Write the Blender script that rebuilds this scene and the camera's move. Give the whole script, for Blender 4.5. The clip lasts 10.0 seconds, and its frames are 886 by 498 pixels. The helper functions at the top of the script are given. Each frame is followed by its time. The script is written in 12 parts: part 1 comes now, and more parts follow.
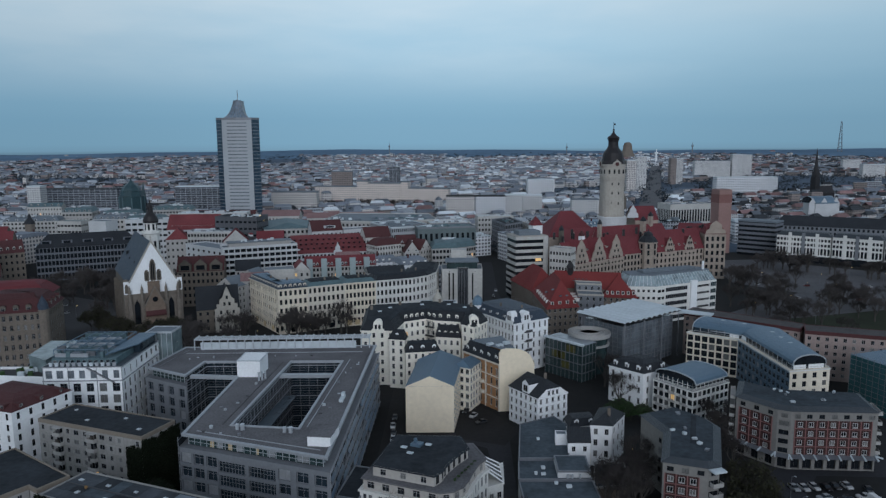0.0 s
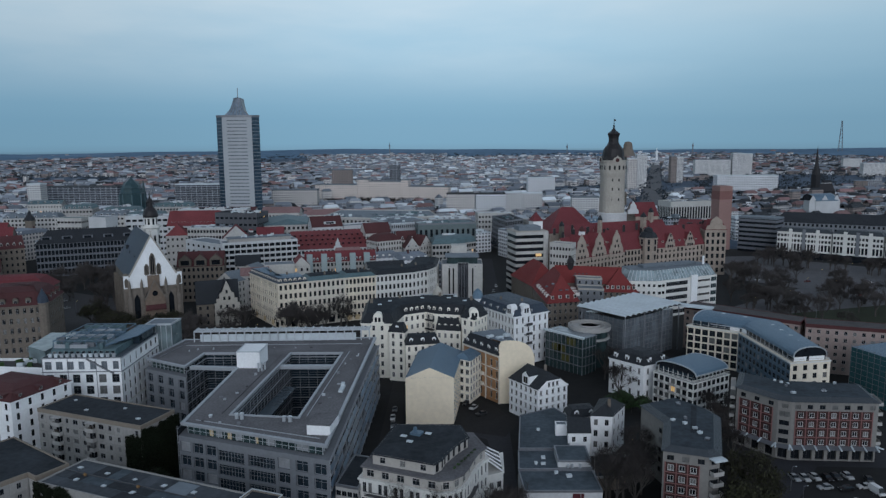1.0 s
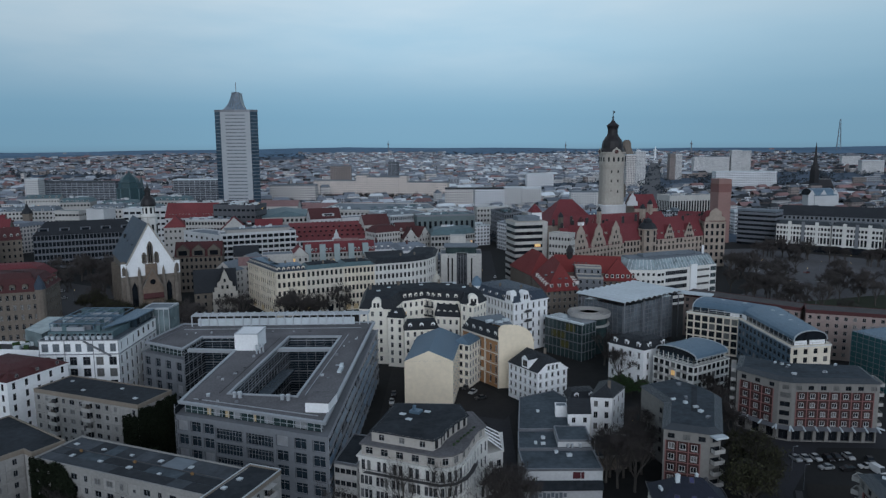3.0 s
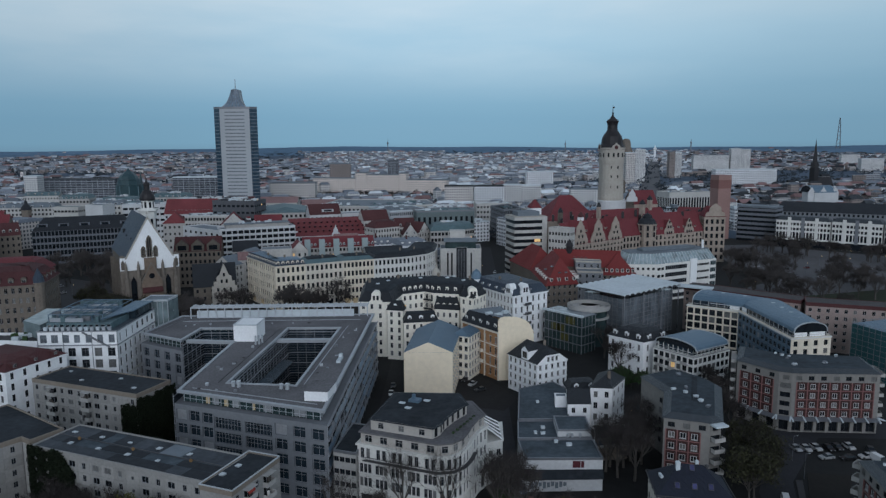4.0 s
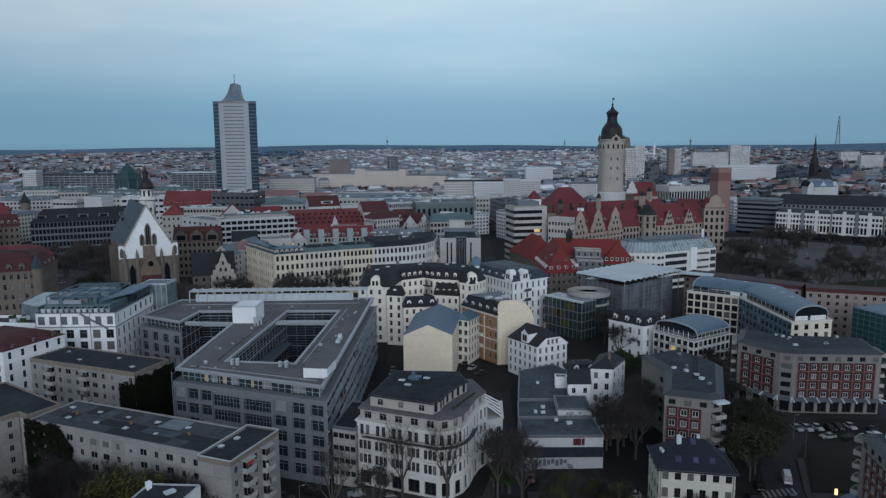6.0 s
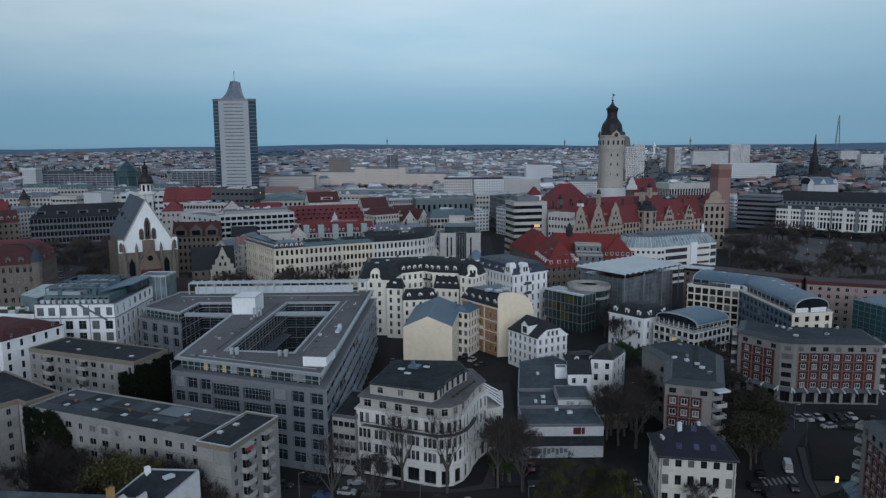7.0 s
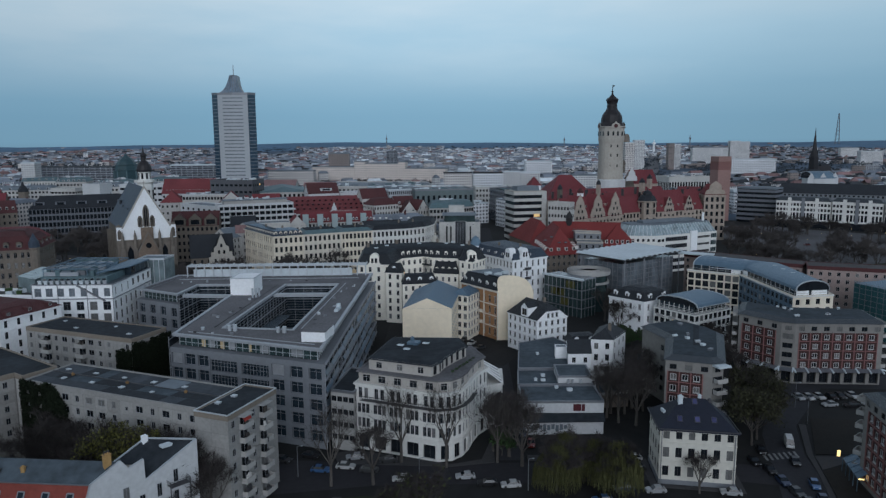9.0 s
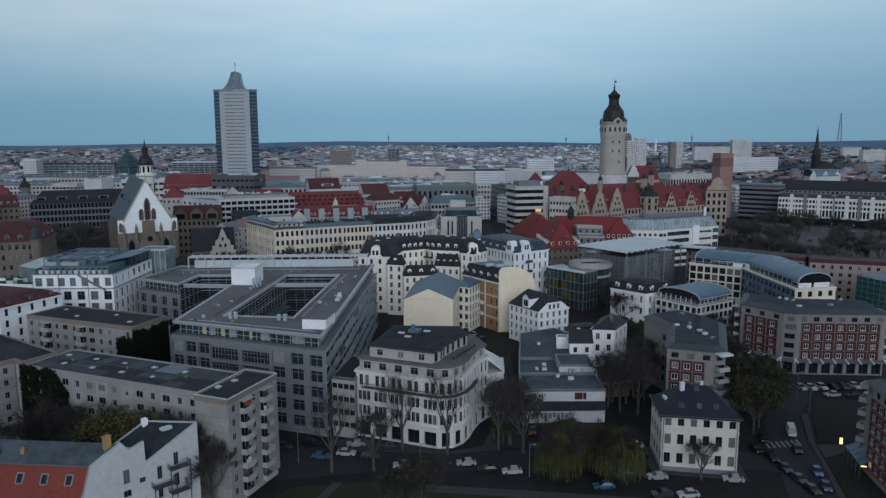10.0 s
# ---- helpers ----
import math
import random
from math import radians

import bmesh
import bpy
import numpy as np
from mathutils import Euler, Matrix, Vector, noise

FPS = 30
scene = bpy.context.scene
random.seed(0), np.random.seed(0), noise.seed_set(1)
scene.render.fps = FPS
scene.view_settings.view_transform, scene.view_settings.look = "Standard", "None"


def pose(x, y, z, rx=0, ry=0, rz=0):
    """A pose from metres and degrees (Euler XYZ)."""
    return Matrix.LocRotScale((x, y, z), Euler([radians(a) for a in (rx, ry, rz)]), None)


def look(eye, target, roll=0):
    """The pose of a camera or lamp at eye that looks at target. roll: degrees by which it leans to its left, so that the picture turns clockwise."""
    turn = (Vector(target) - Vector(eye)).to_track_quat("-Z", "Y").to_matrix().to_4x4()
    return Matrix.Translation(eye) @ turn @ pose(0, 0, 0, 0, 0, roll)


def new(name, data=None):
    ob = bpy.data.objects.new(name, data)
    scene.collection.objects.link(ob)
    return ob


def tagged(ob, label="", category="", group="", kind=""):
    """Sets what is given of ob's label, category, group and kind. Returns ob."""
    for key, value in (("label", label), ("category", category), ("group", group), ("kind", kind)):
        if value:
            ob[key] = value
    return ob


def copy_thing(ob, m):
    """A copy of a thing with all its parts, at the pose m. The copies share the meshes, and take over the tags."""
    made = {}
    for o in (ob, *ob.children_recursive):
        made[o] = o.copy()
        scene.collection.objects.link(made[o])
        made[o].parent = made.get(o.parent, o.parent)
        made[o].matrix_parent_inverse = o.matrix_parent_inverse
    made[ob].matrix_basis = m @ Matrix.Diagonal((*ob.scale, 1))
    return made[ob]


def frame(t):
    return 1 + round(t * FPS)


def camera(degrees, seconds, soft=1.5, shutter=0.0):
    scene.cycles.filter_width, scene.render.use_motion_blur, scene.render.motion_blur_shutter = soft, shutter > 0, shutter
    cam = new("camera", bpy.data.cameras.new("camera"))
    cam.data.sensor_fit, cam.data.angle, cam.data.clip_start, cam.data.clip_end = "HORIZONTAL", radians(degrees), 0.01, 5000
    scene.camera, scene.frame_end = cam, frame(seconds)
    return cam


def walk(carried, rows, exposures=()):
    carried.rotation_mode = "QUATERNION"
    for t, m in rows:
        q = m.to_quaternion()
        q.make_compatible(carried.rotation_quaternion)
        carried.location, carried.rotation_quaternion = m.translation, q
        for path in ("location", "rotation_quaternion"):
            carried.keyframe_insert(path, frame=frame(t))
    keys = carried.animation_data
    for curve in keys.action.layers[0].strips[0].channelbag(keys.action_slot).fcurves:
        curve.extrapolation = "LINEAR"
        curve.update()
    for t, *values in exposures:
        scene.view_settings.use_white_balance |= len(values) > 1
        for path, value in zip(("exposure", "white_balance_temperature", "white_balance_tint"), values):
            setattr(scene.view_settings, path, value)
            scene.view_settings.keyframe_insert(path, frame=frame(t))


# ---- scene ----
cam = camera(63.2, 10.0, soft=1.35)
PATH = [
    (0, (0.184, 0.04, 100.013), (0.18, 2.019, 99.721), -0.3),
    (0.5, (0.285, 0.041, 98.509), (0.281, 2.019, 98.218), -0.3),
    (1, (0.319, -0.036, 97.021), (0.314, 1.942, 96.729), -0.3),
    (1.5, (0.254, -0.016, 95.524), (0.25, 1.963, 95.232), -0.3),
    (2, (0.168, 0.047, 94.072), (0.165, 2.025, 93.779), -0.3),
    (2.5, (0.102, 0.207, 92.599), (0.1, 2.185, 92.306), -0.3),
    (4, (0.135, 0.494, 88.208), (0.135, 2.472, 87.913), -0.3),
    (4.5, (0.1, 0.401, 86.844), (0.1, 2.379, 86.549), -0.3),
    (5, (0.04, 0.423, 85.374), (0.04, 2.401, 85.079), -0.3),
    (5.5, (0.016, 0.493, 83.88), (0.017, 2.471, 83.583), -0.3),
    (7, (-0.009, 0.542, 79.402), (-0.007, 2.519, 79.105), -0.3),
    (7.5, (0.056, 0.567, 77.982), (0.058, 2.545, 77.684), -0.3),
    (8, (0.018, 0.601, 76.46), (0.021, 2.579, 76.162), -0.3),
    (8.5, (0.046, 0.635, 74.92), (0.048, 2.612, 74.621), -0.3),
    (9, (0.036, 0.713, 73.41), (0.039, 2.69, 73.11), -0.3),
    (9.5, (0.019, 0.72, 71.864), (0.02, 2.697, 71.563), -0.2),
    (10, (0.058, 0.726, 70.359), (0.057, 2.703, 70.058), -0.2),
]
walk(cam, [(t, look(eye, target, roll)) for t, eye, target, roll in PATH])

# ---- sky and light ----
world = bpy.data.worlds.new("world")
scene.world = world
world.use_nodes = True
wn, wl = world.node_tree.nodes, world.node_tree.links
wn.clear()
w_out = wn.new("ShaderNodeOutputWorld")
w_bg = wn.new("ShaderNodeBackground")
w_sky = wn.new("ShaderNodeTexSky")
w_sky.sky_type, w_sky.sun_disc = "NISHITA", False
w_sky.sun_elevation, w_sky.sun_rotation = radians(9), radians(205)
w_co = wn.new("ShaderNodeTexCoord")
w_sep = wn.new("ShaderNodeSeparateXYZ")
w_ramp = wn.new("ShaderNodeValToRGB")
w_map = wn.new("ShaderNodeMapping")
w_map.inputs["Scale"].default_value = (1.0, 1.0, 6)
w_noise = wn.new("ShaderNodeTexNoise")
w_noise.inputs["Scale"].default_value, w_noise.inputs["Detail"].default_value = 1.1, 5
w_add = wn.new("ShaderNodeMath")
w_add.operation = "MULTIPLY_ADD"
w_add.inputs[1].default_value = 0.06
w_sub = wn.new("ShaderNodeMath")
w_sub.operation = "ADD"
w_sub.inputs[1].default_value = -0.055
stops = [(0.0, (0.014, 0.022, 0.030)), (0.4915, (0.050, 0.088, 0.125)), (0.4945, (0.165, 0.318, 0.455)), (0.4985, (0.190, 0.378, 0.535)), (0.515, (0.178, 0.374, 0.548)),
         (0.540, (0.228, 0.430, 0.608)), (0.572, (0.375, 0.580, 0.745)), (0.605, (0.560, 0.715, 0.830)), (0.68, (0.44, 0.56, 0.72)), (1.0, (0.095, 0.128, 0.188))]
el = w_ramp.color_ramp.elements
for k, (p, c) in enumerate(stops):
    e = el[k] if k < 2 else el.new(p)
    e.position, e.color = p, (*c, 1)
w_half = wn.new("ShaderNodeMath")
w_half.operation = "MULTIPLY_ADD"
w_half.inputs[1].default_value, w_half.inputs[2].default_value = 0.5, 0.5
w_gain = wn.new("ShaderNodeMath")
w_gain.operation = "MULTIPLY"
w_mask = wn.new("ShaderNodeMapRange")
w_mask.inputs["From Min"].default_value, w_mask.inputs["From Max"].default_value = 0.01, 0.12
w_mix = wn.new("ShaderNodeMix")
w_mix.data_type = "RGBA"
w_mix.inputs[0].default_value = 0.06
w_scale = wn.new("ShaderNodeVectorMath")
w_scale.operation = "SCALE"
w_scale.inputs["Scale"].default_value = 0.12
wl.new(w_co.outputs["Generated"], w_sep.inputs[0])
wl.new(w_co.outputs["Generated"], w_map.inputs["Vector"])
wl.new(w_map.outputs[0], w_noise.inputs["Vector"])
wl.new(w_sep.outputs["Z"], w_half.inputs[0])
wl.new(w_sep.outputs["Z"], w_mask.inputs["Value"])
wl.new(w_noise.outputs[0], w_sub.inputs[0])
w_cen = wn.new("ShaderNodeMath")
w_cen.operation = "SUBTRACT"
w_cen.inputs[1].default_value = 0.5
wl.new(w_noise.outputs[0], w_cen.inputs[0])
wl.new(w_cen.outputs[0], w_gain.inputs[0])
wl.new(w_mask.outputs[0], w_gain.inputs[1])
wl.new(w_gain.outputs[0], w_add.inputs[0])
wl.new(w_half.outputs[0], w_add.inputs[2])
wl.new(w_add.outputs[0], w_ramp.inputs[0])
wl.new(w_sky.outputs[0], w_scale.inputs[0])
# pale cloud patches high in the sky
w_n2 = wn.new("ShaderNodeTexNoise")
w_n2.inputs["Scale"].default_value, w_n2.inputs["Detail"].default_value, w_n2.inputs["Roughness"].default_value = 1.7, 6, 0.55
w_m2 = wn.new("ShaderNodeMapping")
w_m2.inputs["Scale"].default_value, w_m2.inputs["Location"].default_value = (1.0, 1.0, 4.5), (0.35, 0.0, 0.2)
w_r2 = wn.new("ShaderNodeMapRange")
w_r2.inputs["From Min"].default_value, w_r2.inputs["From Max"].default_value, w_r2.inputs["To Max"].default_value = 0.44, 0.66, 0.55
w_e2 = wn.new("ShaderNodeMapRange")
w_e2.inputs["From Min"].default_value, w_e2.inputs["From Max"].default_value = 0.05, 0.17
w_f2 = wn.new("ShaderNodeMath")
w_f2.operation = "MULTIPLY"
w_cl = wn.new("ShaderNodeMix")
w_cl.data_type = "RGBA"
w_cl.inputs["B"].default_value = (0.66, 0.76, 0.84, 1)
wl.new(w_co.outputs["Generated"], w_m2.inputs["Vector"])
wl.new(w_m2.outputs[0], w_n2.inputs["Vector"])
wl.new(w_n2.outputs[0], w_r2.inputs["Value"])
wl.new(w_sep.outputs["Z"], w_e2.inputs["Value"])
wl.new(w_r2.outputs[0], w_f2.inputs[0])
wl.new(w_e2.outputs[0], w_f2.inputs[1])
wl.new(w_f2.outputs[0], w_cl.inputs[0])
wl.new(w_ramp.outputs[0], w_cl.inputs["A"])
wl.new(w_cl.outputs["Result"], w_mix.inputs["A"])
wl.new(w_scale.outputs[0], w_mix.inputs["B"])
# the sky is a little brighter over the town than to the sides
w_side = wn.new("ShaderNodeMapRange")
w_side.interpolation_type = "SMOOTHSTEP"
w_side.inputs["From Min"].default_value, w_side.inputs["From Max"].default_value = 0.05, 0.55
w_side.inputs["To Min"].default_value, w_side.inputs["To Max"].default_value = 1.10, 0.93
w_abs = wn.new("ShaderNodeMath")
w_abs.operation = "ABSOLUTE"
w_gl = wn.new("ShaderNodeVectorMath")
w_gl.operation = "SCALE"
wl.new(w_sep.outputs["X"], w_abs.inputs[0])
wl.new(w_abs.outputs[0], w_side.inputs["Value"])
wl.new(w_mix.outputs["Result"], w_gl.inputs[0])
wl.new(w_side.outputs[0], w_gl.inputs["Scale"])
wl.new(w_gl.outputs[0], w_bg.inputs["Color"])
wl.new(w_bg.outputs[0], w_out.inputs["Surface"])
w_bg.inputs["Strength"].default_value = 0.935

sun_data = bpy.data.lights.new("sun", "SUN")
sun_data.energy, sun_data.angle, sun_data.color = 1.08, radians(40), (0.91, 0.96, 1.07)
sun = new("sun", sun_data)
sun.matrix_world = look((8, -60, 20), (0, 0, 0))


# ---- materials ----
def mat(name, col, rough=0.8, vary=0.18, fine=2.2, bump=0.0, metal=0.0, spec=0.3, coarse=0.07, island=0.0, stripe=None):
    """A plain surface with stains at two scales. stripe: (axis scale, depth) for ribs or courses."""
    m = bpy.data.materials.new(name)
    m.use_nodes = True
    n, l = m.node_tree.nodes, m.node_tree.links
    b = n["Principled BSDF"]
    b.inputs["Roughness"].default_value, b.inputs["Metallic"].default_value = rough, metal
    b.inputs["Specular IOR Level"].default_value = spec
    geo = n.new("ShaderNodeNewGeometry")
    a, c = n.new("ShaderNodeTexNoise"), n.new("ShaderNodeTexNoise")
    a.inputs["Scale"].default_value, a.inputs["Detail"].default_value = coarse, 4
    c.inputs["Scale"].default_value, c.inputs["Detail"].default_value = fine, 5
    l.new(geo.outputs["Position"], a.inputs["Vector"])
    l.new(geo.outputs["Position"], c.inputs["Vector"])
    mul = n.new("ShaderNodeMath")
    mul.operation = "ADD"
    l.new(a.outputs[0], mul.inputs[0])
    l.new(c.outputs[0], mul.inputs[1])
    rng = n.new("ShaderNodeMapRange")
    rng.inputs["From Min"].default_value, rng.inputs["From Max"].default_value = 0.6, 1.4
    rng.inputs["To Min"].default_value, rng.inputs["To Max"].default_value = 1 - vary, 1 + vary
    l.new(mul.outputs[0], rng.inputs["Value"])
    hsv = n.new("ShaderNodeHueSaturation")
    hsv.inputs["Color"].default_value = (*col, 1)
    if island:
        info = n.new("ShaderNodeObjectInfo") if island < 0 else geo
        r2 = n.new("ShaderNodeMapRange")
        r2.inputs["To Min"].default_value, r2.inputs["To Max"].default_value = 1 - abs(island), 1 + abs(island)
        l.new(info.outputs["Random"] if island < 0 else geo.outputs["Random Per Island"], r2.inputs["Value"])
        m2 = n.new("ShaderNodeMath")
        m2.operation = "MULTIPLY"
        l.new(rng.outputs[0], m2.inputs[0])
        l.new(r2.outputs[0], m2.inputs[1])
        l.new(m2.outputs[0], hsv.inputs["Value"])
    else:
        l.new(rng.outputs[0], hsv.inputs["Value"])
    l.new(hsv.outputs[0], b.inputs["Base Color"])
    if bump or stripe:
        bp = n.new("ShaderNodeBump")
        bp.inputs["Strength"].default_value, bp.inputs["Distance"].default_value = max(bump, 0.2), 0.05
        l.new(c.outputs[0], bp.inputs["Height"])
        if stripe:
            uv = n.new("ShaderNodeUVMap")
            wv = n.new("ShaderNodeTexWave")
            wv.wave_type, wv.bands_direction = "BANDS", stripe[0]
            wv.inputs["Scale"].default_value, wv.inputs["Distortion"].default_value = stripe[1], 0.4
            l.new(uv.outputs[0], wv.inputs["Vector"])
            l.new(wv.outputs["Fac"], bp.inputs["Height"])
            bp.inputs["Strength"].default_value = 0.6
        l.new(bp.outputs[0], b.inputs["Normal"])
    return m


def glass(name, col, rough=0.08, spec=0.9):
    return mat(name, col, rough, 0.5, 0.35, spec=spec, coarse=0.2)


def glow(name, col, strength):
    m = bpy.data.materials.new(name)
    m.use_nodes = True
    b = m.node_tree.nodes["Principled BSDF"]
    b.inputs["Base Color"].default_value = (*col, 1)
    b.inputs["Emission Color"].default_value = (*col, 1)
    b.inputs["Emission Strength"].default_value = strength
    return m


def windowed(name, wall, pane, w, h, gap_u, gap_v):
    """A far wall with rows of windows at real size, on the wall's own metres."""
    m = mat(name, wall, 0.85, 0.2, 0.6, island=0.18)
    n, l = m.node_tree.nodes, m.node_tree.links
    b = n["Principled BSDF"]
    src = b.inputs["Base Color"].links[0].from_socket
    uv = n.new("ShaderNodeUVMap")
    br = n.new("ShaderNodeTexBrick")
    br.offset, br.squash = 0.0, 1.0
    br.inputs["Scale"].default_value = 1.0
    br.inputs["Brick Width"].default_value, br.inputs["Row Height"].default_value = w + gap_u, h + gap_v
    br.inputs["Mortar Size"].default_value, br.inputs["Mortar Smooth"].default_value = min(gap_u, gap_v) / 2, 0.05
    br.inputs["Color1"].default_value = br.inputs["Color2"].default_value = (*pane, 1)
    br.inputs["Color2"].default_value = (pane[0] * 2, pane[1] * 2, pane[2] * 2, 1)
    l.new(uv.outputs[0], br.inputs["Vector"])
    mx = n.new("ShaderNodeMix")
    mx.data_type = "RGBA"
    l.new(br.outputs["Fac"], mx.inputs[0])
    l.new(br.outputs["Color"], mx.inputs["A"])
    l.new(src, mx.inputs["B"])
    l.new(mx.outputs["Result"], b.inputs["Base Color"])
    return m


WHITE = mat("white_render", (0.800, 0.810, 0.820), 0.85, 0.12, 1.4, 0.1)
OFFWHITE = mat("offwhite_render", (0.660, 0.650, 0.620), 0.85, 0.14, 1.4, 0.1)
CREAM = mat("cream_render", (0.780, 0.730, 0.630), 0.85, 0.12, 1.2, 0.1)
YELLOW = mat("pale_yellow_render", (0.800, 0.690, 0.530), 0.88, 0.10, 0.8, 0.1, coarse=0.12)
OCHRE = mat("ochre_brick", (0.330, 0.180, 0.090), 0.85, 0.22, 2.0, 0.2)
BEIGE = mat("beige_panel", (0.268, 0.262, 0.252), 0.9, 0.22, 1.8, 0.2, island=-0.10)
BEIGE_BAND = mat("brown_panel", (0.200, 0.170, 0.140), 0.9, 0.2, 1.8, 0.2)
GREYSTONE = mat("grey_stone_cladding", (0.172, 0.183, 0.200), 0.7, 0.16, 1.2, 0.1)
SANDSTONE = mat("weathered_sandstone", (0.128, 0.110, 0.092), 0.9, 0.30, 0.9, 0.3)
PALESTONE = mat("pale_limestone", (0.380, 0.355, 0.315), 0.9, 0.18, 0.7, 0.3)
BROWNSTONE = mat("brown_stone", (0.165, 0.140, 0.118), 0.9, 0.25, 1.1, 0.2)
BRICK = mat("red_brick", (0.055, 0.025, 0.024), 0.85, 0.25, 3.0, 0.2)
GREYRENDER = mat("grey_render", (0.360, 0.350, 0.335), 0.85, 0.16, 1.0, 0.1)
PINK = mat("pink_stone", (0.270, 0.165, 0.150), 0.85, 0.15, 0.8, 0.1)
PINKDARK = mat("dark_red_stone", (0.20, 0.10, 0.09), 0.85, 0.15, 0.8, 0.1)
CONCRETE = mat("concrete", (0.360, 0.355, 0.345), 0.9, 0.2, 1.0, 0.2)
SLATE = mat("dark_slate", (0.026, 0.029, 0.034), 0.55, 0.25, 1.6, 0.2, spec=0.2, stripe=("Y", 3.0), coarse=0.15)
SLATEBLUE = mat("blue_slate", (0.040, 0.055, 0.078), 0.5, 0.25, 1.6, 0.2, spec=0.25, stripe=("Y", 3.0), coarse=0.15)
TIN = mat("standing_seam_zinc", (0.115, 0.178, 0.238), 0.45, 0.16, 0.8, 0.1, metal=0.3, stripe=("X", 2.0))
TINDARK = mat("dark_sheet_metal", (0.045, 0.052, 0.060), 0.45, 0.2, 0.9, 0.1, metal=0.0, stripe=("X", 2.0), spec=0.3)
# Red tiles muted and lightened: distance haze is mixed into the colour.
FARRED = mat("hazed_red_tiles", (0.215, 0.130, 0.128), 0.85, 0.3, 0.8, island=0.3)
GREYPANE = glass("grey_window_band", (0.13, 0.15, 0.17), 0.2, 0.5)
PALECLAD = mat("pale_granite_cladding", (0.355, 0.375, 0.395), 0.6, 0.08, 0.4)
NAVY = mat("navy_slate", (0.016, 0.020, 0.034), 0.6, 0.25, 1.6, 0.2, spec=0.2, stripe=("Y", 3.0))
# Far roof colours shifted to pale blue-grey to stand in for aerial haze.
FARSLATE = mat("hazed_slate", (0.165, 0.185, 0.215), 0.8, 0.3, 0.8, island=0.3, spec=0.1)
FARGREY = mat("hazed_grey_roof", (0.330, 0.360, 0.395), 0.8, 0.25, 0.8, island=0.3, spec=0.1)
FARPALE = mat("hazed_pale_roof", (0.580, 0.620, 0.650), 0.8, 0.2, 0.8, island=0.25, spec=0.1)
# Outer ground tinted blue; the haze over it is put into its colour.
SUBURB = mat("hazed_suburban_ground", (0.105, 0.132, 0.168), 0.95, 0.35, 0.1, coarse=0.006, spec=0.0)
WIDEROAD = mat("pale_asphalt", (0.098, 0.096, 0.102), 0.9, 0.25, 0.4, 0.1)
WILLOW = mat("willow_leaves", (0.078, 0.080, 0.036), 0.95, 0.35, 2.0, island=0.35, spec=0.05)
REDHALL = mat("bright_red_tiles", (0.178, 0.032, 0.031), 0.8, 0.22, 1.4, 0.3, stripe=("Y", 3.2))
TRELLIS = mat("red_steel", (0.230, 0.110, 0.105), 0.6)
CREAMPALE = mat("pale_cream_render", (0.860, 0.815, 0.720), 0.85, 0.1, 1.2, 0.1)
IVYGREEN = mat("ivy_on_wall", (0.012, 0.017, 0.010), 0.85, 0.4, 2.0, island=0.4, spec=0.1)
REDTILE = mat("red_roof_tiles", (0.160, 0.036, 0.042), 0.8, 0.22, 1.4, 0.3, stripe=("Y", 3.2))
DARKTILE = mat("brown_red_roof_tiles", (0.082, 0.030, 0.031), 0.8, 0.25, 1.4, 0.3, stripe=("Y", 3.2))
BITUMEN = mat("bitumen_felt", (0.028, 0.033, 0.039), 0.9, 0.5, 0.7, 0.2, coarse=0.12, spec=0.15)
GRAVEL = mat("roof_gravel", (0.125, 0.121, 0.128), 0.95, 0.42, 1.6, 0.3, coarse=0.1)
GREYROOF = mat("grey_roof_sheet", (0.140, 0.165, 0.190), 0.7, 0.2, 0.7, 0.1, coarse=0.1)
PALEROOF = mat("pale_roof_sheet", (0.50, 0.55, 0.58), 0.6, 0.14, 0.9, 0.1, coarse=0.1)
DARKCOPPER = mat("dark_copper", (0.022, 0.020, 0.022), 0.5, 0.3, 1.0, 0.1)
METAL = mat("pale_metal", (0.50, 0.53, 0.56), 0.4, 0.12, 1.0, 0.0, metal=0.5)
STEEL = mat("grey_steel", (0.20, 0.21, 0.23), 0.45, 0.15, 1.0, 0.0, metal=0.6)
PANE = glass("window_pane", (0.012, 0.015, 0.019), spec=0.42)
PANEBLUE = glass("blue_glass", (0.018, 0.028, 0.038), spec=0.6)
PANEGREEN = glass("green_glass", (0.028, 0.048, 0.050), spec=0.6)
FRAMEW = mat("white_frame", (0.420, 0.420, 0.420), 0.5, 0.08, 2.0)
FRAMED = mat("dark_frame", (0.06, 0.06, 0.065), 0.5, 0.1, 2.0)
FRAMEG = mat("grey_frame", (0.25, 0.26, 0.28), 0.5, 0.1, 2.0)
LIT = glow("lit_window", (1.0, 0.62, 0.25), 0.30)
LAMP = glow("lamp_glow", (1.0, 0.72, 0.30), 1.5)
ASPHALT = mat("asphalt", (0.025, 0.024, 0.028), 0.9, 0.25, 0.8, 0.2)
PAVING = mat("paving_slabs", (0.052, 0.050, 0.052), 0.9, 0.22, 1.2, 0.2)
YARD = mat("yard_cobbles", (0.022, 0.021, 0.021), 0.95, 0.3, 0.5, 0.3)
GRASS = mat("dull_grass", (0.022, 0.028, 0.014), 0.95, 0.35, 1.5, 0.3)
GROUND = mat("city_ground", (0.015, 0.015, 0.015), 0.95, 0.35, 0.3, 0.2, coarse=0.012)
LINE = mat("road_paint", (0.20, 0.20, 0.20), 0.8, 0.25, 2.0)
BARK = mat("bark", (0.078, 0.070, 0.064), 0.95, 0.3, 4.0, 0.3)
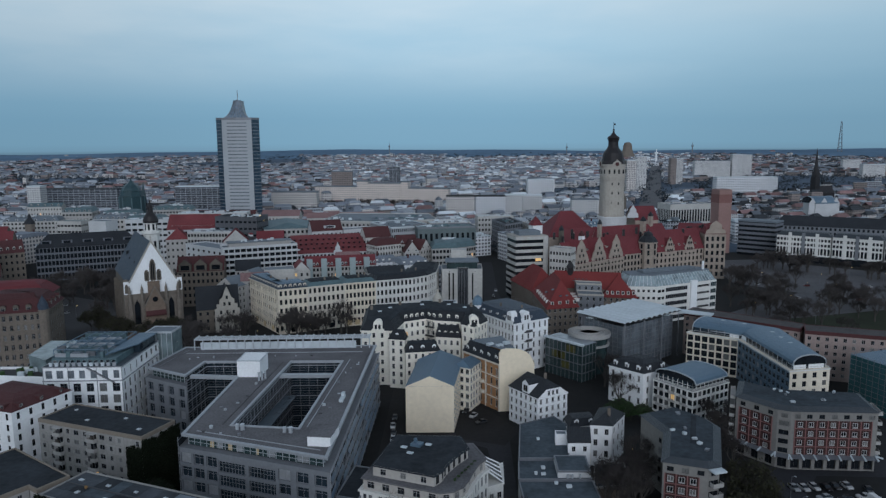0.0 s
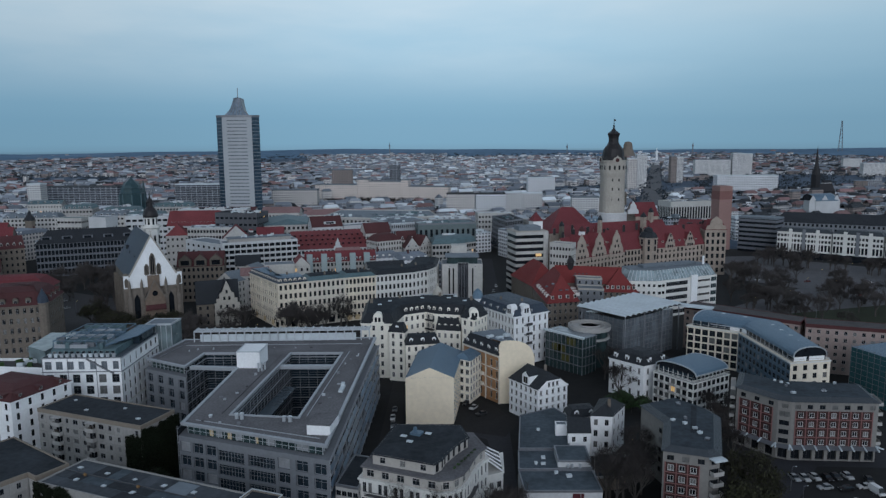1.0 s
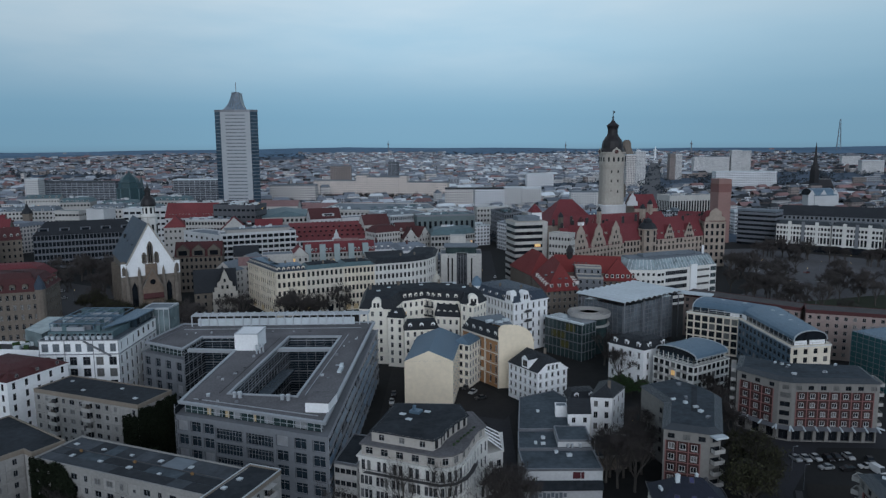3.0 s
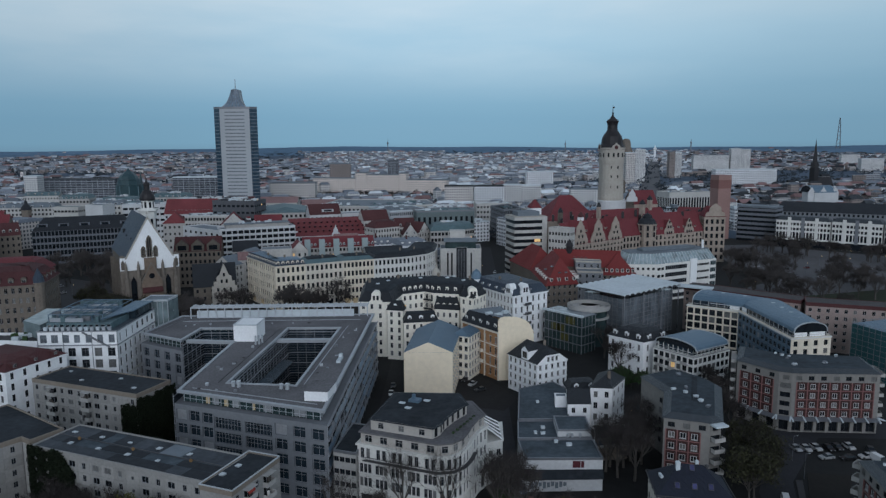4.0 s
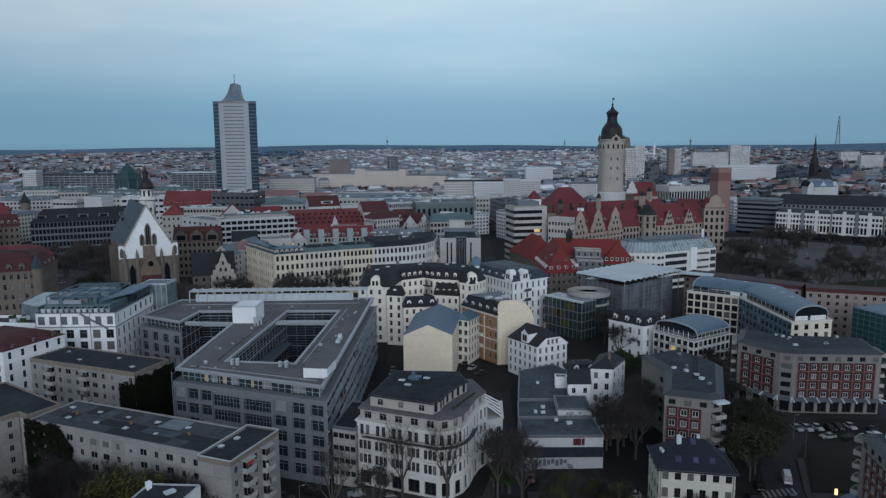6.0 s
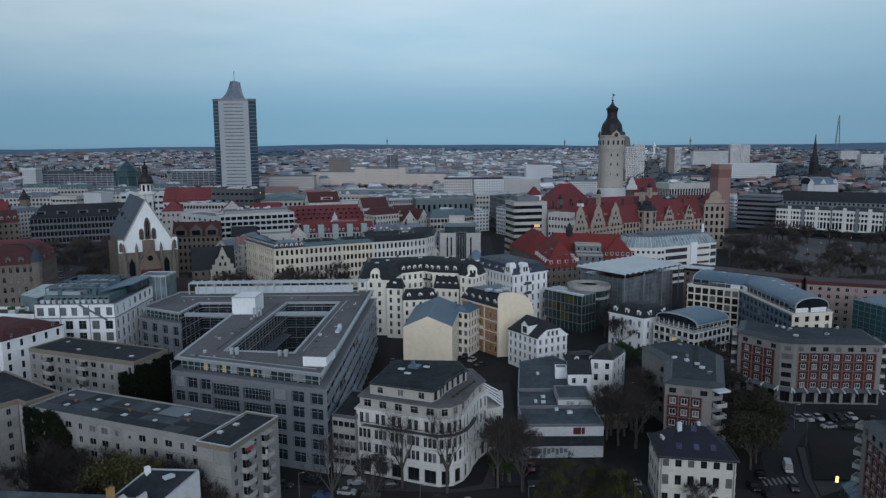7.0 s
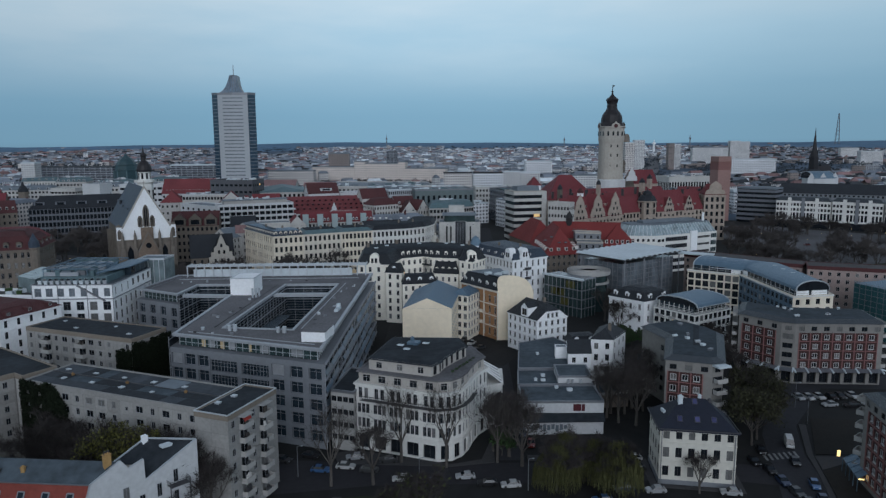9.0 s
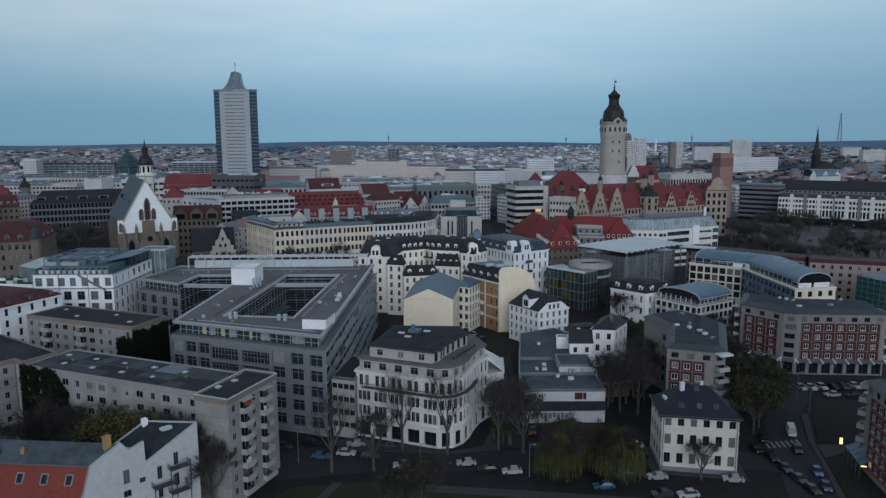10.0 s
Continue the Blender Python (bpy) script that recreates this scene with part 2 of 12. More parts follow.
TWIG = mat("bare_twigs", (0.044, 0.038, 0.037), 0.95, 0.3, 2.0)
LEAFY = mat("young_leaves", (0.045, 0.052, 0.020), 0.9, 0.4, 2.0, island=0.35)
IVY = mat("ivy_leaves", (0.018, 0.028, 0.014), 0.8, 0.4, 2.0, island=0.4)
EVERGREEN = mat("evergreen_leaves", (0.030, 0.060, 0.020), 0.8, 0.4, 2.0, island=0.4)
TYRE = mat("tyre_rubber", (0.02, 0.02, 0.02), 0.9)
TERRACOTTA = mat("orange_brick_stack", (0.220, 0.130, 0.060), 0.9, 0.2, 4.0)
AWNING = mat("red_awning_cloth", (0.35, 0.05, 0.04), 0.9, 0.15, 3.0)
NET = mat("teal_scaffold_net", (0.020, 0.075, 0.085), 0.9, 0.25, 0.6, 0.2)
GRAFFITI = mat("dark_red_paint", (0.075, 0.016, 0.022), 0.8, 0.3, 3.0)
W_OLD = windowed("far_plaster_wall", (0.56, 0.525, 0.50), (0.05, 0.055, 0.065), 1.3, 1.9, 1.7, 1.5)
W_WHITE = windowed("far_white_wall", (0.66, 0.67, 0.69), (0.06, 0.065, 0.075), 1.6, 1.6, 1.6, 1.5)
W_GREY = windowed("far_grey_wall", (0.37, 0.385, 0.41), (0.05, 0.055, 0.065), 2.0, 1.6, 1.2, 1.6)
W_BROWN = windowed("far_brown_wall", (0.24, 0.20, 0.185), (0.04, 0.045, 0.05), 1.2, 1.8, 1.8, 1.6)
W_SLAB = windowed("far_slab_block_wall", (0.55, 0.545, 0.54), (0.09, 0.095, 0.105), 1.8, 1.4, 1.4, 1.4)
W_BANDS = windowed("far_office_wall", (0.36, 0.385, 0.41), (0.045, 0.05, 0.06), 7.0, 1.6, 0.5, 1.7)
# Wooded hills in pale blue: horizon haze painted into the base colour.
FARHILL = mat("hazed_far_woods", (0.122, 0.190, 0.265), 1.0, 0.25, 0.02, coarse=0.002, spec=0.0)

FLATRENDER = mat("warm_grey_render", (0.205, 0.197, 0.186), 0.88, 0.18, 1.0, 0.1)
BEIGEGREY = mat("warm_grey_upper_render", (0.396, 0.372, 0.342), 0.88, 0.16, 1.0, 0.1)
WHITEFRAME = mat("broad_white_frame", (0.460, 0.460, 0.460), 0.6, 0.12, 2.0)
FELT = mat("patched_roof_felt", (0.048, 0.054, 0.062), 0.9, 0.35, 0.9, 0.2, coarse=0.2, spec=0.15, island=-0.45)
LOUVRE = mat("blue_glass_louvre", (0.120, 0.175, 0.235), 0.35, 0.25, 0.5, spec=0.5, island=-0.3)
WARMROOM = glow("dim_lit_room", (0.30, 0.24, 0.15), 0.35)
DARKSTONE = mat("dark_stone_frame", (0.085, 0.088, 0.098), 0.8, 0.2, 1.0, 0.1)

GABLEWHITE = mat("dull_white_render", (0.50, 0.51, 0.52), 0.88, 0.16, 1.2, 0.1)
BLUEFELT = mat("blue_grey_felt", (0.062, 0.078, 0.092), 0.85, 0.45, 0.7, 0.2, coarse=0.15, spec=0.15)
TEALROOF = mat("teal_grey_plant_roof", (0.085, 0.135, 0.150), 0.6, 0.3, 0.9, 0.1, coarse=0.2)
GRIDSTONE = mat("grey_stone_grid", (0.132, 0.141, 0.162), 0.85, 0.15, 1.0, 0.1)
VILLAWALL = mat("aged_cream_render", (0.54, 0.52, 0.465), 0.88, 0.16, 0.9, 0.1)

PALEGLASS = glass("pale_attic_glass", (0.24, 0.30, 0.32), 0.2, 0.6)
FARTWIG = mat("brown_twigs", (0.070, 0.062, 0.060), 0.95, 0.3, 2.0)
CHURCHSTONE = mat("pale_weathered_church_stone", (0.175, 0.150, 0.128), 0.9, 0.32, 0.7, 0.4)
WARMSTONE = mat("reddish_portal_stone", (0.18, 0.135, 0.105), 0.9, 0.3, 0.9, 0.2)

EDGE = mat("grey_metal_edge", (0.340, 0.360, 0.385), 0.5, 0.15, 1.0, metal=0.3)

BLIND = mat("pale_blind_behind_glass", (0.26, 0.27, 0.285), 0.35, 0.25, 0.8, spec=0.5)
CURTAIN = mat("curtain_behind_glass", (0.12, 0.12, 0.118), 0.3, 0.35, 1.5, spec=0.5)
DOMETEAL = mat("dark_teal_dome", (0.030, 0.062, 0.072), 0.4, 0.25, 0.8, 0.1)

STREET = mat("worn_asphalt", (0.028, 0.028, 0.033), 0.88, 0.3, 0.9, 0.2)

BED = mat("brown_planting_bed", (0.016, 0.014, 0.012), 0.95, 0.45, 1.2, 0.3)
TOWERGLASS = glass("green_grey_stair_glass", (0.15, 0.195, 0.205), 0.25, 0.5)

PINKSLAB = mat("pinkish_panel_wall", (0.312, 0.246, 0.228), 0.9, 0.2, 1.2, 0.1)
PALETEAL = mat("pale_blue_green_render", (0.30, 0.36, 0.37), 0.85, 0.12, 1.2, 0.1)
PLASTER = mat("grey_cream_plaster", (0.44, 0.43, 0.41), 0.88, 0.2, 0.8, 0.1)
ROWCREAM = mat("cream_sandstone_front", (0.69, 0.62, 0.51), 0.88, 0.16, 0.8, 0.2)
ROWGREY = mat("grey_sandstone_front", (0.63, 0.58, 0.50), 0.88, 0.16, 0.8, 0.2)
HALLSTONE = mat("weathered_limestone", (0.336, 0.279, 0.235), 0.9, 0.24, 0.6, 0.3)
PITCHRED = mat("dull_orange_red_tiles", (0.225, 0.055, 0.042), 0.85, 0.25, 1.4, 0.3, stripe=("Y", 3.2))
COURTROOF = mat("blue_grey_glass_terrace", (0.055, 0.075, 0.092), 0.25, 0.3, 0.8, spec=0.5)


MARKETRED = mat("market_red_tiles", (0.170, 0.042, 0.046), 0.8, 0.3, 1.2, 0.2, stripe=("Y", 3.0))
TEALSTONE = mat("green_grey_stone", (0.120, 0.150, 0.155), 0.85, 0.2, 1.0, 0.1)
BROWNFELT = mat("brown_grey_felt", (0.062, 0.056, 0.056), 0.9, 0.4, 0.8, 0.2, coarse=0.15)
CROWNGLASS = glass("pale_crown_glass", (0.14, 0.19, 0.24), 0.25, 0.5)
SIDEGLASS = glass("tower_side_glass", (0.040, 0.066, 0.092), 0.12, 0.6)
FLATFELT = mat("dark_blue_grey_felt", (0.040, 0.050, 0.060), 0.85, 0.45, 0.7, 0.2, coarse=0.15, spec=0.15)
OCHREBRICK = mat("ochre_brick", (0.36, 0.22, 0.09), 0.9, 0.25, 2.0, 0.2)
VIOLETPANE = glass("violet_roof_pane", (.05, .05, .12))

# ---- building tools ----
class Shape:
    """Collects faces in world metres; linked as one mesh object under a thing."""

    def __init__(self):
        self.v, self.f, self.m, self.uv = [], [], [], []

    def face(self, pts, mi=0, uv=None):
        k = len(self.v)
        self.v.extend(tuple(p) for p in pts)
        self.f.append(tuple(range(k, k + len(pts))))
        self.m.append(mi)
        if uv is None:
            a, b = Vector(pts[0]), Vector(pts[1])
            e = (b - a)
            e = e.normalized() if e.length > 1e-6 else Vector((1, 0, 0))
            n = Vector((0, 0, 0))
            for i in range(len(pts)):
                n += Vector(pts[i]).cross(Vector(pts[(i + 1) % len(pts)]))
            g = n.cross(e)
            g = g.normalized() if g.length > 1e-6 else Vector((0, 0, 1))
            uv = [((Vector(p) - a).dot(e), (Vector(p) - a).dot(g)) for p in pts]
        self.uv.extend(uv)

    def box(self, cx, cy, z0, z1, sx, sy, ang=0.0, mi=0, top=None):
        c, s = math.cos(ang), math.sin(ang)
        q = [(cx + c * x - s * y, cy + s * x + c * y) for x, y in ((-sx / 2, -sy / 2), (sx / 2, -sy / 2), (sx / 2, sy / 2), (-sx / 2, sy / 2))]
        self.prism(q, z0, z1, mi, mi if top is None else top)

    def prism(self, poly, z0, z1, mi=0, top=0, floor=False):
        n = len(poly)
        for i in range(n):
            a, b = poly[i], poly[(i + 1) % n]
            self.face([(*a, z0), (*b, z0), (*b, z1), (*a, z1)], mi)
        self.face([(*p, z1) for p in poly], top)
        if floor:
            self.face([(*p, z0) for p in reversed(poly)], mi)

    def beam(self, a, b, r, mi=0):
        a, b = Vector(a), Vector(b)
        d = (b - a).normalized()
        u = d.cross(Vector((0, 0, 1)))
        u = u.normalized() if u.length > 1e-3 else Vector((1, 0, 0))
        w = d.cross(u)
        q = [u * r + w * r, -u * r + w * r, -u * r - w * r, u * r - w * r]
        for i in range(4):
            j = (i + 1) % 4
            self.face([a + q[i], b + q[i], b + q[j], a + q[j]], mi)
        self.face([b + q[i] for i in range(4)], mi)
        self.face([a + q[3 - i] for i in range(4)], mi)

    def lathe(self, cx, cy, prof, n=16, mi=0, turn=0.0):
        ring = [[(cx + r * math.cos(turn + 2 * math.pi * i / n), cy + r * math.sin(turn + 2 * math.pi * i / n), z) for i in range(n)] for z, r in prof]
        for a, b in zip(ring, ring[1:]):
            for i in range(n):
                j = (i + 1) % n
                self.face([a[i], a[j], b[j], b[i]], mi)
        self.face(ring[-1], mi)

    def link(self, name, mats, parent=None, label="", smooth=False):
        me = bpy.data.meshes.new(name)
        o = parent.matrix_world.translation if parent else Vector((0, 0, 0))
        o = Vector(BASE.get(parent.name, (0, 0, 0))) if parent else o
        me.from_pydata([(x - o.x, y - o.y, z - o.z) for x, y, z in self.v], [], self.f)
        for m in (mats if isinstance(mats, (list, tuple)) else [mats]):
            me.materials.append(m)
        me.polygons.foreach_set("material_index", self.m)
        lay = me.uv_layers.new(name="metres")
        lay.data.foreach_set("uv", [c for q in self.uv for c in q])
        if smooth:
            me.shade_smooth()
        me.update()
        ob = new(name, me)
        if parent:
            ob.parent = parent
        return tagged(ob, label)


BASE = {}
FOOT = []


def thing(name, label, category, x=0.0, y=0.0, z=0.0, group="", kind=""):
    ob = new(name)
    ob.empty_display_size = 1.0
    ob.location = (x, y, z)
    BASE[ob.name] = (x, y, z)
    return tagged(ob, label, category, group, kind)


def centre(poly):
    return sum(p[0] for p in poly) / len(poly), sum(p[1] for p in poly) / len(poly)


def offset(poly, d):
    """The outline moved outwards by d; outlines run anticlockwise."""
    out, n = [], len(poly)
    for i in range(n):
        p0, p1, p2 = Vector(poly[i - 1]), Vector(poly[i]), Vector(poly[(i + 1) % n])
        a, b = (p1 - p0).normalized(), (p2 - p1).normalized()
        na, nb = Vector((a.y, -a.x)), Vector((b.y, -b.x))
        k = 1 + na.dot(nb)
        m = (na + nb) / max(k, 0.25)
        out.append((p1.x + m.x * d, p1.y + m.y * d))
    return out


def lerp(a, b, t):
    return (a[0] + (b[0] - a[0]) * t, a[1] + (b[1] - a[1]) * t)


WINDOWS = {}


def window_mesh(w, h, style, frame_mat, pane_mat):
    """Frame and panes of a window, its foot at the origin, facing -y. Returns the frame's mesh and the pane's."""
    key = (round(w, 2), round(h, 2), style, frame_mat.name, pane_mat.name)
    if key not in WINDOWS:
        s, t = Shape(), 0.15 if style == "broad" else 0.055 if w < 3 else 0.09
        s.box(0, 0, 0, t, w, 0.08)
        s.box(0, 0, h - t, h, w, 0.08)
        s.box(-w / 2 + t / 2, 0, t, h - t, t, 0.08)
        s.box(w / 2 - t / 2, 0, t, h - t, t, 0.08)
        if style in ("casement", "cross", "broad"):
            s.box(0, 0, t, h - t, t * 0.8, 0.07)
        if style == "cross":
            s.box(0, 0, h * 0.66, h * 0.66 + t * 0.8, w - 2 * t, 0.07)
        if style == "office":
            for i in range(1, max(2, round(w / 1.3))):
                s.box(-w / 2 + w * i / max(2, round(w / 1.3)), 0, t, h - t, t * 0.7, 0.07)
        if style == "ledge":
            s.box(0, 0, t, h - t, t * 0.8, 0.07)
            s.box(0, -0.22, -0.10, 0.0, w + 0.3, 0.28)
            s.box(0, -0.20, h, h + 0.16, w + 0.3, 0.2)
        g = Shape()
        g.face([(-w / 2 + t, 0.015, t), (w / 2 - t, 0.015, t), (w / 2 - t, 0.015, h - t), (-w / 2 + t, 0.015, h - t)])
        me = []
        for sh, nm, m in ((s, "window", frame_mat), (g, "pane", pane_mat)):
            d = bpy.data.meshes.new(nm)
            d.from_pydata(sh.v, [], sh.f)
            d.materials.append(m)
            me.append(d)
        both = bpy.data.meshes.new("window")
        k = len(s.v)
        both.from_pydata(s.v + g.v, [], s.f + [tuple(i + k for i in f) for f in g.f])
        both.materials.append(frame_mat)
        both.materials.append(pane_mat)
        both.polygons[len(s.f)].material_index = 1
        me.append(both)
        WINDOWS[key] = me
    return WINDOWS[key]


rnd = random.Random(7)


def put_window(parent, x, y, z, ang, w, h, style="casement", frame_mat=None, pane_mat=None, lit=0.02):
    pane_mat = pane_mat or PANE
    k = rnd.random()
    if pane_mat is PANEBLUE and k < .12:
        pane_mat = BLIND
    elif pane_mat is PANE and k < .16 and y < 330:
        pane_mat = CURTAIN
    ring, pane, both = window_mesh(w, h, style, frame_mat or FRAMEW, LIT if rnd.random() < lit * .35 else pane_mat)
    o = BASE[parent.name]
    near = math.hypot(x, y) < 158
    ob = new("window", ring if near else both)
    ob.parent = parent
    ob.location, ob.rotation_euler = (x - o[0], y - o[1], z - o[2]), (0, 0, ang)
    if not near:
        return ob
    pn = new("pane", pane)
    pn.parent = ob
    return ob


FAR_PANES = {}


def far_pane(parent, a, b, h, m):
    """A window too far off to pick apart: its pane joins the others of its building."""
    s = FAR_PANES.setdefault((parent.name, m.name), (parent, m, Shape()))[2]
    s.face([a, b, (b[0], b[1], b[2] + h), (a[0], a[1], a[2] + h)])


def link_far_panes():
    for parent, m, s in FAR_PANES.values():
        tagged(s.link("window", m, parent), kind="stuff")


def facade(s, parent, p, q, z0, z1, rows, cols, w, recess=0.18, margin=None, style="casement", frame_mat=None, pane_mat=None, lit=0.02, mi=0, skip=()):
    """A wall from p to q with openings that go into it, and a window in each. rows: (sill, height)."""
    p, q = Vector(p), Vector(q)
    d = q - p
    L = d.length
    d.normalize()
    n = Vector((d.y, -d.x))
    ang = math.atan2(d.y, d.x)
    margin = L / cols / 2 if margin is None else margin
    step = (L - 2 * margin) / max(1, cols - 1)
    mid = [margin + i * step for i in range(cols)] if cols > 1 else [L / 2]
    w = min(w, step * 0.92 if cols > 1 else L * 0.9)
    at = lambda u, z, k=0.0: (p.x + d.x * u - n.x * k, p.y + d.y * u - n.y * k, z)
    quad = lambda u0, u1, a, b: s.face([at(u0, a), at(u1, a), at(u1, b), at(u0, b)], mi, [(u0, a), (u1, a), (u1, b), (u0, b)])
    z = z0
    far = math.hypot((p.x + q.x) / 2, (p.y + q.y) / 2) > 430
    for r, (zs, h) in enumerate(sorted(rows)):
        if zs - z > 1e-4:
            quad(0, L, z, zs)
        u = 0.0
        for c, m in enumerate(mid):
            if (r, c) in skip:
                continue
            a, b = m - w / 2, m + w / 2
            quad(u, a, zs, zs + h)
            s.face([at(a, zs), at(b, zs), at(b, zs, recess), at(a, zs, recess)], mi)
            s.face([at(a, zs + h, recess), at(b, zs + h, recess), at(b, zs + h), at(a, zs + h)], mi)
            s.face([at(a, zs, 0), at(a, zs, recess), at(a, zs + h, recess), at(a, zs + h, 0)], mi)
            s.face([at(b, zs, recess), at(b, zs, 0), at(b, zs + h, 0), at(b, zs + h, recess)], mi)
            x, y, _ = at(m, 0, recess - 0.04)
            if far:
                far_pane(parent, at(a, zs, recess), at(b, zs, recess), h, LIT if rnd.random() < lit * .35 else pane_mat or PANE)
            else:
                put_window(parent, x, y, zs, ang, w, h, style, frame_mat, pane_mat, lit)
            u = b
        quad(u, L, zs, zs + h)
        z = zs + h
    if z1 - z > 1e-4:
        quad(0, L, z, z1)


def band(s, poly, z0, z1, out, inset=0.0, mi=0):
    """A cornice or parapet: a ring standing out from the outline."""
    a, b = offset(poly, out), offset(poly, -inset)
    n = len(poly)
    for i in range(n):
        j = (i + 1) % n
        s.face([(*a[i], z0), (*a[j], z0), (*a[j], z1), (*a[i], z1)], mi)
        s.face([(*b[j], z0), (*b[i], z0), (*b[i], z1), (*b[j], z1)], mi)
        s.face([(*a[i], z1), (*a[j], z1), (*b[j], z1), (*b[i], z1)], mi)
        s.face([(*b[i], z0), (*b[j], z0), (*a[j], z0), (*a[i], z0)], mi)


def slope_ring(s, a, za, b, zb, mi=0):
    n = len(a)
    for i in range(n):
        j = (i + 1) % n
        s.face([(*a[i], za), (*a[j], za), (*b[j], zb), (*b[i], zb)], mi)


def hip(s, poly, z, h, inset=0.0, over=0.4, mi=0, wall=None, wmi=0, axis=None):
    """Ridge roof on four corners. inset: how far each ridge end lies in from its end wall; 0 gives gables."""
    q = [Vector(c) for c in offset(poly, over)]
    o = [Vector(c) for c in poly]
    long0 = (o[1] - o[0]).length + (o[3] - o[2]).length >= (o[2] - o[1]).length + (o[0] - o[3]).length
    if axis is not None:
        long0 = axis == 0
    if not long0:
        q, o = q[1:] + q[:1], o[1:] + o[:1]
    e0, e1 = (q[3] + q[0]) / 2, (q[1] + q[2]) / 2
    d = (e1 - e0).normalized()
    r0, r1 = e0 + d * (inset + (over if inset else 0)), e1 - d * (inset + (over if inset else 0))
    zz = z - over * h / max(0.5, ((o[3] - o[0]).length / 2))
    R0, R1 = (r0.x, r0.y, z + h), (r1.x, r1.y, z + h)
    s.face([(q[0].x, q[0].y, zz), (q[1].x, q[1].y, zz), R1, R0], mi)
    s.face([(q[2].x, q[2].y, zz), (q[3].x, q[3].y, zz), R0, R1], mi)
    if inset:
        s.face([(q[1].x, q[1].y, zz), (q[2].x, q[2].y, zz), R1], mi)
        s.face([(q[3].x, q[3].y, zz), (q[0].x, q[0].y, zz), R0], mi)
    elif wall is not None:
        g0, g1 = (o[3] + o[0]) / 2, (o[1] + o[2]) / 2
        wall.face([(o[1].x, o[1].y, z), (o[2].x, o[2].y, z), (g1.x, g1.y, z + h - 0.05)], wmi, [(0, 0)] * 3)
        wall.face([(o[3].x, o[3].y, z), (o[0].x, o[0].y, z), (g0.x, g0.y, z + h - 0.05)], wmi, [(0, 0)] * 3)
    s.face([(c.x, c.y, zz) for c in reversed(q)], mi)


def dormer(parent, x, y, z, ang, w=1.5, h=1.7, depth=2.2, wall=None, roof=None, style="gable"):
    """A dormer whose front looks along the wall's outward side."""
    s = Shape()
    c, sn = math.cos(ang), math.sin(ang)
    tr = lambda u, v, zz: (x + c * u - sn * v, y + sn * u + c * v, z + zz)
    for a, b in (((-w / 2, 0), (w / 2, 0)), ((w / 2, 0), (w / 2, depth)), ((-w / 2, depth), (-w / 2, 0))):
        s.face([tr(*a, 0), tr(*b, 0), tr(*b, h), tr(*a, h)])
    if style == "flat":
        s.face([tr(-w / 2 - .12, -.15, h), tr(w / 2 + .12, -.15, h), tr(w / 2 + .12, depth, h + .1), tr(-w / 2 - .12, depth, h + .1)], 1)
        s.face([tr(-w / 2 - .12, -.15, h - .12), tr(w / 2 + .12, -.15, h - .12), tr(w / 2 + .12, -.15, h), tr(-w / 2 - .12, -.15, h)], 1)
    else:
        k = 6 if style == "round" else 2
        pts = [(-(w / 2 + .12) * math.cos(math.pi * i / k), h + (w * .45) * math.sin(math.pi * i / k)) for i in range(k + 1)]
        for (u0, v0), (u1, v1) in zip(pts, pts[1:]):
            s.face([tr(u0, -.15, v0), tr(u1, -.15, v1), tr(u1, depth, v1), tr(u0, depth, v0)], 1)
        s.face([tr(u, -.02, v) for u, v in pts], 0)
    ob = s.link("dormer", [wall or WHITE, roof or SLATE], parent)
    o = BASE[parent.name]
    win = new("window", window_mesh(w * .62, h * .72, "casement", FRAMEW, PANE)[2])
    win.parent = ob
    wx, wy, wz = tr(0, -.05, h * .16)
    win.location, win.rotation_euler = (wx - o[0], wy - o[1], wz - o[2]), (0, 0, ang)
    return ob


def dormers(parent, p, q, z, count, back=0.6, **kw):
    d = (Vector(q) - Vector(p)).normalized()
    ang = math.atan2(d.y, d.x)
    for i in range(count):
        m = lerp(p, q, (i + 0.5) / count)
        dormer(parent, m[0] - d.y * back, m[1] + d.x * back, z, ang, **kw)


def chimney(parent, x, y, z, h=1.6, w=0.9, d=0.6, m=None, ang=0.0):
    s = Shape()
    s.box(x, y, z - 1, z + h, w, d, ang)
    s.box(x, y, z + h, z + h + .12, w + .16, d + .16, ang)
    s.box(x, y, z + h + .12, z + h + .35, w * .6, d * .5, ang)
    s.link("chimney", m or BROWNSTONE, parent)


def skylight(parent, x, y, z, w=1.2, d=1.2, h=0.35, ang=0.0, m=None):
    s = Shape()
    s.box(x, y, z, z + h, w, d, ang)
    s.box(x, y, z + h, z + h + .08, w + .1, d + .1, ang)
    s.link("skylight", m or METAL, parent)


def flat_top(parent, poly, z, roof_mat, para=0.5, thick=0.3, edge=None, over=0.0, name="roof"):
    s = Shape()
    s.face([(*p, z) for p in offset(poly, -0.05)])
    s.link(name, roof_mat, parent)
    e = Shape()
    band(e, poly, z - 0.35, z + para, over + 0.06, thick)
    e.link("parapet", edge or METAL, parent)


def faces_eye(p, q):
    m = lerp(p, q, 0.5)
    n = (q[1] - p[1], -(q[0] - p[0]))
    return n[0] * -m[0] + n[1] * -m[1] > 0.08 * math.hypot(*n) * math.hypot(*m)


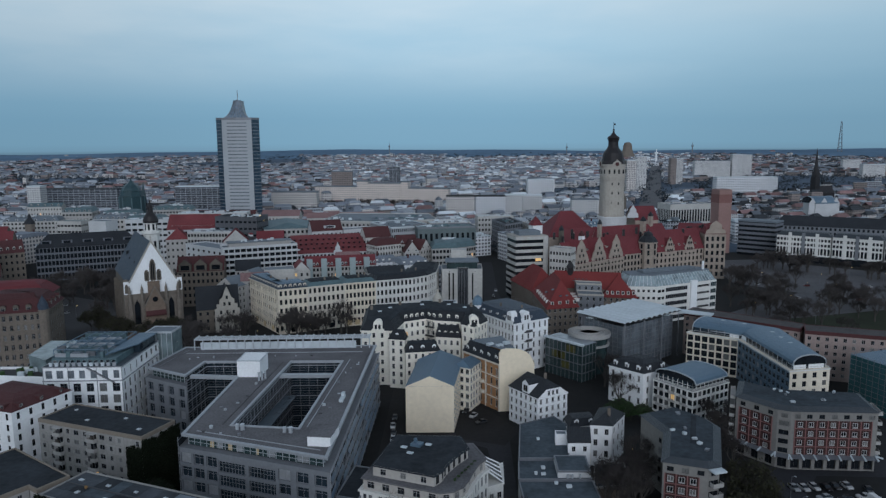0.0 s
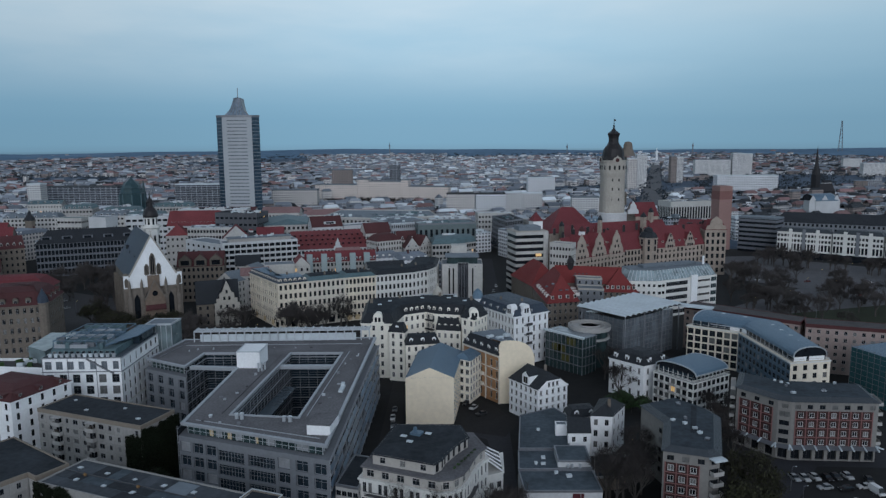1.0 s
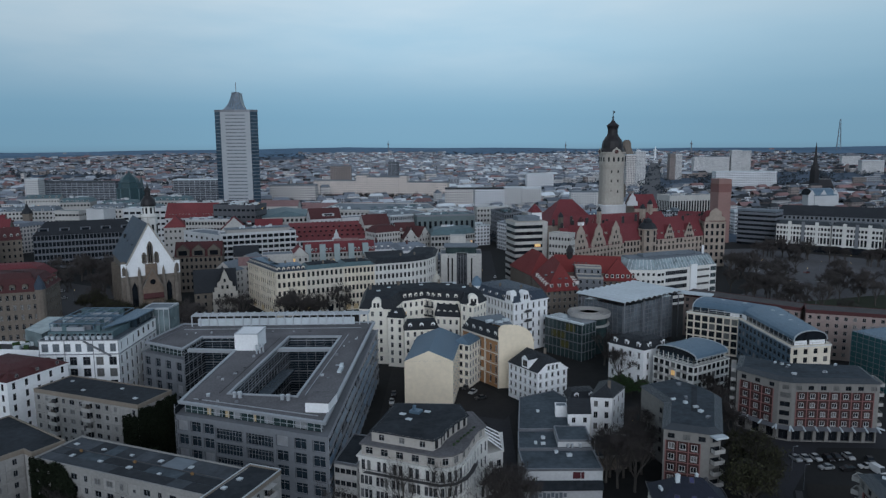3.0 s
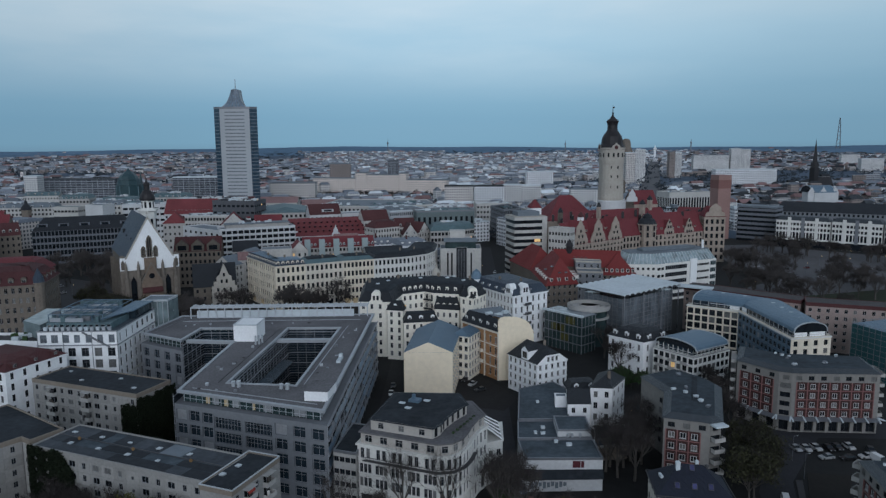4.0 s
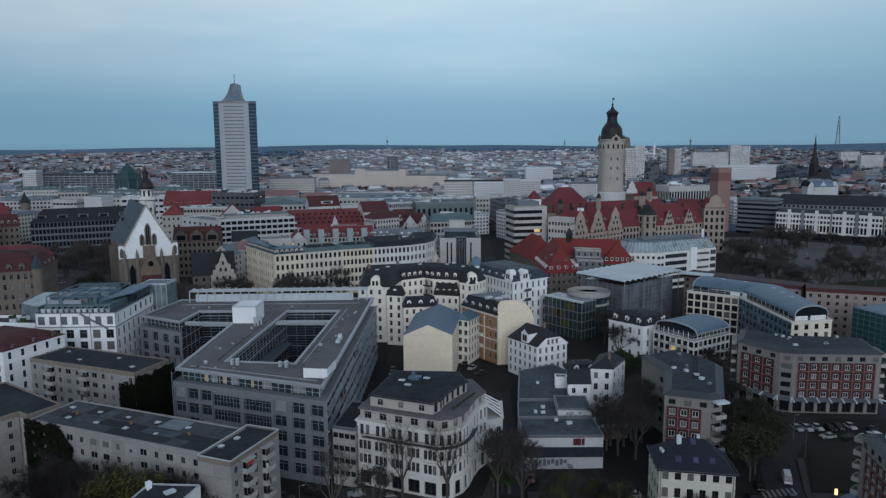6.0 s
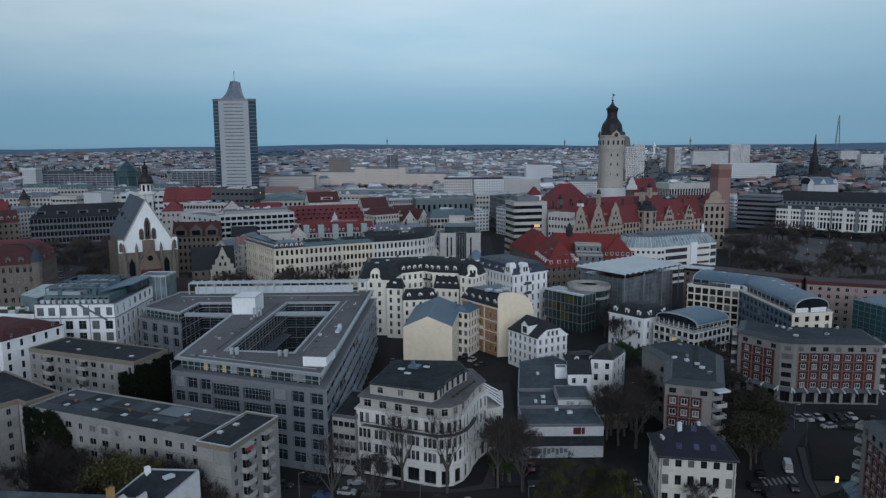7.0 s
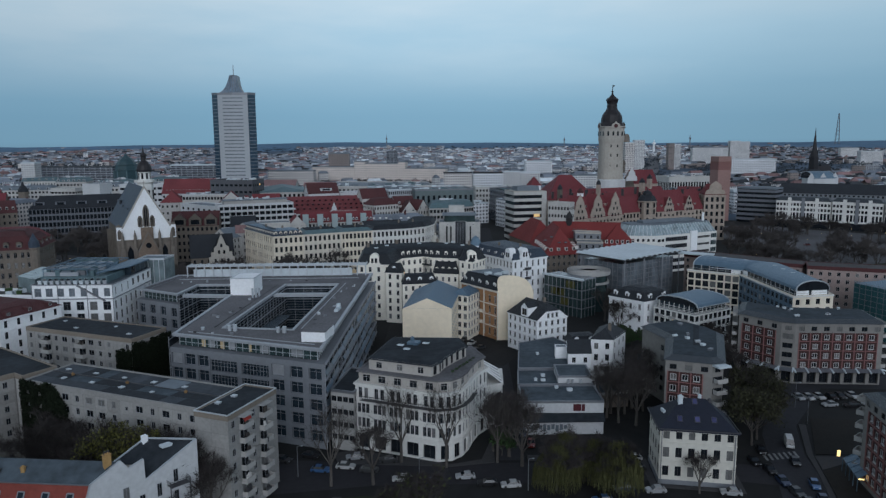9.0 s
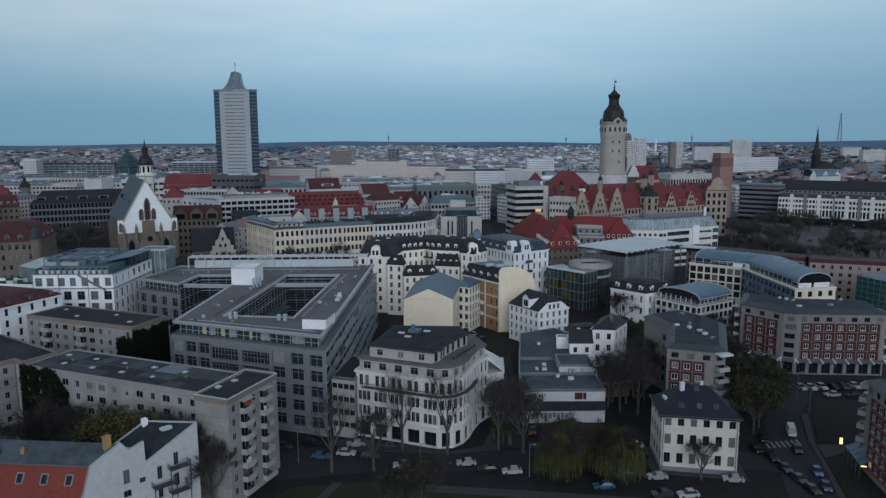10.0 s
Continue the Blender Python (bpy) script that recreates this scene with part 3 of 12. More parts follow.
def house(label, poly, top, storeys, wall, roof, pitch=3.2, win=(1.3, 1.8), base=0.0, name="house", category="building", style="casement", frame_mat=None,
          pane_mat=None, lit=0.008, blind=(), cols=None, cornice=None, courses=(), all_round=False, first=1.0, trim=None, group="", recess=0.18, foot=0.0, rows=None):
    """Walls with windows on an outline that runs anticlockwise. roof: a function of (thing, wall shape, outline, top)."""
    cx, cy = centre(poly)
    FOOT.append(poly)
    b = thing(name, label, category, cx, cy, 0.0, group)
    s = Shape()
    fh = (top - base - first) / storeys
    rows = rows or [(base + first + i * fh + fh * 0.18, min(win[1], fh * 0.74)) for i in range(storeys)]
    n = len(poly)
    for i in range(n):
        p, q = poly[i], poly[(i + 1) % n]
        L = math.dist(p, q)
        k = (cols or {}).get(i, max(1, round(L / pitch)))
        if i in blind or L < 2.2 or not (all_round or faces_eye(p, q)):
            s.face([(*p, foot), (*q, foot), (*q, top), (*p, top)])
        else:
            facade(s, b, p, q, foot, top, rows, k, win[0], recess=recess, style=style, frame_mat=frame_mat, pane_mat=pane_mat, lit=lit)
    if roof:
        roof(b, s, poly, top)
    s.link("wall", [wall, trim or wall], b)
    if cornice or courses:
        if cornice:
            t = Shape()
            band(t, poly, top - 0.45, top - 0.02, cornice, 0.0)
            t.link("cornice", trim or wall, b)
        for z in courses:
            t = Shape()
            band(t, poly, z, z + 0.22, 0.10, 0.0)
            t.link("string_course", trim or wall, b)
    return b


def r_flat(roof_mat, para=0.5, edge=None, over=0.0):
    return lambda b, s, poly, top: flat_top(b, poly, top, roof_mat, para, 0.3, edge, over)


def r_ridge(roof_mat, h, inset=0.0, over=0.4, axis=None, stacks=0):
    def make(b, s, poly, top):
        r = Shape()
        hip(r, poly, top, h, inset, over, 0, s, 0, axis)
        r.link("roof", roof_mat, b)
        c = centre(poly)
        for i in range(stacks):
            m = lerp(c, poly[(i * 2 + 1) % len(poly)], 0.35)
            chimney(b, m[0], m[1], top + h * 0.6, h * 0.4 + 1.0)
    return make


def r_mansard(steep_mat, h=3.0, inset=1.3, cap_h=0.8, cap_inset=4.0, cap_mat=None, over=0.35, dorm=None, stacks=0, wall=None, dstyle="gable"):
    """dorm: {edge: count}"""
    def make(b, s, poly, top):
        a, c = offset(poly, over), offset(poly, -inset)
        r = Shape()
        slope_ring(r, a, top, c, top + h)
        r.face([(*p, top) for p in reversed(a)])
        r.link("mansard", steep_mat, b)
        t = Shape()
        d = offset(poly, -inset - cap_inset)
        if cap_inset > 0:
            slope_ring(t, offset(c, 0.2), top + h, d, top + h + cap_h)
        t.face([(*p, top + h + (cap_h if cap_inset > 0 else 0.02)) for p in (d if cap_inset > 0 else offset(c, 0.2))])
        t.link("roof", cap_mat or steep_mat, b)
        for e, k in (dorm or {}).items():
            p, q = poly[e], poly[(e + 1) % len(poly)]
            dormers(b, p, q, top + 0.35, k, back=0.35, wall=wall or WHITE, roof=steep_mat, style=dstyle, h=min(1.9, h * .62), depth=inset + 1.0)
        for i in range(stacks):
            m = lerp(lerp(poly[i % len(poly)], poly[(i + 1) % len(poly)], 0.5), centre(poly), 0.45)
            chimney(b, m[0], m[1], top + h, 1.8)
    return make


def block(fl, fr, depth):
    """An outline from its front edge, left to right, and its depth."""
    d = (Vector(fr) - Vector(fl)).normalized() * depth
    return [fl, fr, (fr[0] - d.y, fr[1] + d.x), (fl[0] - d.y, fl[1] + d.x)]


def clutter(b, poly, z, n, seed, mats=None, big=4.0):
    """Vents, ducts and plant boxes on a far flat roof."""
    r = random.Random(seed)
    c, ang = centre(poly), math.atan2(poly[1][1] - poly[0][1], poly[1][0] - poly[0][0])
    for m in (mats or [PALEROOF, GREYROOF, STEEL]):
        s = Shape()
        for _ in range(n):
            q = lerp(lerp(poly[0], poly[1], r.uniform(.06, .94)), lerp(poly[3], poly[2], r.uniform(.06, .94)), r.uniform(.1, .9))
            s.box(q[0], q[1], z, z + r.uniform(.4, 1.9), r.uniform(.7, big), r.uniform(.7, big * .6), ang)
        tagged(s.link("roof_unit", m, b), kind="stuff")


def dormer_row(b, p, q, z, n, w=1.6, h=1.6, depth=3.0, wall=None, roof=None, pitched=True):
    """A row of far dormers with their windows."""
    s = Shape()
    d = (Vector(q) - Vector(p)).normalized()
    k = Vector((-d.y, d.x))
    for i in range(n):
        m = lerp(p, q, (i + .5) / n)
        at = lambda u, v, zz: (m[0] + d.x * u + k.x * v, m[1] + d.y * u + k.y * v, z + zz)
        top = h + (w * .45 if pitched else 0)
        s.face([at(-w / 2, 0, 0), at(w / 2, 0, 0), at(w / 2, 0, h), at(0, 0, top), at(-w / 2, 0, h)])
        s.face([at(w / 2, 0, 0), at(w / 2, depth, 0), at(w / 2, depth, h), at(w / 2, 0, h)])
        s.face([at(-w / 2, depth, 0), at(-w / 2, 0, 0), at(-w / 2, 0, h), at(-w / 2, depth, h)])
        s.face([at(-w / 2 - .1, -.15, h - .05), at(0, -.15, top + .05), at(0, depth, top + .05), at(-w / 2 - .1, depth, h - .05)][::-1], 1)
        s.face([at(0, -.15, top + .05), at(w / 2 + .1, -.15, h - .05), at(w / 2 + .1, depth, h - .05), at(0, depth, top + .05)][::-1], 1)
        far_pane(b, at(-w * .34, -.04, h * .15), at(w * .34, -.04, h * .15), h * .72, PANE)
    tagged(s.link("dormer", [wall or WHITE, roof or SLATE], b), kind="stuff")


# ---- ground ----
def sheet(name, poly, z, m, label, category="ground", kind="structure"):
    s = Shape()
    s.face([(*p, z) for p in poly])
    ob = s.link(name, m)
    return tagged(ob, label, category, "", kind)


def slab(name, poly, z0, z1, m, label, category):
    s = Shape()
    s.prism(poly, z0, z1)
    return tagged(s.link(name, m), label, category, "", "structure")


def ground_sheet():
    s = Shape()
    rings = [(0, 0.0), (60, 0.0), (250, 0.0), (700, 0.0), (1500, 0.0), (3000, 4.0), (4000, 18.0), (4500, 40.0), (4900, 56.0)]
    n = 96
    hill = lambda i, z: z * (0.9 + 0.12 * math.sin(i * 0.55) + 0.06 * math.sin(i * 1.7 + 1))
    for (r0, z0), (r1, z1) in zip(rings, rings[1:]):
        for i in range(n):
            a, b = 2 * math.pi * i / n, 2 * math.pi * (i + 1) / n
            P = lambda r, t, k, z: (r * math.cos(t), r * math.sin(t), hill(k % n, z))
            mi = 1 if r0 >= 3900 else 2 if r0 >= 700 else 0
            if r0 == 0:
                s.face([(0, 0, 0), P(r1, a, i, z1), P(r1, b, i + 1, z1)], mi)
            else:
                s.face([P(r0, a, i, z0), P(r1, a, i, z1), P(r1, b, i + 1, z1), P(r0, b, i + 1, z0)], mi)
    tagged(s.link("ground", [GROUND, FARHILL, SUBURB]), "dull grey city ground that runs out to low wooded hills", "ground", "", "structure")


ground_sheet()
sheet("road", [(-140, 118), (-60, 138), (-15, 146), (60, 148), (92, 140), (94, 150), (60, 157), (-15, 156.5), (-45, 160), (-62, 148), (-142, 126)], 0.02, ASPHALT, "dark asphalt street lined with parked cars", "road")
sheet("road", [(64, 120), (73, 120), (78, 134.3), (83, 150.7), (84.6, 159.7), (91, 177), (112, 205), (150, 203), (150, 216), (104, 217), (80, 172)], 0.03, STREET, "worn asphalt side street with a zebra crossing", "road")
sheet("road", [(13, 158), (19, 158), (21, 200), (22, 232), (6, 240), (-2, 236), (14, 226), (16, 200)], 0.03, STREET, "narrow asphalt lane between courtyards", "road")
slab("pavement", [(44.4, 144.8), (63.4, 141.4), (65.6, 155.2), (63.9, 155.5), (62.1, 143.2), (46.0, 146.1), (47.0, 158.3), (45.4, 158.5)], 0.0, 0.12, PAVING, "grey paving round the villa", "pavement")
slab("pavement", [(19.6, 157.6), (44.0, 157.4), (44.0, 160.2), (19.8, 160.6)], 0.0, 0.14, PAVING, "grey kerbed pavement beside the workshops", "pavement")
slab("pavement", [(-4, 137.2), (40, 131.2), (66, 122.2), (67, 124.4), (40.5, 134.0), (-3.6, 140.0)], 0.0, 0.14, PAVING, "grey kerbed pavement along the park", "pavement")
slab("pavement", [(84.8, 152.0), (91.2, 155.0), (96.6, 158.6), (86.6, 159.2)], 0.0, 0.09, PAVING, "grey paving at the flats entrance", "pavement")
sheet("road", [(-22, 190), (-15, 190), (-14, 285), (-21, 285)], 0.025, YARD, "dark lane beside the office block", "road")
sheet("pavement", [(4, 234), (20, 228), (26, 240), (18, 258), (6, 274), (4, 240)], 0.05, YARD, "cobbled courtyard with parked cars", "pavement")
slab("pavement", [(-24, 156.8), (2, 154.8), (12, 157), (12.5, 172), (9, 158.5), (2, 156), (-21, 164), (-26, 162)], 0.0, 0.14, PAVING, "grey paving along the street", "pavement")
slab("lawn", [(-62, 100), (66, 100), (66, 122), (40, 131), (-4, 137), (-16, 141.5), (-31, 139), (-38, 128), (-62, 120)], 0.0, 0.10, GRASS, "dull green park lawn beside the street", "lawn")
slab("lawn", [(87.4, 160.2), (95.9, 159.6), (108.4, 180.3), (97.2, 182.1)], 0.0, 0.12, BED, "dark brown lawn beside the car park", "lawn")
slab("planting_bed", [(79.8, 133.8), (86.0, 124.5), (87.4, 133.0), (89.5, 147.6), (90.9, 154.1), (84.4, 151.2)], 0.0, 0.16, BED, "brown planting bed beside the flats", "planting bed")
slab("pavement", [(78.1, 134.3), (79.4, 134.1), (84.1, 150.9), (86.6, 159.8), (93.8, 177.6), (92.2, 178.2), (85.2, 159.9), (83.1, 150.9)], 0.0, 0.13, PAVING, "grey kerbed pavement beside the side street", "pavement")
sheet("pavement", [(-31, 118), (-29, 118), (-21, 141), (-23, 141)], 0.13, PAVING, "narrow paved path across the lawn", "pavement")
sheet("pavement", [(-260, 372), (-178, 360), (-176, 430), (-250, 470)], 0.04, PAVING, "paved church square with parked cars", "pavement")
sheet("road", [(160, 380), (330, 440), (420, 470), (420, 505), (352, 530), (300, 575), (268, 608), (232, 604), (214, 560), (206, 505), (236, 470), (150, 400)], 0.03, WIDEROAD, "wide ring road with evening traffic", "road")
sheet("road", [(24, 380), (42, 380), (36, 470), (40, 600), (28, 600), (26, 470)], 0.03, ASPHALT, "street between office blocks", "road")
sheet("lawn", [(170, 340), (330, 370), (330, 440), (170, 392)], 0.04, GRASS, "dark park ground under bare trees", "lawn")
for i in range(7):
    sheet("road_marking", [(74.5 + i * 1.3, 157.0 + i * .25), (75.1 + i * 1.3, 157.1 + i * .25), (75.5 + i * 1.3, 160.4 + i * .25), (74.9 + i * 1.3, 160.3 + i * .25)], 0.045, LINE, "worn white stripe of a zebra crossing", "road marking")


# ---- slab blocks of flats ----
def panel_block(label, poly, top, n_rows, bays, roof_mat=BITUMEN, base=0.0, parapet=BEIGE_BAND, door_edges=(), balc=None, group="slab blocks"):
    """Flats built of large concrete panels: every panel is a piece of its own with its window."""
    b = thing("apartment_block", label, "apartment block", *centre(poly), 0.0, group)
    core = Shape()
    inner = offset(poly, -0.30)
    core.prism(inner, 0, top - 0.5)
    core.link("core", CONCRETE, b)
    fh, zt = 2.8, top - 1.1
    o = BASE[b.name]
    for e, kinds in bays.items():
        p, q = Vector(poly[e]), Vector(poly[(e + 1) % len(poly)])
        d = (q - p)
        L = d.length
        d.normalize()
        ang = math.atan2(d.y, d.x)
        pw = L / len(kinds)
        for c, kind in enumerate(kinds):
            w = {"a": 1.8, "b": 1.0, "c": 0.0, "d": 2.3, "e": 0.7}[kind]
            h = {"a": 1.4, "b": 1.4, "c": 0.0, "d": 2.1, "e": 0.8}[kind]
            key = ("panel", round(pw, 2), kind)
            if key not in WINDOWS:
                s, x0, x1, zs = Shape(), -pw / 2 + 0.025, pw / 2 - 0.025, 0.85 if kind != "d" else 0.25
                Q = lambda a, bb, z0, z1: s.face([(a, 0, z0), (bb, 0, z0), (bb, 0, z1), (a, 0, z1)])
                t = fh - 0.05
                if w == 0:
                    Q(x0, x1, 0, t)
                else:
                    Q(x0, x1, 0, zs), Q(x0, x1, zs + h, t), Q(x0, -w / 2, zs, zs + h), Q(w / 2, x1, zs, zs + h)
                    for a, bb in (((-w / 2, zs), (w / 2, zs)), ((w / 2, zs), (w / 2, zs + h)), ((w / 2, zs + h), (-w / 2, zs + h)), ((-w / 2, zs + h), (-w / 2, zs))):
                        s.face([(a[0], 0, a[1]), (bb[0], 0, bb[1]), (bb[0], .14, bb[1]), (a[0], .14, a[1])])
                s.face([(x0, 0, t), (x1, 0, t), (x1, .1, t), (x0, .1, t)])
                s.face([(x0, 0, 0), (x0, 0, t), (x0, .1, t), (x0, .1, 0)])
                s.face([(x1, 0, t), (x1, 0, 0), (x1, .1, 0), (x1, .1, t)])
                me = bpy.data.meshes.new("panel")
                me.from_pydata(s.v, [], s.f)
                me.materials.append(BEIGE)
                WINDOWS[key] = me
            u = (c + 0.5) * pw
            for r in range(n_rows):
                z = zt - (r + 1) * fh
                if z < base - 0.1:
                    continue
                pn = new("panel", WINDOWS[key])
                pn.parent = b
                pn.location, pn.rotation_euler = (p.x + d.x * u - o[0], p.y + d.y * u - o[1], z), (0, 0, ang)
                if w:
                    put_window(b, p.x + d.x * u - d.y * .09, p.y + d.y * u + d.x * .09, z + (0.85 if kind != "d" else 0.25), ang, w, h, "casement", FRAMEG, None, 0.008)
                if kind == "d" and balc:
                    s = Shape()
                    cx, cy = p.x + d.x * u + d.y * .65, p.y + d.y * u - d.x * .65
                    s.box(cx, cy, z - .05, z + .1, pw * .92, 1.3, ang, 0)
                    fx, fy = p.x + d.x * u + d.y * 1.27, p.y + d.y * u - d.x * 1.27
                    s.box(fx, fy, z + .1, z + 1.05, pw * .92, .08, ang, 1)
                    for sg in (-1, 1):
                        s.box(cx + d.x * pw * .44 * sg, cy + d.y * pw * .44 * sg, z + .1, z + 1.05, .07, 1.2, ang, 1)
                    for _ in range(rnd.choice((1, 2, 3))):
                        s.box(cx + d.x * rnd.uniform(-1, 1), cy + d.y * rnd.uniform(-1, 1), z + .1, z + rnd.uniform(.8, 1.9), rnd.uniform(.3, .9), .4, ang, 2)
                    if r == 0:
                        s.box(cx, cy, z + 2.45, z + 2.55, pw * .98, 1.5, ang, 0)
                    s.link("balcony", [CONCRETE, rnd.choice([GREYRENDER, GREYRENDER, PLASTER, CONCRETE]), rnd.choice([TWIG, FRAMED, FRAMED, BARK, OFFWHITE])], b)
    e = Shape()
    band(e, poly, zt, top, 0.05, 0.35)
    e.link("parapet", parapet, b)
    r = Shape()
    r.face([(*c, top - 0.25) for c in offset(poly, -0.2)])
    r.link("roof", roof_mat, b)
    return b


slab_a = panel_block("long beige concrete-panel apartment block with flat felt roof", [(-91.6, 152.5), (-47.2, 134.4), (-42.3, 146.6), (-86.8, 164.5)], 22.0, 7, {0: "abcabaabeababa"}, parapet=BEIGE, roof_mat=BLUEFELT)
slab_a2 = panel_block("end block of beige concrete-panel flats with stacked balconies", [(-47.9, 133.2), (-40.6, 130.3), (-34.9, 145.6), (-42.2, 148.4)], 22.1, 7, {0: "cc", 1: "bdbdc"}, balc=True)
slab_b = panel_block("beige concrete-panel apartment block with stair tower", [(-128, 152), (-108, 140), (-96.5, 157), (-93.5, 155), (-89.5, 162), (-112, 178)], 22.0, 7, {1: "abbab", 3: "cc"})
slab_c = panel_block("beige concrete-panel apartment block with cluttered balconies", [(-117.3, 198.3), (-81.8, 184.6), (-77.2, 196.6), (-112.6, 210.3)], 22.0, 7, {0: "bbdbabdabbcb", 1: "ccc"}, balc=True)

# roof clutter of the slab blocks
for b, poly, z in ((slab_a, [(-91.6, 152.5), (-47.2, 134.4), (-42.3, 146.6), (-86.8, 164.5)], 21.75), (slab_c, [(-117.3, 198.3), (-81.8, 184.6), (-77.2, 196.6), (-112.6, 210.3)], 21.75)):
    a0 = math.atan2(poly[1][1] - poly[0][1], poly[1][0] - poly[0][0])
    for i in range(9 if b is slab_a else 4):
        m = lerp(lerp(poly[0], poly[1], (i + .7) / 11.5 if b is slab_a else (i + .5) / 4), lerp(poly[3], poly[2], (i + .7) / 11.5 if b is slab_a else (i + .5) / 4), 0.32 if i % 2 else 0.7)
        skylight(b, m[0], m[1], z, rnd.uniform(.7, 1.2), rnd.uniform(.6, 1.0), .2, a0)
    if b is slab_a:
        for i in range(3):
            m = lerp(lerp(poly[0], poly[1], .15 + .33 * i), lerp(poly[3], poly[2], .15 + .33 * i), .5)
            chimney(b, m[0], m[1], z, .35, .5, .4, TERRACOTTA, a0)
        s = Shape()
        edges = [.01, .09, .17, .26, .33, .44, .52, .58, .68, .77, .86, .985]
        for t0, t1 in zip(edges, edges[1:]):
            for v0, v1 in ((.05, .30), (.31, .52), (.58, .95)):
                if rnd.random() < .12:
                    continue
                sh = Shape()
                w0 = rnd.uniform(0, .03)
                q = [lerp(lerp(poly[0], poly[1], t), lerp(poly[3], poly[2], t), v) for t, v in ((t0, v0 + w0), (t1, v0 + w0), (t1, v1), (t0, v1))]
                sh.prism(q, z, z + .03 + rnd.uniform(0, .04))
                sh.link("felt_sheet", FELT, b)
        for v in (.55,):
            q0, q1 = lerp(poly[0], poly[3], v), lerp(poly[1], poly[2], v)
            s.beam((*q0, z + .12), (*q1, z + .12), .09)
        s.link("roof_cable", FRAMED, b)
        s = Shape()
        q = [lerp(lerp(poly[0], poly[1], t), lerp(poly[3], poly[2], t), v) for t, v in ((.62, .55), (.74, .55), (.74, .92), (.62, .92))]
        s.prism(q, z, z + .25)
        s.link("roof_sheet", GREYROOF, b)
for x, y in ((-44.6, 137.6), (-42.5, 141.5)):
    skylight(slab_a2, x, y, 21.85, 1.0, 1.0, .25, 1.2)
s = Shape()
for p, q in (((-47.9, 133.2), (-40.6, 130.3)), ((-40.6, 130.3), (-34.9, 145.6)), ((-34.9, 145.6), (-42.2, 148.4)), ((-42.2, 148.4), (-47.9, 133.2))):
    s.beam((*p, 22.14), (*q, 22.14), .11)
s.link("coping", METAL, slab_a2, "thin pale metal roof edge")
s = Shape()
s.face([(-39.6, 134.2, 20.9), (-38.8, 136.3, 20.9), (-37.6, 135.9, 19.8), (-38.4, 133.8, 19.8)])
s.face([(-38.4, 133.8, 19.8), (-37.6, 135.9, 19.8), (-37.6, 135.9, 19.5), (-38.4, 133.8, 19.5)])
s.link("awning", AWNING, slab_a2, "faded red balcony awning")


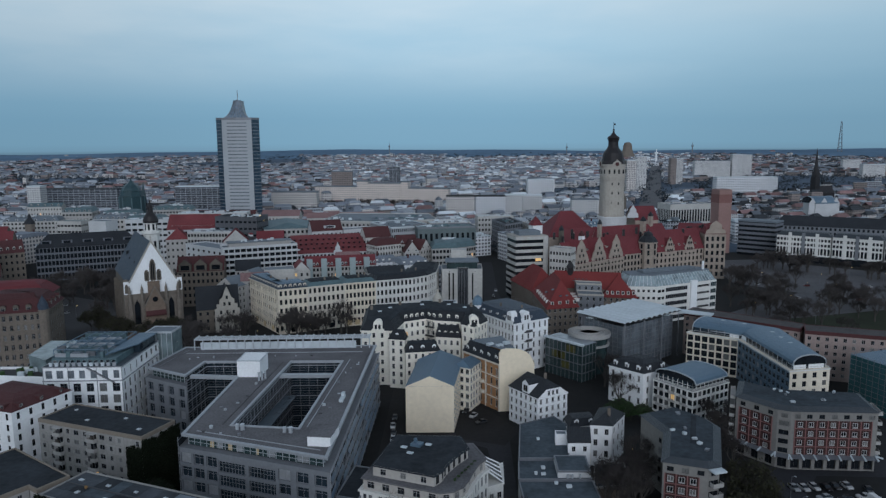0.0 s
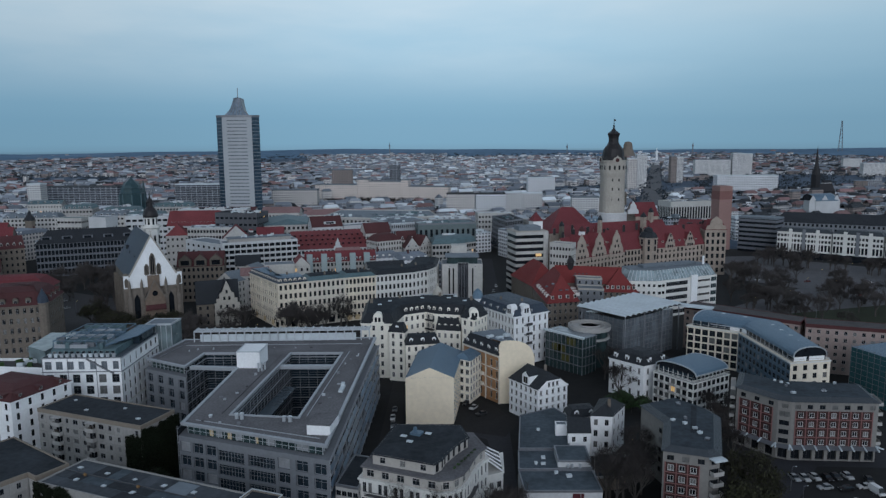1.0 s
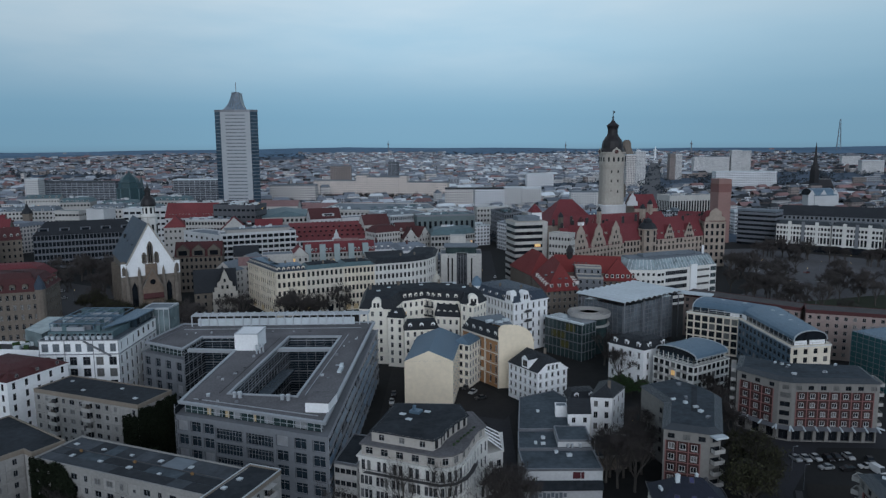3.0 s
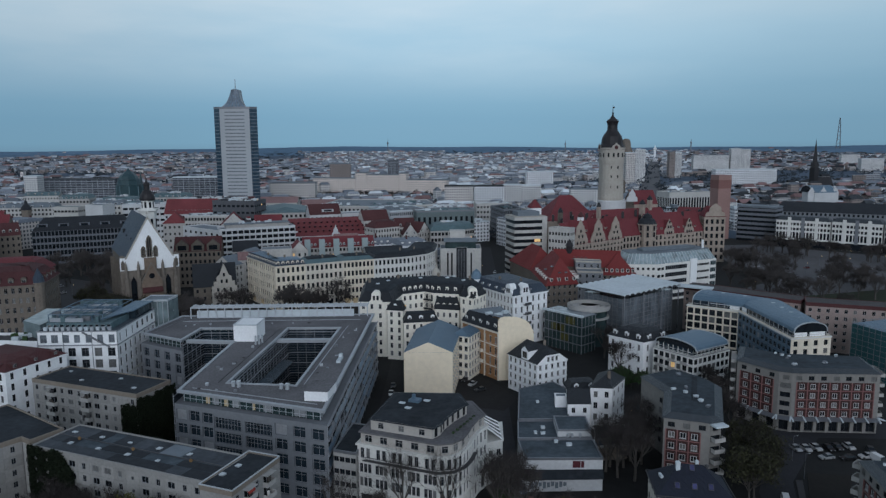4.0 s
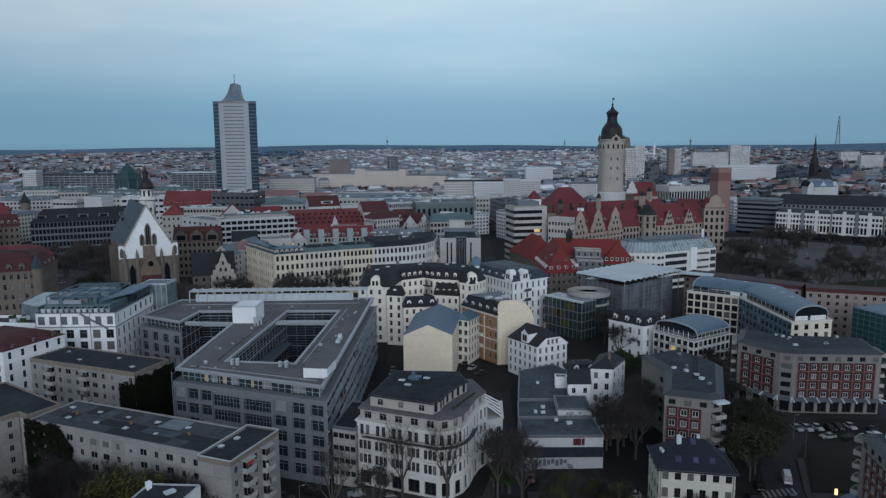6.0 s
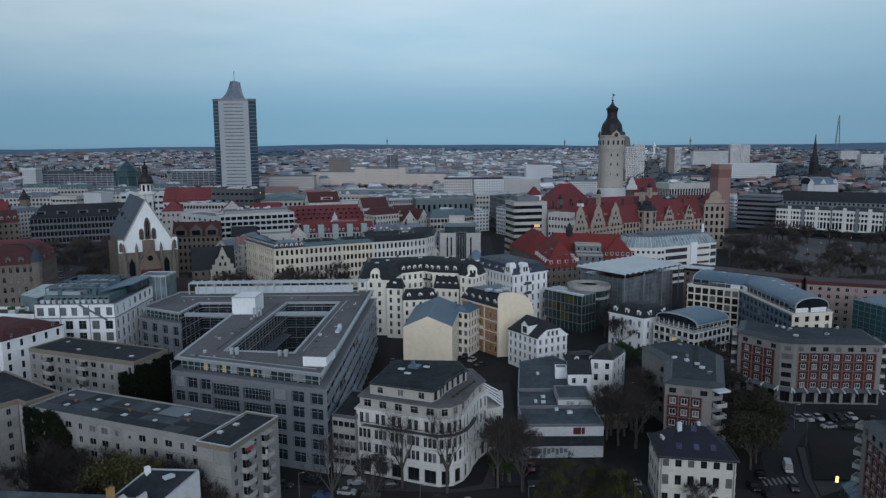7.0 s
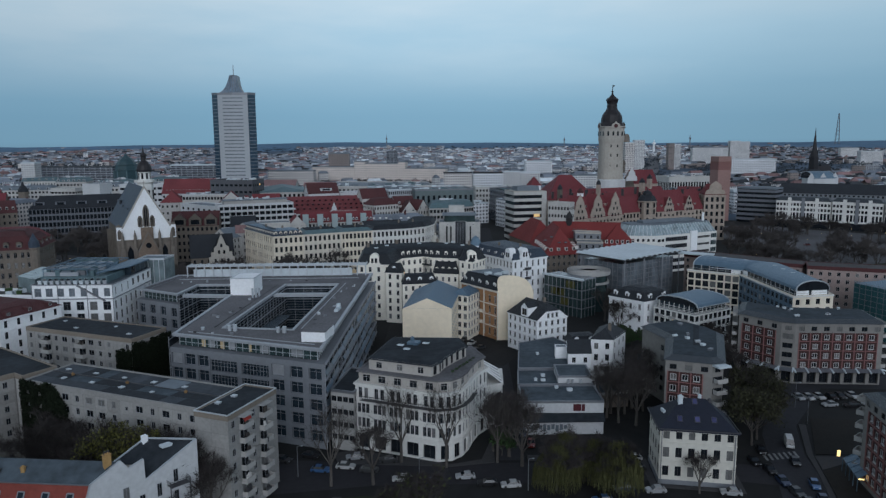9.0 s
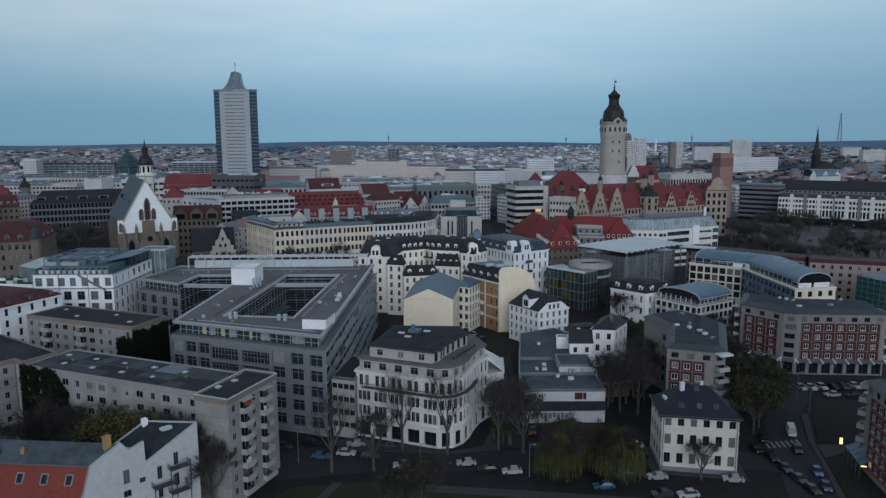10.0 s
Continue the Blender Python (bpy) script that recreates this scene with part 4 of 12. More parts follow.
# ---- white house with the red roof pitch in the foreground ----
def gable_house():
    b = thing("house", "white rendered house with red mansard pitch and roof terrace", "house", -60, 118, 0)
    p1 = Vector((-44.4, 127.4))
    d = Vector((math.cos(radians(47)), math.sin(radians(47))))
    L = 21.75
    p0 = p1 - d * 23.0
    side = Vector((-.996, .09))
    at = lambda u, z, k=0: (p0.x + d.x * u + side.x * k, p0.y + d.y * u + side.y * k, z)
    prof = [(0, 0), (L, 0), (L, 19.2), (11.9, 14.7), (11.8, 18.7), (9.2, 17.9), (7.9, 19.7), (2.8, 17.2), (.6, 10.0), (0, 9.8)]
    wall = Shape()
    wall.face([at(u, z) for u, z in prof])
    wall.face([at(u, z, .4) for u, z in reversed(prof)])
    for (u0, z0), (u1, z1) in zip(prof, prof[1:]):
        wall.face([at(u1, z1), at(u0, z0), at(u0, z0, .4), at(u1, z1, .4)])
    wall.face([at(L, 0), at(L, 0, 10), at(L, 18.9, 10), at(L, 19.2, 0)])
    wall.face([at(0, 0, 45), at(0, 0), at(0, 9.8), at(0, 9.8, 45)])
    wall.face([at(11.8, 10, .4), at(11.8, 10, 45), at(11.8, 17.6, 45), at(11.8, 17.6, .4)])
    wall.link("wall", GABLEWHITE, b)
    strip = lambda sh, u0, z0, u1, z1, k0, k1: sh.face([at(u0, z0, k0), at(u0, z0, k1), at(u1, z1, k1), at(u1, z1, k0)][::-1])
    r = Shape()
    strip(r, .6, 9.95, 2.8, 17.15, .42, 45)
    r.link("roof_pitch", PITCHRED, b, "red tiled roof pitch")
    r = Shape()
    strip(r, 2.8, 17.15, 7.9, 19.6, .42, 45)
    strip(r, 7.9, 19.6, 11.8, 17.7, 5.0, 45)
    r.link("roof", BLUEFELT, b, "grey felt upper roof")
    r = Shape()
    strip(r, 7.9, 17.2, 11.8, 17.2, .42, 5.0)
    r.face([at(7.9, 17.2, .42), at(7.9, 19.6, .42), at(7.9, 19.6, 5), at(7.9, 17.2, 5)])
    r.face([at(7.9, 17.2, 5), at(7.9, 19.6, 5), at(11.8, 17.7, 5), at(11.8, 17.2, 5)])
    r.link("terrace", OCHREBRICK, b, "ochre walls of a sunken roof terrace")
    r = Shape()
    strip(r, 11.9, 14.6, L, 19.1, .42, 9.8)
    r.face([at(L, 19.1, 9.8), at(L, 10, 9.8), at(11.9, 10, 9.8), at(11.9, 14.6, 9.8)])
    strip(r, 11.9, 10.0, L, 10.0, 9.8, 45)
    r.link("upper_roof", BITUMEN, b, "dark felt upper roof")
    e = Shape()
    for (u0, z0), (u1, z1) in zip(prof[2:9], prof[3:9]):
        e.beam(at(u0, z0 + .04, .2), at(u1, z1 + .04, .2), .13)
    e.beam(at(L, 19.24, .1), at(L, 19.1, 9.8), .13)
    e.beam(at(11.9, 14.75, 9.8), at(L, 19.2, 9.8), .12)
    e.link("coping", METAL, b)
    g = Shape()
    g.beam(at(2.8, 17.2, .4), at(2.8, 17.2, 45), .09)
    g.beam(at(.55, 9.9, .4), at(.55, 9.9, 45), .12)
    g.link("gutter", STEEL, b)
    ang = math.atan2(d.y, d.x)
    for u, z, w, h in ((8.4, 12.2, 1.05, 2.5), (11.1, 11.5, 1.0, .9), (8.4, 9.8, 1.3, 1.2), (14.2, 11.0, .85, 2.4), (17.3, 12.6, .85, 2.4), (14.2, 7.4, .85, 2.4), (17.3, 8.6, .85, 2.4), (8.4, 6.2, 1.05, 2.3), (11.1, 7.6, 1.0, .9)):
        x, y, _ = at(u, 0, -.03)
        put_window(b, x + d.y * .05, y - d.x * .05, z, ang, w, h, "casement", FRAMEG, None, 0)
    slope = (Vector(at(2.8, 17.15)) - Vector(at(.6, 9.95))).normalized()
    run = Vector((side.x, side.y, 0))
    out = slope.cross(run).normalized()
    if out.z < 0:
        out = -out
    for i in range(7):
        a = Vector(at(.6, 9.95, 2.6 + 4.3 * i)) + slope * 4.4
        s, g = Shape(), Shape()
        q = [a, a + run * 1.15, a + run * 1.15 + slope * 1.75, a + slope * 1.75]
        for k in range(4):
            s.beam(q[k] + out * .1, q[(k + 1) % 4] + out * .1, .09)
        g.face([p + out * .12 for p in q])
        fr = s.link("roof_window", FRAMEG, b)
        pn = g.link("pane", PANEBLUE, b)
        pn.parent = fr
    for u0, u1, z in ((15.6, 19.3, 12.4), (12.6, 16.6, 9.9), (15.6, 19.2, 7.9)):
        s = Shape()
        o2 = Vector((d.y, -d.x)) * 1.5
        T = lambda u, zz, k: (p0.x + d.x * u + o2.x * k, p0.y + d.y * u + o2.y * k, zz)
        s.face([T(u0, z, 0), T(u0, z, 1), T(u1, z, 1), T(u1, z, 0)])
        s.face([T(u0, z - .15, 1), T(u1, z - .15, 1), T(u1, z, 1), T(u0, z, 1)])
        for hz in (.25, .5, .75, 1.0):
            s.beam(T(u0, z + hz, 1), T(u1, z + hz, 1), .03)
            for u in (u0, u1):
                s.beam(T(u, z + hz, 0), T(u, z + hz, 1), .03)
        for k in range(7):
            u = u0 + (u1 - u0) * k / 6
            s.beam(T(u, z, 1), T(u, z + 1.0, 1), .03)
        for u in (u0, u1):
            s.beam(T(u, z - 3.6, 1), T(u, z + 1.0, 1), .07)
        s.link("balcony", FRAMED, b, "dark steel balcony")
    for u, k, zz, m in ((5.2, 14.5, 17.9, OCHREBRICK), (4.8, 18.5, 17.6, FRAMED)):
        x, y, z = at(u, 0, k)
        chimney(b, x, y, zz, 1.1, .65, .5, m, 0)
    x, y, z = at(7.0, 0, 1.5)
    chimney(b, x, y, 18.2, 2.9, 1.2, .7, OCHREBRICK, ang)
    for k in (-.35, .0, .35):
        p = Shape()
        p.lathe(x + d.x * k, y + d.y * k, [(21.0, .12), (21.8, .1)], 8)
        p.link("flue_pipe", FRAMED, b)
    for u, k, zz in ((6.6, 8.0, 18.0), (8.0, 20.5, 18.6), (4.5, 27, 17.3)):
        x, y, z = at(u, 0, k)
        skylight(b, x, y, zz - .1, .8, .7, .6, 0, FRAMEG)
    x, y, z = at(19.8, 0, 4.0)
    skylight(b, x, y, 18.35, 1.9, 1.2, .35, ang, PALEROOF)
    x, y, z = at(L - .8, 0, 9.2)
    s = Shape()
    s.box(x, y, 17.3, 19.9, .9, .9, ang)
    s.link("chimney", WHITE, b, "white rendered flue block")


gable_house()


# ---- office block round a courtyard ----
def office_court():
    b = thing("office_block", "grey stone and glass office block with open courtyard", "office block", -60, 220, 0)
    z = 24.4
    FL, FR, BR, BL = (-69.0, 180.5), (-28.7, 165.7), (-26.0, 263.5), (-97.0, 262.0)
    WL, WR, N0, N1 = (-101.5, 238.0), (-85.6, 229.0), (-84.0, 244.0), (-67.4, 244.0)
    H = [(-58.0, 186.0), (-38.8, 183.5), (-35.6, 244.0), (-53.8, 244.0)]
    r = Shape()
    r.face([(*p, z) for p in (FL, FR, H[1], H[0])])
    r.face([(*p, z) for p in (FR, BR, H[2], H[1])])
    r.face([(*p, z) for p in (FL, H[0], H[3], N1)])
    r.face([(*p, z) for p in (N1, H[3], H[2], BR, BL, WL, WR, N0)])
    r.link("roof", GRAVEL, b)
    out = [FL, FR, BR, BL, WL, WR, N0, N1]
    e = Shape()
    band(e, out, z - .45, z + .25, .35, .55)
    hole = list(reversed(H))
    band(e, hole, z - .45, z + .3, .5, .25)
    e.link("roof_edge", EDGE, b, "grey metal roof edge")
    # set-back glazed top storey and stone body
    top = offset(out, -1.2)
    g = Shape()
    for i in range(8):
        p, q = top[i], top[(i + 1) % 8]
        g.face([(*p, 21.4), (*q, 21.4), (*q, z - .4), (*p, z - .4)])
    g.link("glazing", PANEGREEN, b)
    m = Shape()
    for i in range(8):
        p, q = top[i], top[(i + 1) % 8]
        k = max(2, round(math.dist(p, q) / 1.9))
        d = (Vector(q) - Vector(p)).normalized()
        for j in range(k + 1):
            c = lerp(p, q, j / k)
            m.box(c[0] + d.y * .06, c[1] - d.x * .06, 21.4, z - .4, .12, .16, math.atan2(d.y, d.x))
        m.beam((p[0] + d.y * .08, p[1] - d.x * .08, 22.3), (q[0] + d.y * .08, q[1] - d.x * .08, 22.3), .05)
    tagged(m.link("glazing_bar", METAL, b), kind="stuff")
    body = offset(out, 0.9)
    s = Shape()
    bf, br = body[0], body[1]
    u1, u2 = .27, .655
    pa, pb = lerp(bf, br, u1), lerp(bf, br, u2)
    rows = [(1.6 + 3.85 * i, 2.9) for i in range(5)]
    facade(s, b, bf, pa, 0, 21.2, rows, 3, 3.3, .6, style="cross", frame_mat=FRAMEG, pane_mat=PANEBLUE, lit=.0)
    facade(s, b, pb, br, 0, 21.2, rows, 3, 3.5, .6, style="cross", frame_mat=FRAMEG, pane_mat=PANEBLUE, lit=.0)
    ia, ib = (pa[0] + .25, pa[1] + .7), (pb[0] + .25, pb[1] + .7)
    for x, y in ((pa, ia), (ib, pb)):
        s.face([(*x, 0), (*y, 0), (*y, 21.2), (*x, 21.2)])
    s.face([(*pa, 19.9), (*pb, 19.9), (*pb, 21.2), (*pa, 21.2)])
    s.face([(*ia, 19.9), (*ib, 19.9), (*pb, 19.9), (*pa, 19.9)])
    # the sides: right and wing front get windows, the rest is plain
    facade(s, b, body[4], body[5], 0, 21.2, rows, 4, 2.7, .5, style="cross", frame_mat=FRAMEG, pane_mat=PANEBLUE, lit=0)
    for i in (2, 3, 5, 6, 7):
        p, q = body[i], body[(i + 1) % 8]
        s.face([(*p, 0), (*q, 0), (*q, 21.2), (*p, 21.2)])
    tp = offset(out, -1.3)
    slope_ring(s, body, 21.2, tp, 21.25)
    s.link("wall", GREYSTONE, b)
    # curtain wall between the two stone bays
    cw = Shape()
    cw.face([(*ia, 0), (*ib, 0), (*ib, 19.9), (*ia, 19.9)])
    cw.link("curtain_wall", PANEBLUE, b, "dark glass curtain wall")
    bar = Shape()
    for k in range(5):
        zz = .9 + 3.85 * k
        for dz in (1.1, 2.1):
            bar.beam((ia[0] - .02, ia[1] - .1, zz + dz), (ib[0] - .02, ib[1] - .1, zz + dz), .03)
    for k in range(19):
        c = lerp(ia, ib, k / 18)
        bar.beam((c[0], c[1] - .1, 0), (c[0], c[1] - .1, 19.9), .035)
    tagged(bar.link("facade_rail", FRAMEG, b), kind="stuff")
    st = Shape()
    for k in range(6):
        zz = .3 + 3.85 * k
        st = Shape()
        st.beam((ia[0], ia[1] - .25, zz), (ib[0], ib[1] - .25, zz), .42)
        st.link("stone_band", GREYSTONE, b)
    c = lerp(ia, ib, .5)
    st = Shape()
    st.box(c[0], c[1] - .35, 0, 19.9, 1.1, .6, math.atan2(ib[1] - ia[1], ib[0] - ia[0]))
    st.link("stone_pier", GREYSTONE, b)
    # lit rooms and pale blinds behind the glazed top storey
    for u0, u1, m_ in ((.03, .10, PANEGREEN), (.17, .20, WARMROOM), (.22, .27, BLIND), (.31, .34, WARMROOM), (.37, .42, BLIND), (.52, .54, WARMROOM), (.60, .66, BLIND), (.82, .9, BLIND)):
        x0, x1 = lerp(top[0], top[1], u0), lerp(top[0], top[1], u1)
        rm = Shape()
        rm.face([(x0[0] - .02, x0[1] - .05, 21.6), (x1[0] - .02, x1[1] - .05, 21.6), (x1[0] - .02, x1[1] - .05, 23.4), (x0[0] - .02, x0[1] - .05, 23.4)])
        rm.link("lit_pane" if m_ is WARMROOM else "blind", m_, b)
    # right side: glass with slanting louvre wings
    p, q = body[1], body[2]
    gs = Shape()
    gs.face([(*p, 0), (*q, 0), (*q, 21.2), (*p, 21.2)])
    gs.link("side_glazing", PANEBLUE, b, "blue glass side wall")
    o = BASE[b.name]
    lv = Shape()
    lv.box(0, 0, 0, 2.7, 8.3, .08)
    lvm = bpy.data.meshes.new("louvre")
    lvm.from_pydata(lv.v, [], lv.f)
    lvm.materials.append(LOUVRE)
    d = (Vector(q) - Vector(p)).normalized()
    ang = math.atan2(d.y, d.x)
    for j in range(5):
        for k in range(11):
            if (j * 5 + k * 3) % 7 == 0:
                continue
            u = 5 + k * 8.6
            x, y = p[0] + d.x * u + d.y * .45, p[1] + d.y * u - d.x * .45
            ob = new("louvre", lvm)
            ob.parent = b
            ob.location, ob.rotation_euler = (x - o[0], y - o[1], 2.3 + 3.85 * j + (.3 if (j + k) % 3 else .0)), (radians(-24), radians((k * 37 + j * 11) % 5 - 2), ang)
    rl = Shape()
    for j in range(6):
        zz = 2.0 + 3.85 * j
        rl.beam((p[0] + d.y * .3, p[1] - d.x * .3, zz), (q[0] + d.y * .3, q[1] - d.x * .3, zz), .22)
    for k in range(18):
        c = lerp(p, q, k / 17)
        rl.beam((c[0] + d.y * .15, c[1] - d.x * .15, 0), (c[0] + d.y * .15, c[1] - d.x * .15, 21.2), .09)
    tagged(rl.link("side_rail", FRAMEG, b), kind="stuff")
    # courtyard and left notch: glass walls with rails
    cg, cr = Shape(), Shape()
    for p, q in ((H[1], H[0]), (H[2], H[1]), (H[3], H[2]), (H[0], H[3]), (body[5], body[6]), (body[6], body[7]), (body[7], body[0])):
        d = (Vector(q) - Vector(p)).normalized()
        n = (d.y * .12, -d.x * .12)
        p2, q2 = (p[0] + n[0], p[1] + n[1]), (q[0] + n[0], q[1] + n[1])
        cg.face([(*p2, 0), (*q2, 0), (*q2, z - .5), (*p2, z - .5)])
        for k in range(25):
            zz = 1.0 + .92 * k
            cr.beam((p2[0] + n[0], p2[1] + n[1], zz), (q2[0] + n[0], q2[1] + n[1], zz), .13 if k % 4 == 0 else .035)
        kk = max(3, round(math.dist(p, q) / 3))
        for k in range(kk + 1):
            c = lerp(p2, q2, k / kk)
            cr.beam((c[0] + n[0], c[1] + n[1], 0), (c[0] + n[0], c[1] + n[1], z - .5), .06)
    cg.link("court_glazing", PANEBLUE, b, "dark glass courtyard walls")
    tagged(cr.link("court_rail", FRAMEG, b), kind="stuff")
    fl = Shape()
    fl.face([(*p, .06) for p in H])
    fl.link("court_floor", PAVING, b)
    # walkway and gutters over the court, lower glass terrace
    t = Shape()
    t.prism([(-56.0, 229.5), (-36.6, 229.5), (-36.2, 231.6), (-55.6, 231.6)], z - 1.2, z - .2, floor=True)
    t.link("walkway", EDGE, b, "grey metal walkway over the courtyard")
    t = Shape()
    t.prism([(-84.2, 229.5), (-68.0, 227.8), (-68.0, 229.6), (-84.2, 231.2)], z - 1.2, z - .2, floor=True)
    t.link("walkway", EDGE, b, "grey metal walkway over the courtyard")
    t = Shape()
    t.prism([(-57.4, 187), (-53.0, 187), (-49.0, 229), (-53.0, 229)], 17.0, 17.4, floor=True)
    t.link("glass_terrace", COURTROOF, b, "blue-grey glass terrace in the courtyard")
    # roof plant: long white screen with frames, plant rooms, fans
    w = Shape()
    p, q = (-90.5, 259.2), (-33.0, 261.3)
    w.box(*lerp(p, q, .5), z, z + 2.7, math.dist(p, q), .3, math.atan2(q[1] - p[1], q[0] - p[0]))
    w.link("plant_screen", PALEROOF, b, "white roof screen")
    fr = Shape()
    for k in range(22):
        c = lerp((-92.5, 258.8), (-28.0, 261.2), k / 21)
        fr.beam((c[0], c[1] - .3, z), (c[0], c[1] - .3, z + 3.9), .19)
        fr.beam((c[0], c[1] - .3, z + 3.9), (c[0], c[1] + 5.4, z + 3.9), .19)
    for dy in (-.3, 1.6, 3.6):
        fr.beam((-92.5, 258.8 + dy, z + 3.9), (-28.0, 261.2 + dy, z + 3.9), .19)
    fr.link("pergola_frame", METAL, b, "pale steel roof frame")
    bx = Shape()
    bx.box(-63.9, 231.9, z, z + 5.4, 7.6, 9.6, -.03)
    bx.link("plant_room", WHITE, b, "white roof plant room")
    cp = Shape()
    band(cp, [(-67.8, 227.2), (-60.2, 227.0), (-59.9, 236.6), (-67.5, 236.8)], z + 5.35, z + 5.6, .1, .25)
    cp.link("coping", METAL, b)
    bx = Shape()
    bx.box(-31.2, 176.4, z, z + 2.5, 6.0, 8.2, -.12)
    bx.link("plant_room", WHITE, b, "white roof plant room")
    cp = Shape()
    cp.box(-31.2, 176.4, z + 2.5, z + 2.62, 6.2, 8.4, -.12)
    cp.link("coping", GRAVEL, b)
    for x, y, hh, rr in ((-55.5, 183.6, 1.3, .5), (-54.0, 183.3, 1.5, .55), (-42.4, 181.6, 1.2, .5), (-40.7, 181.2, 1.4, .55), (-62.8, 184.6, .5, .5)):
        v = Shape()
        v.lathe(x, y, [(z, rr), (z + hh, rr), (z + hh + .1, rr * 1.15), (z + hh + .25, rr * .9)], 10)
        v.link("roof_vent", METAL, b)
    v = Shape()
    v.box(-30.5, 206, z, z + .7, 1.2, 5.0, -.05)
    v.box(-30.5, 208, z + .7, z + 1.5, 1.0, 1.6, -.05)
    v.link("air_unit", PALEROOF, b)
    for i in range(3):
        v = Shape()
        v.lathe(-59.8 + i * .9, 223.4 + i * .6, [(z, .32), (z + 2.6, .32), (z + 2.8, .42), (z + 3.0, .1)], 8)
        v.link("flue", METAL, b)
    # gutters, cable trays and small vents on the gravel
    for p, q in (((-66.0, 182.6), (-31.0, 170.0)), ((-37.0, 185.0), (-33.4, 246.0)), ((-28.6, 186.0), (-27.6, 258.0)), ((-60.5, 187.0), (-56.5, 243.0)), ((-94.0, 254.0), (-30.0, 255.5)), ((-98.0, 239.5), (-94.5, 258.0))):
        t = Shape()
        t.beam((*p, z + .06), (*q, z + .06), .11)
        t.link("cable_tray", rnd.choice([EDGE, FRAMED, STEEL]), b)
    for k in range(26):
        p, q = rnd.choice((((-66, 183), (-32, 171)), ((-35, 190), (-30, 250)), ((-64, 195), (-58, 225)), ((-92, 248), (-40, 250))))
        m = lerp(p, q, rnd.random())
        t = Shape()
        t.box(m[0] + rnd.uniform(-1.5, 1.5), m[1] + rnd.uniform(-1.5, 1.5), z, z + rnd.uniform(.15, .7), rnd.uniform(.3, 1.1), rnd.uniform(.3, .9), rnd.uniform(-.2, .2))
        t.link("roof_vent", rnd.choice([EDGE, FRAMED, METAL, STEEL]), b)
    return b


office_court()
house("pale grey link building with rows of small square windows", [(-26.6, 165.3), (-20.9, 163.2), (-17.5, 180.0), (-24.0, 182.0)], 14.6, 4, GREYRENDER, r_flat(BITUMEN, .3, STEEL), name="link_building",
      win=(1.3, 1.3), cols={0: 4}, frame_mat=FRAMED, first=2.0, lit=0)


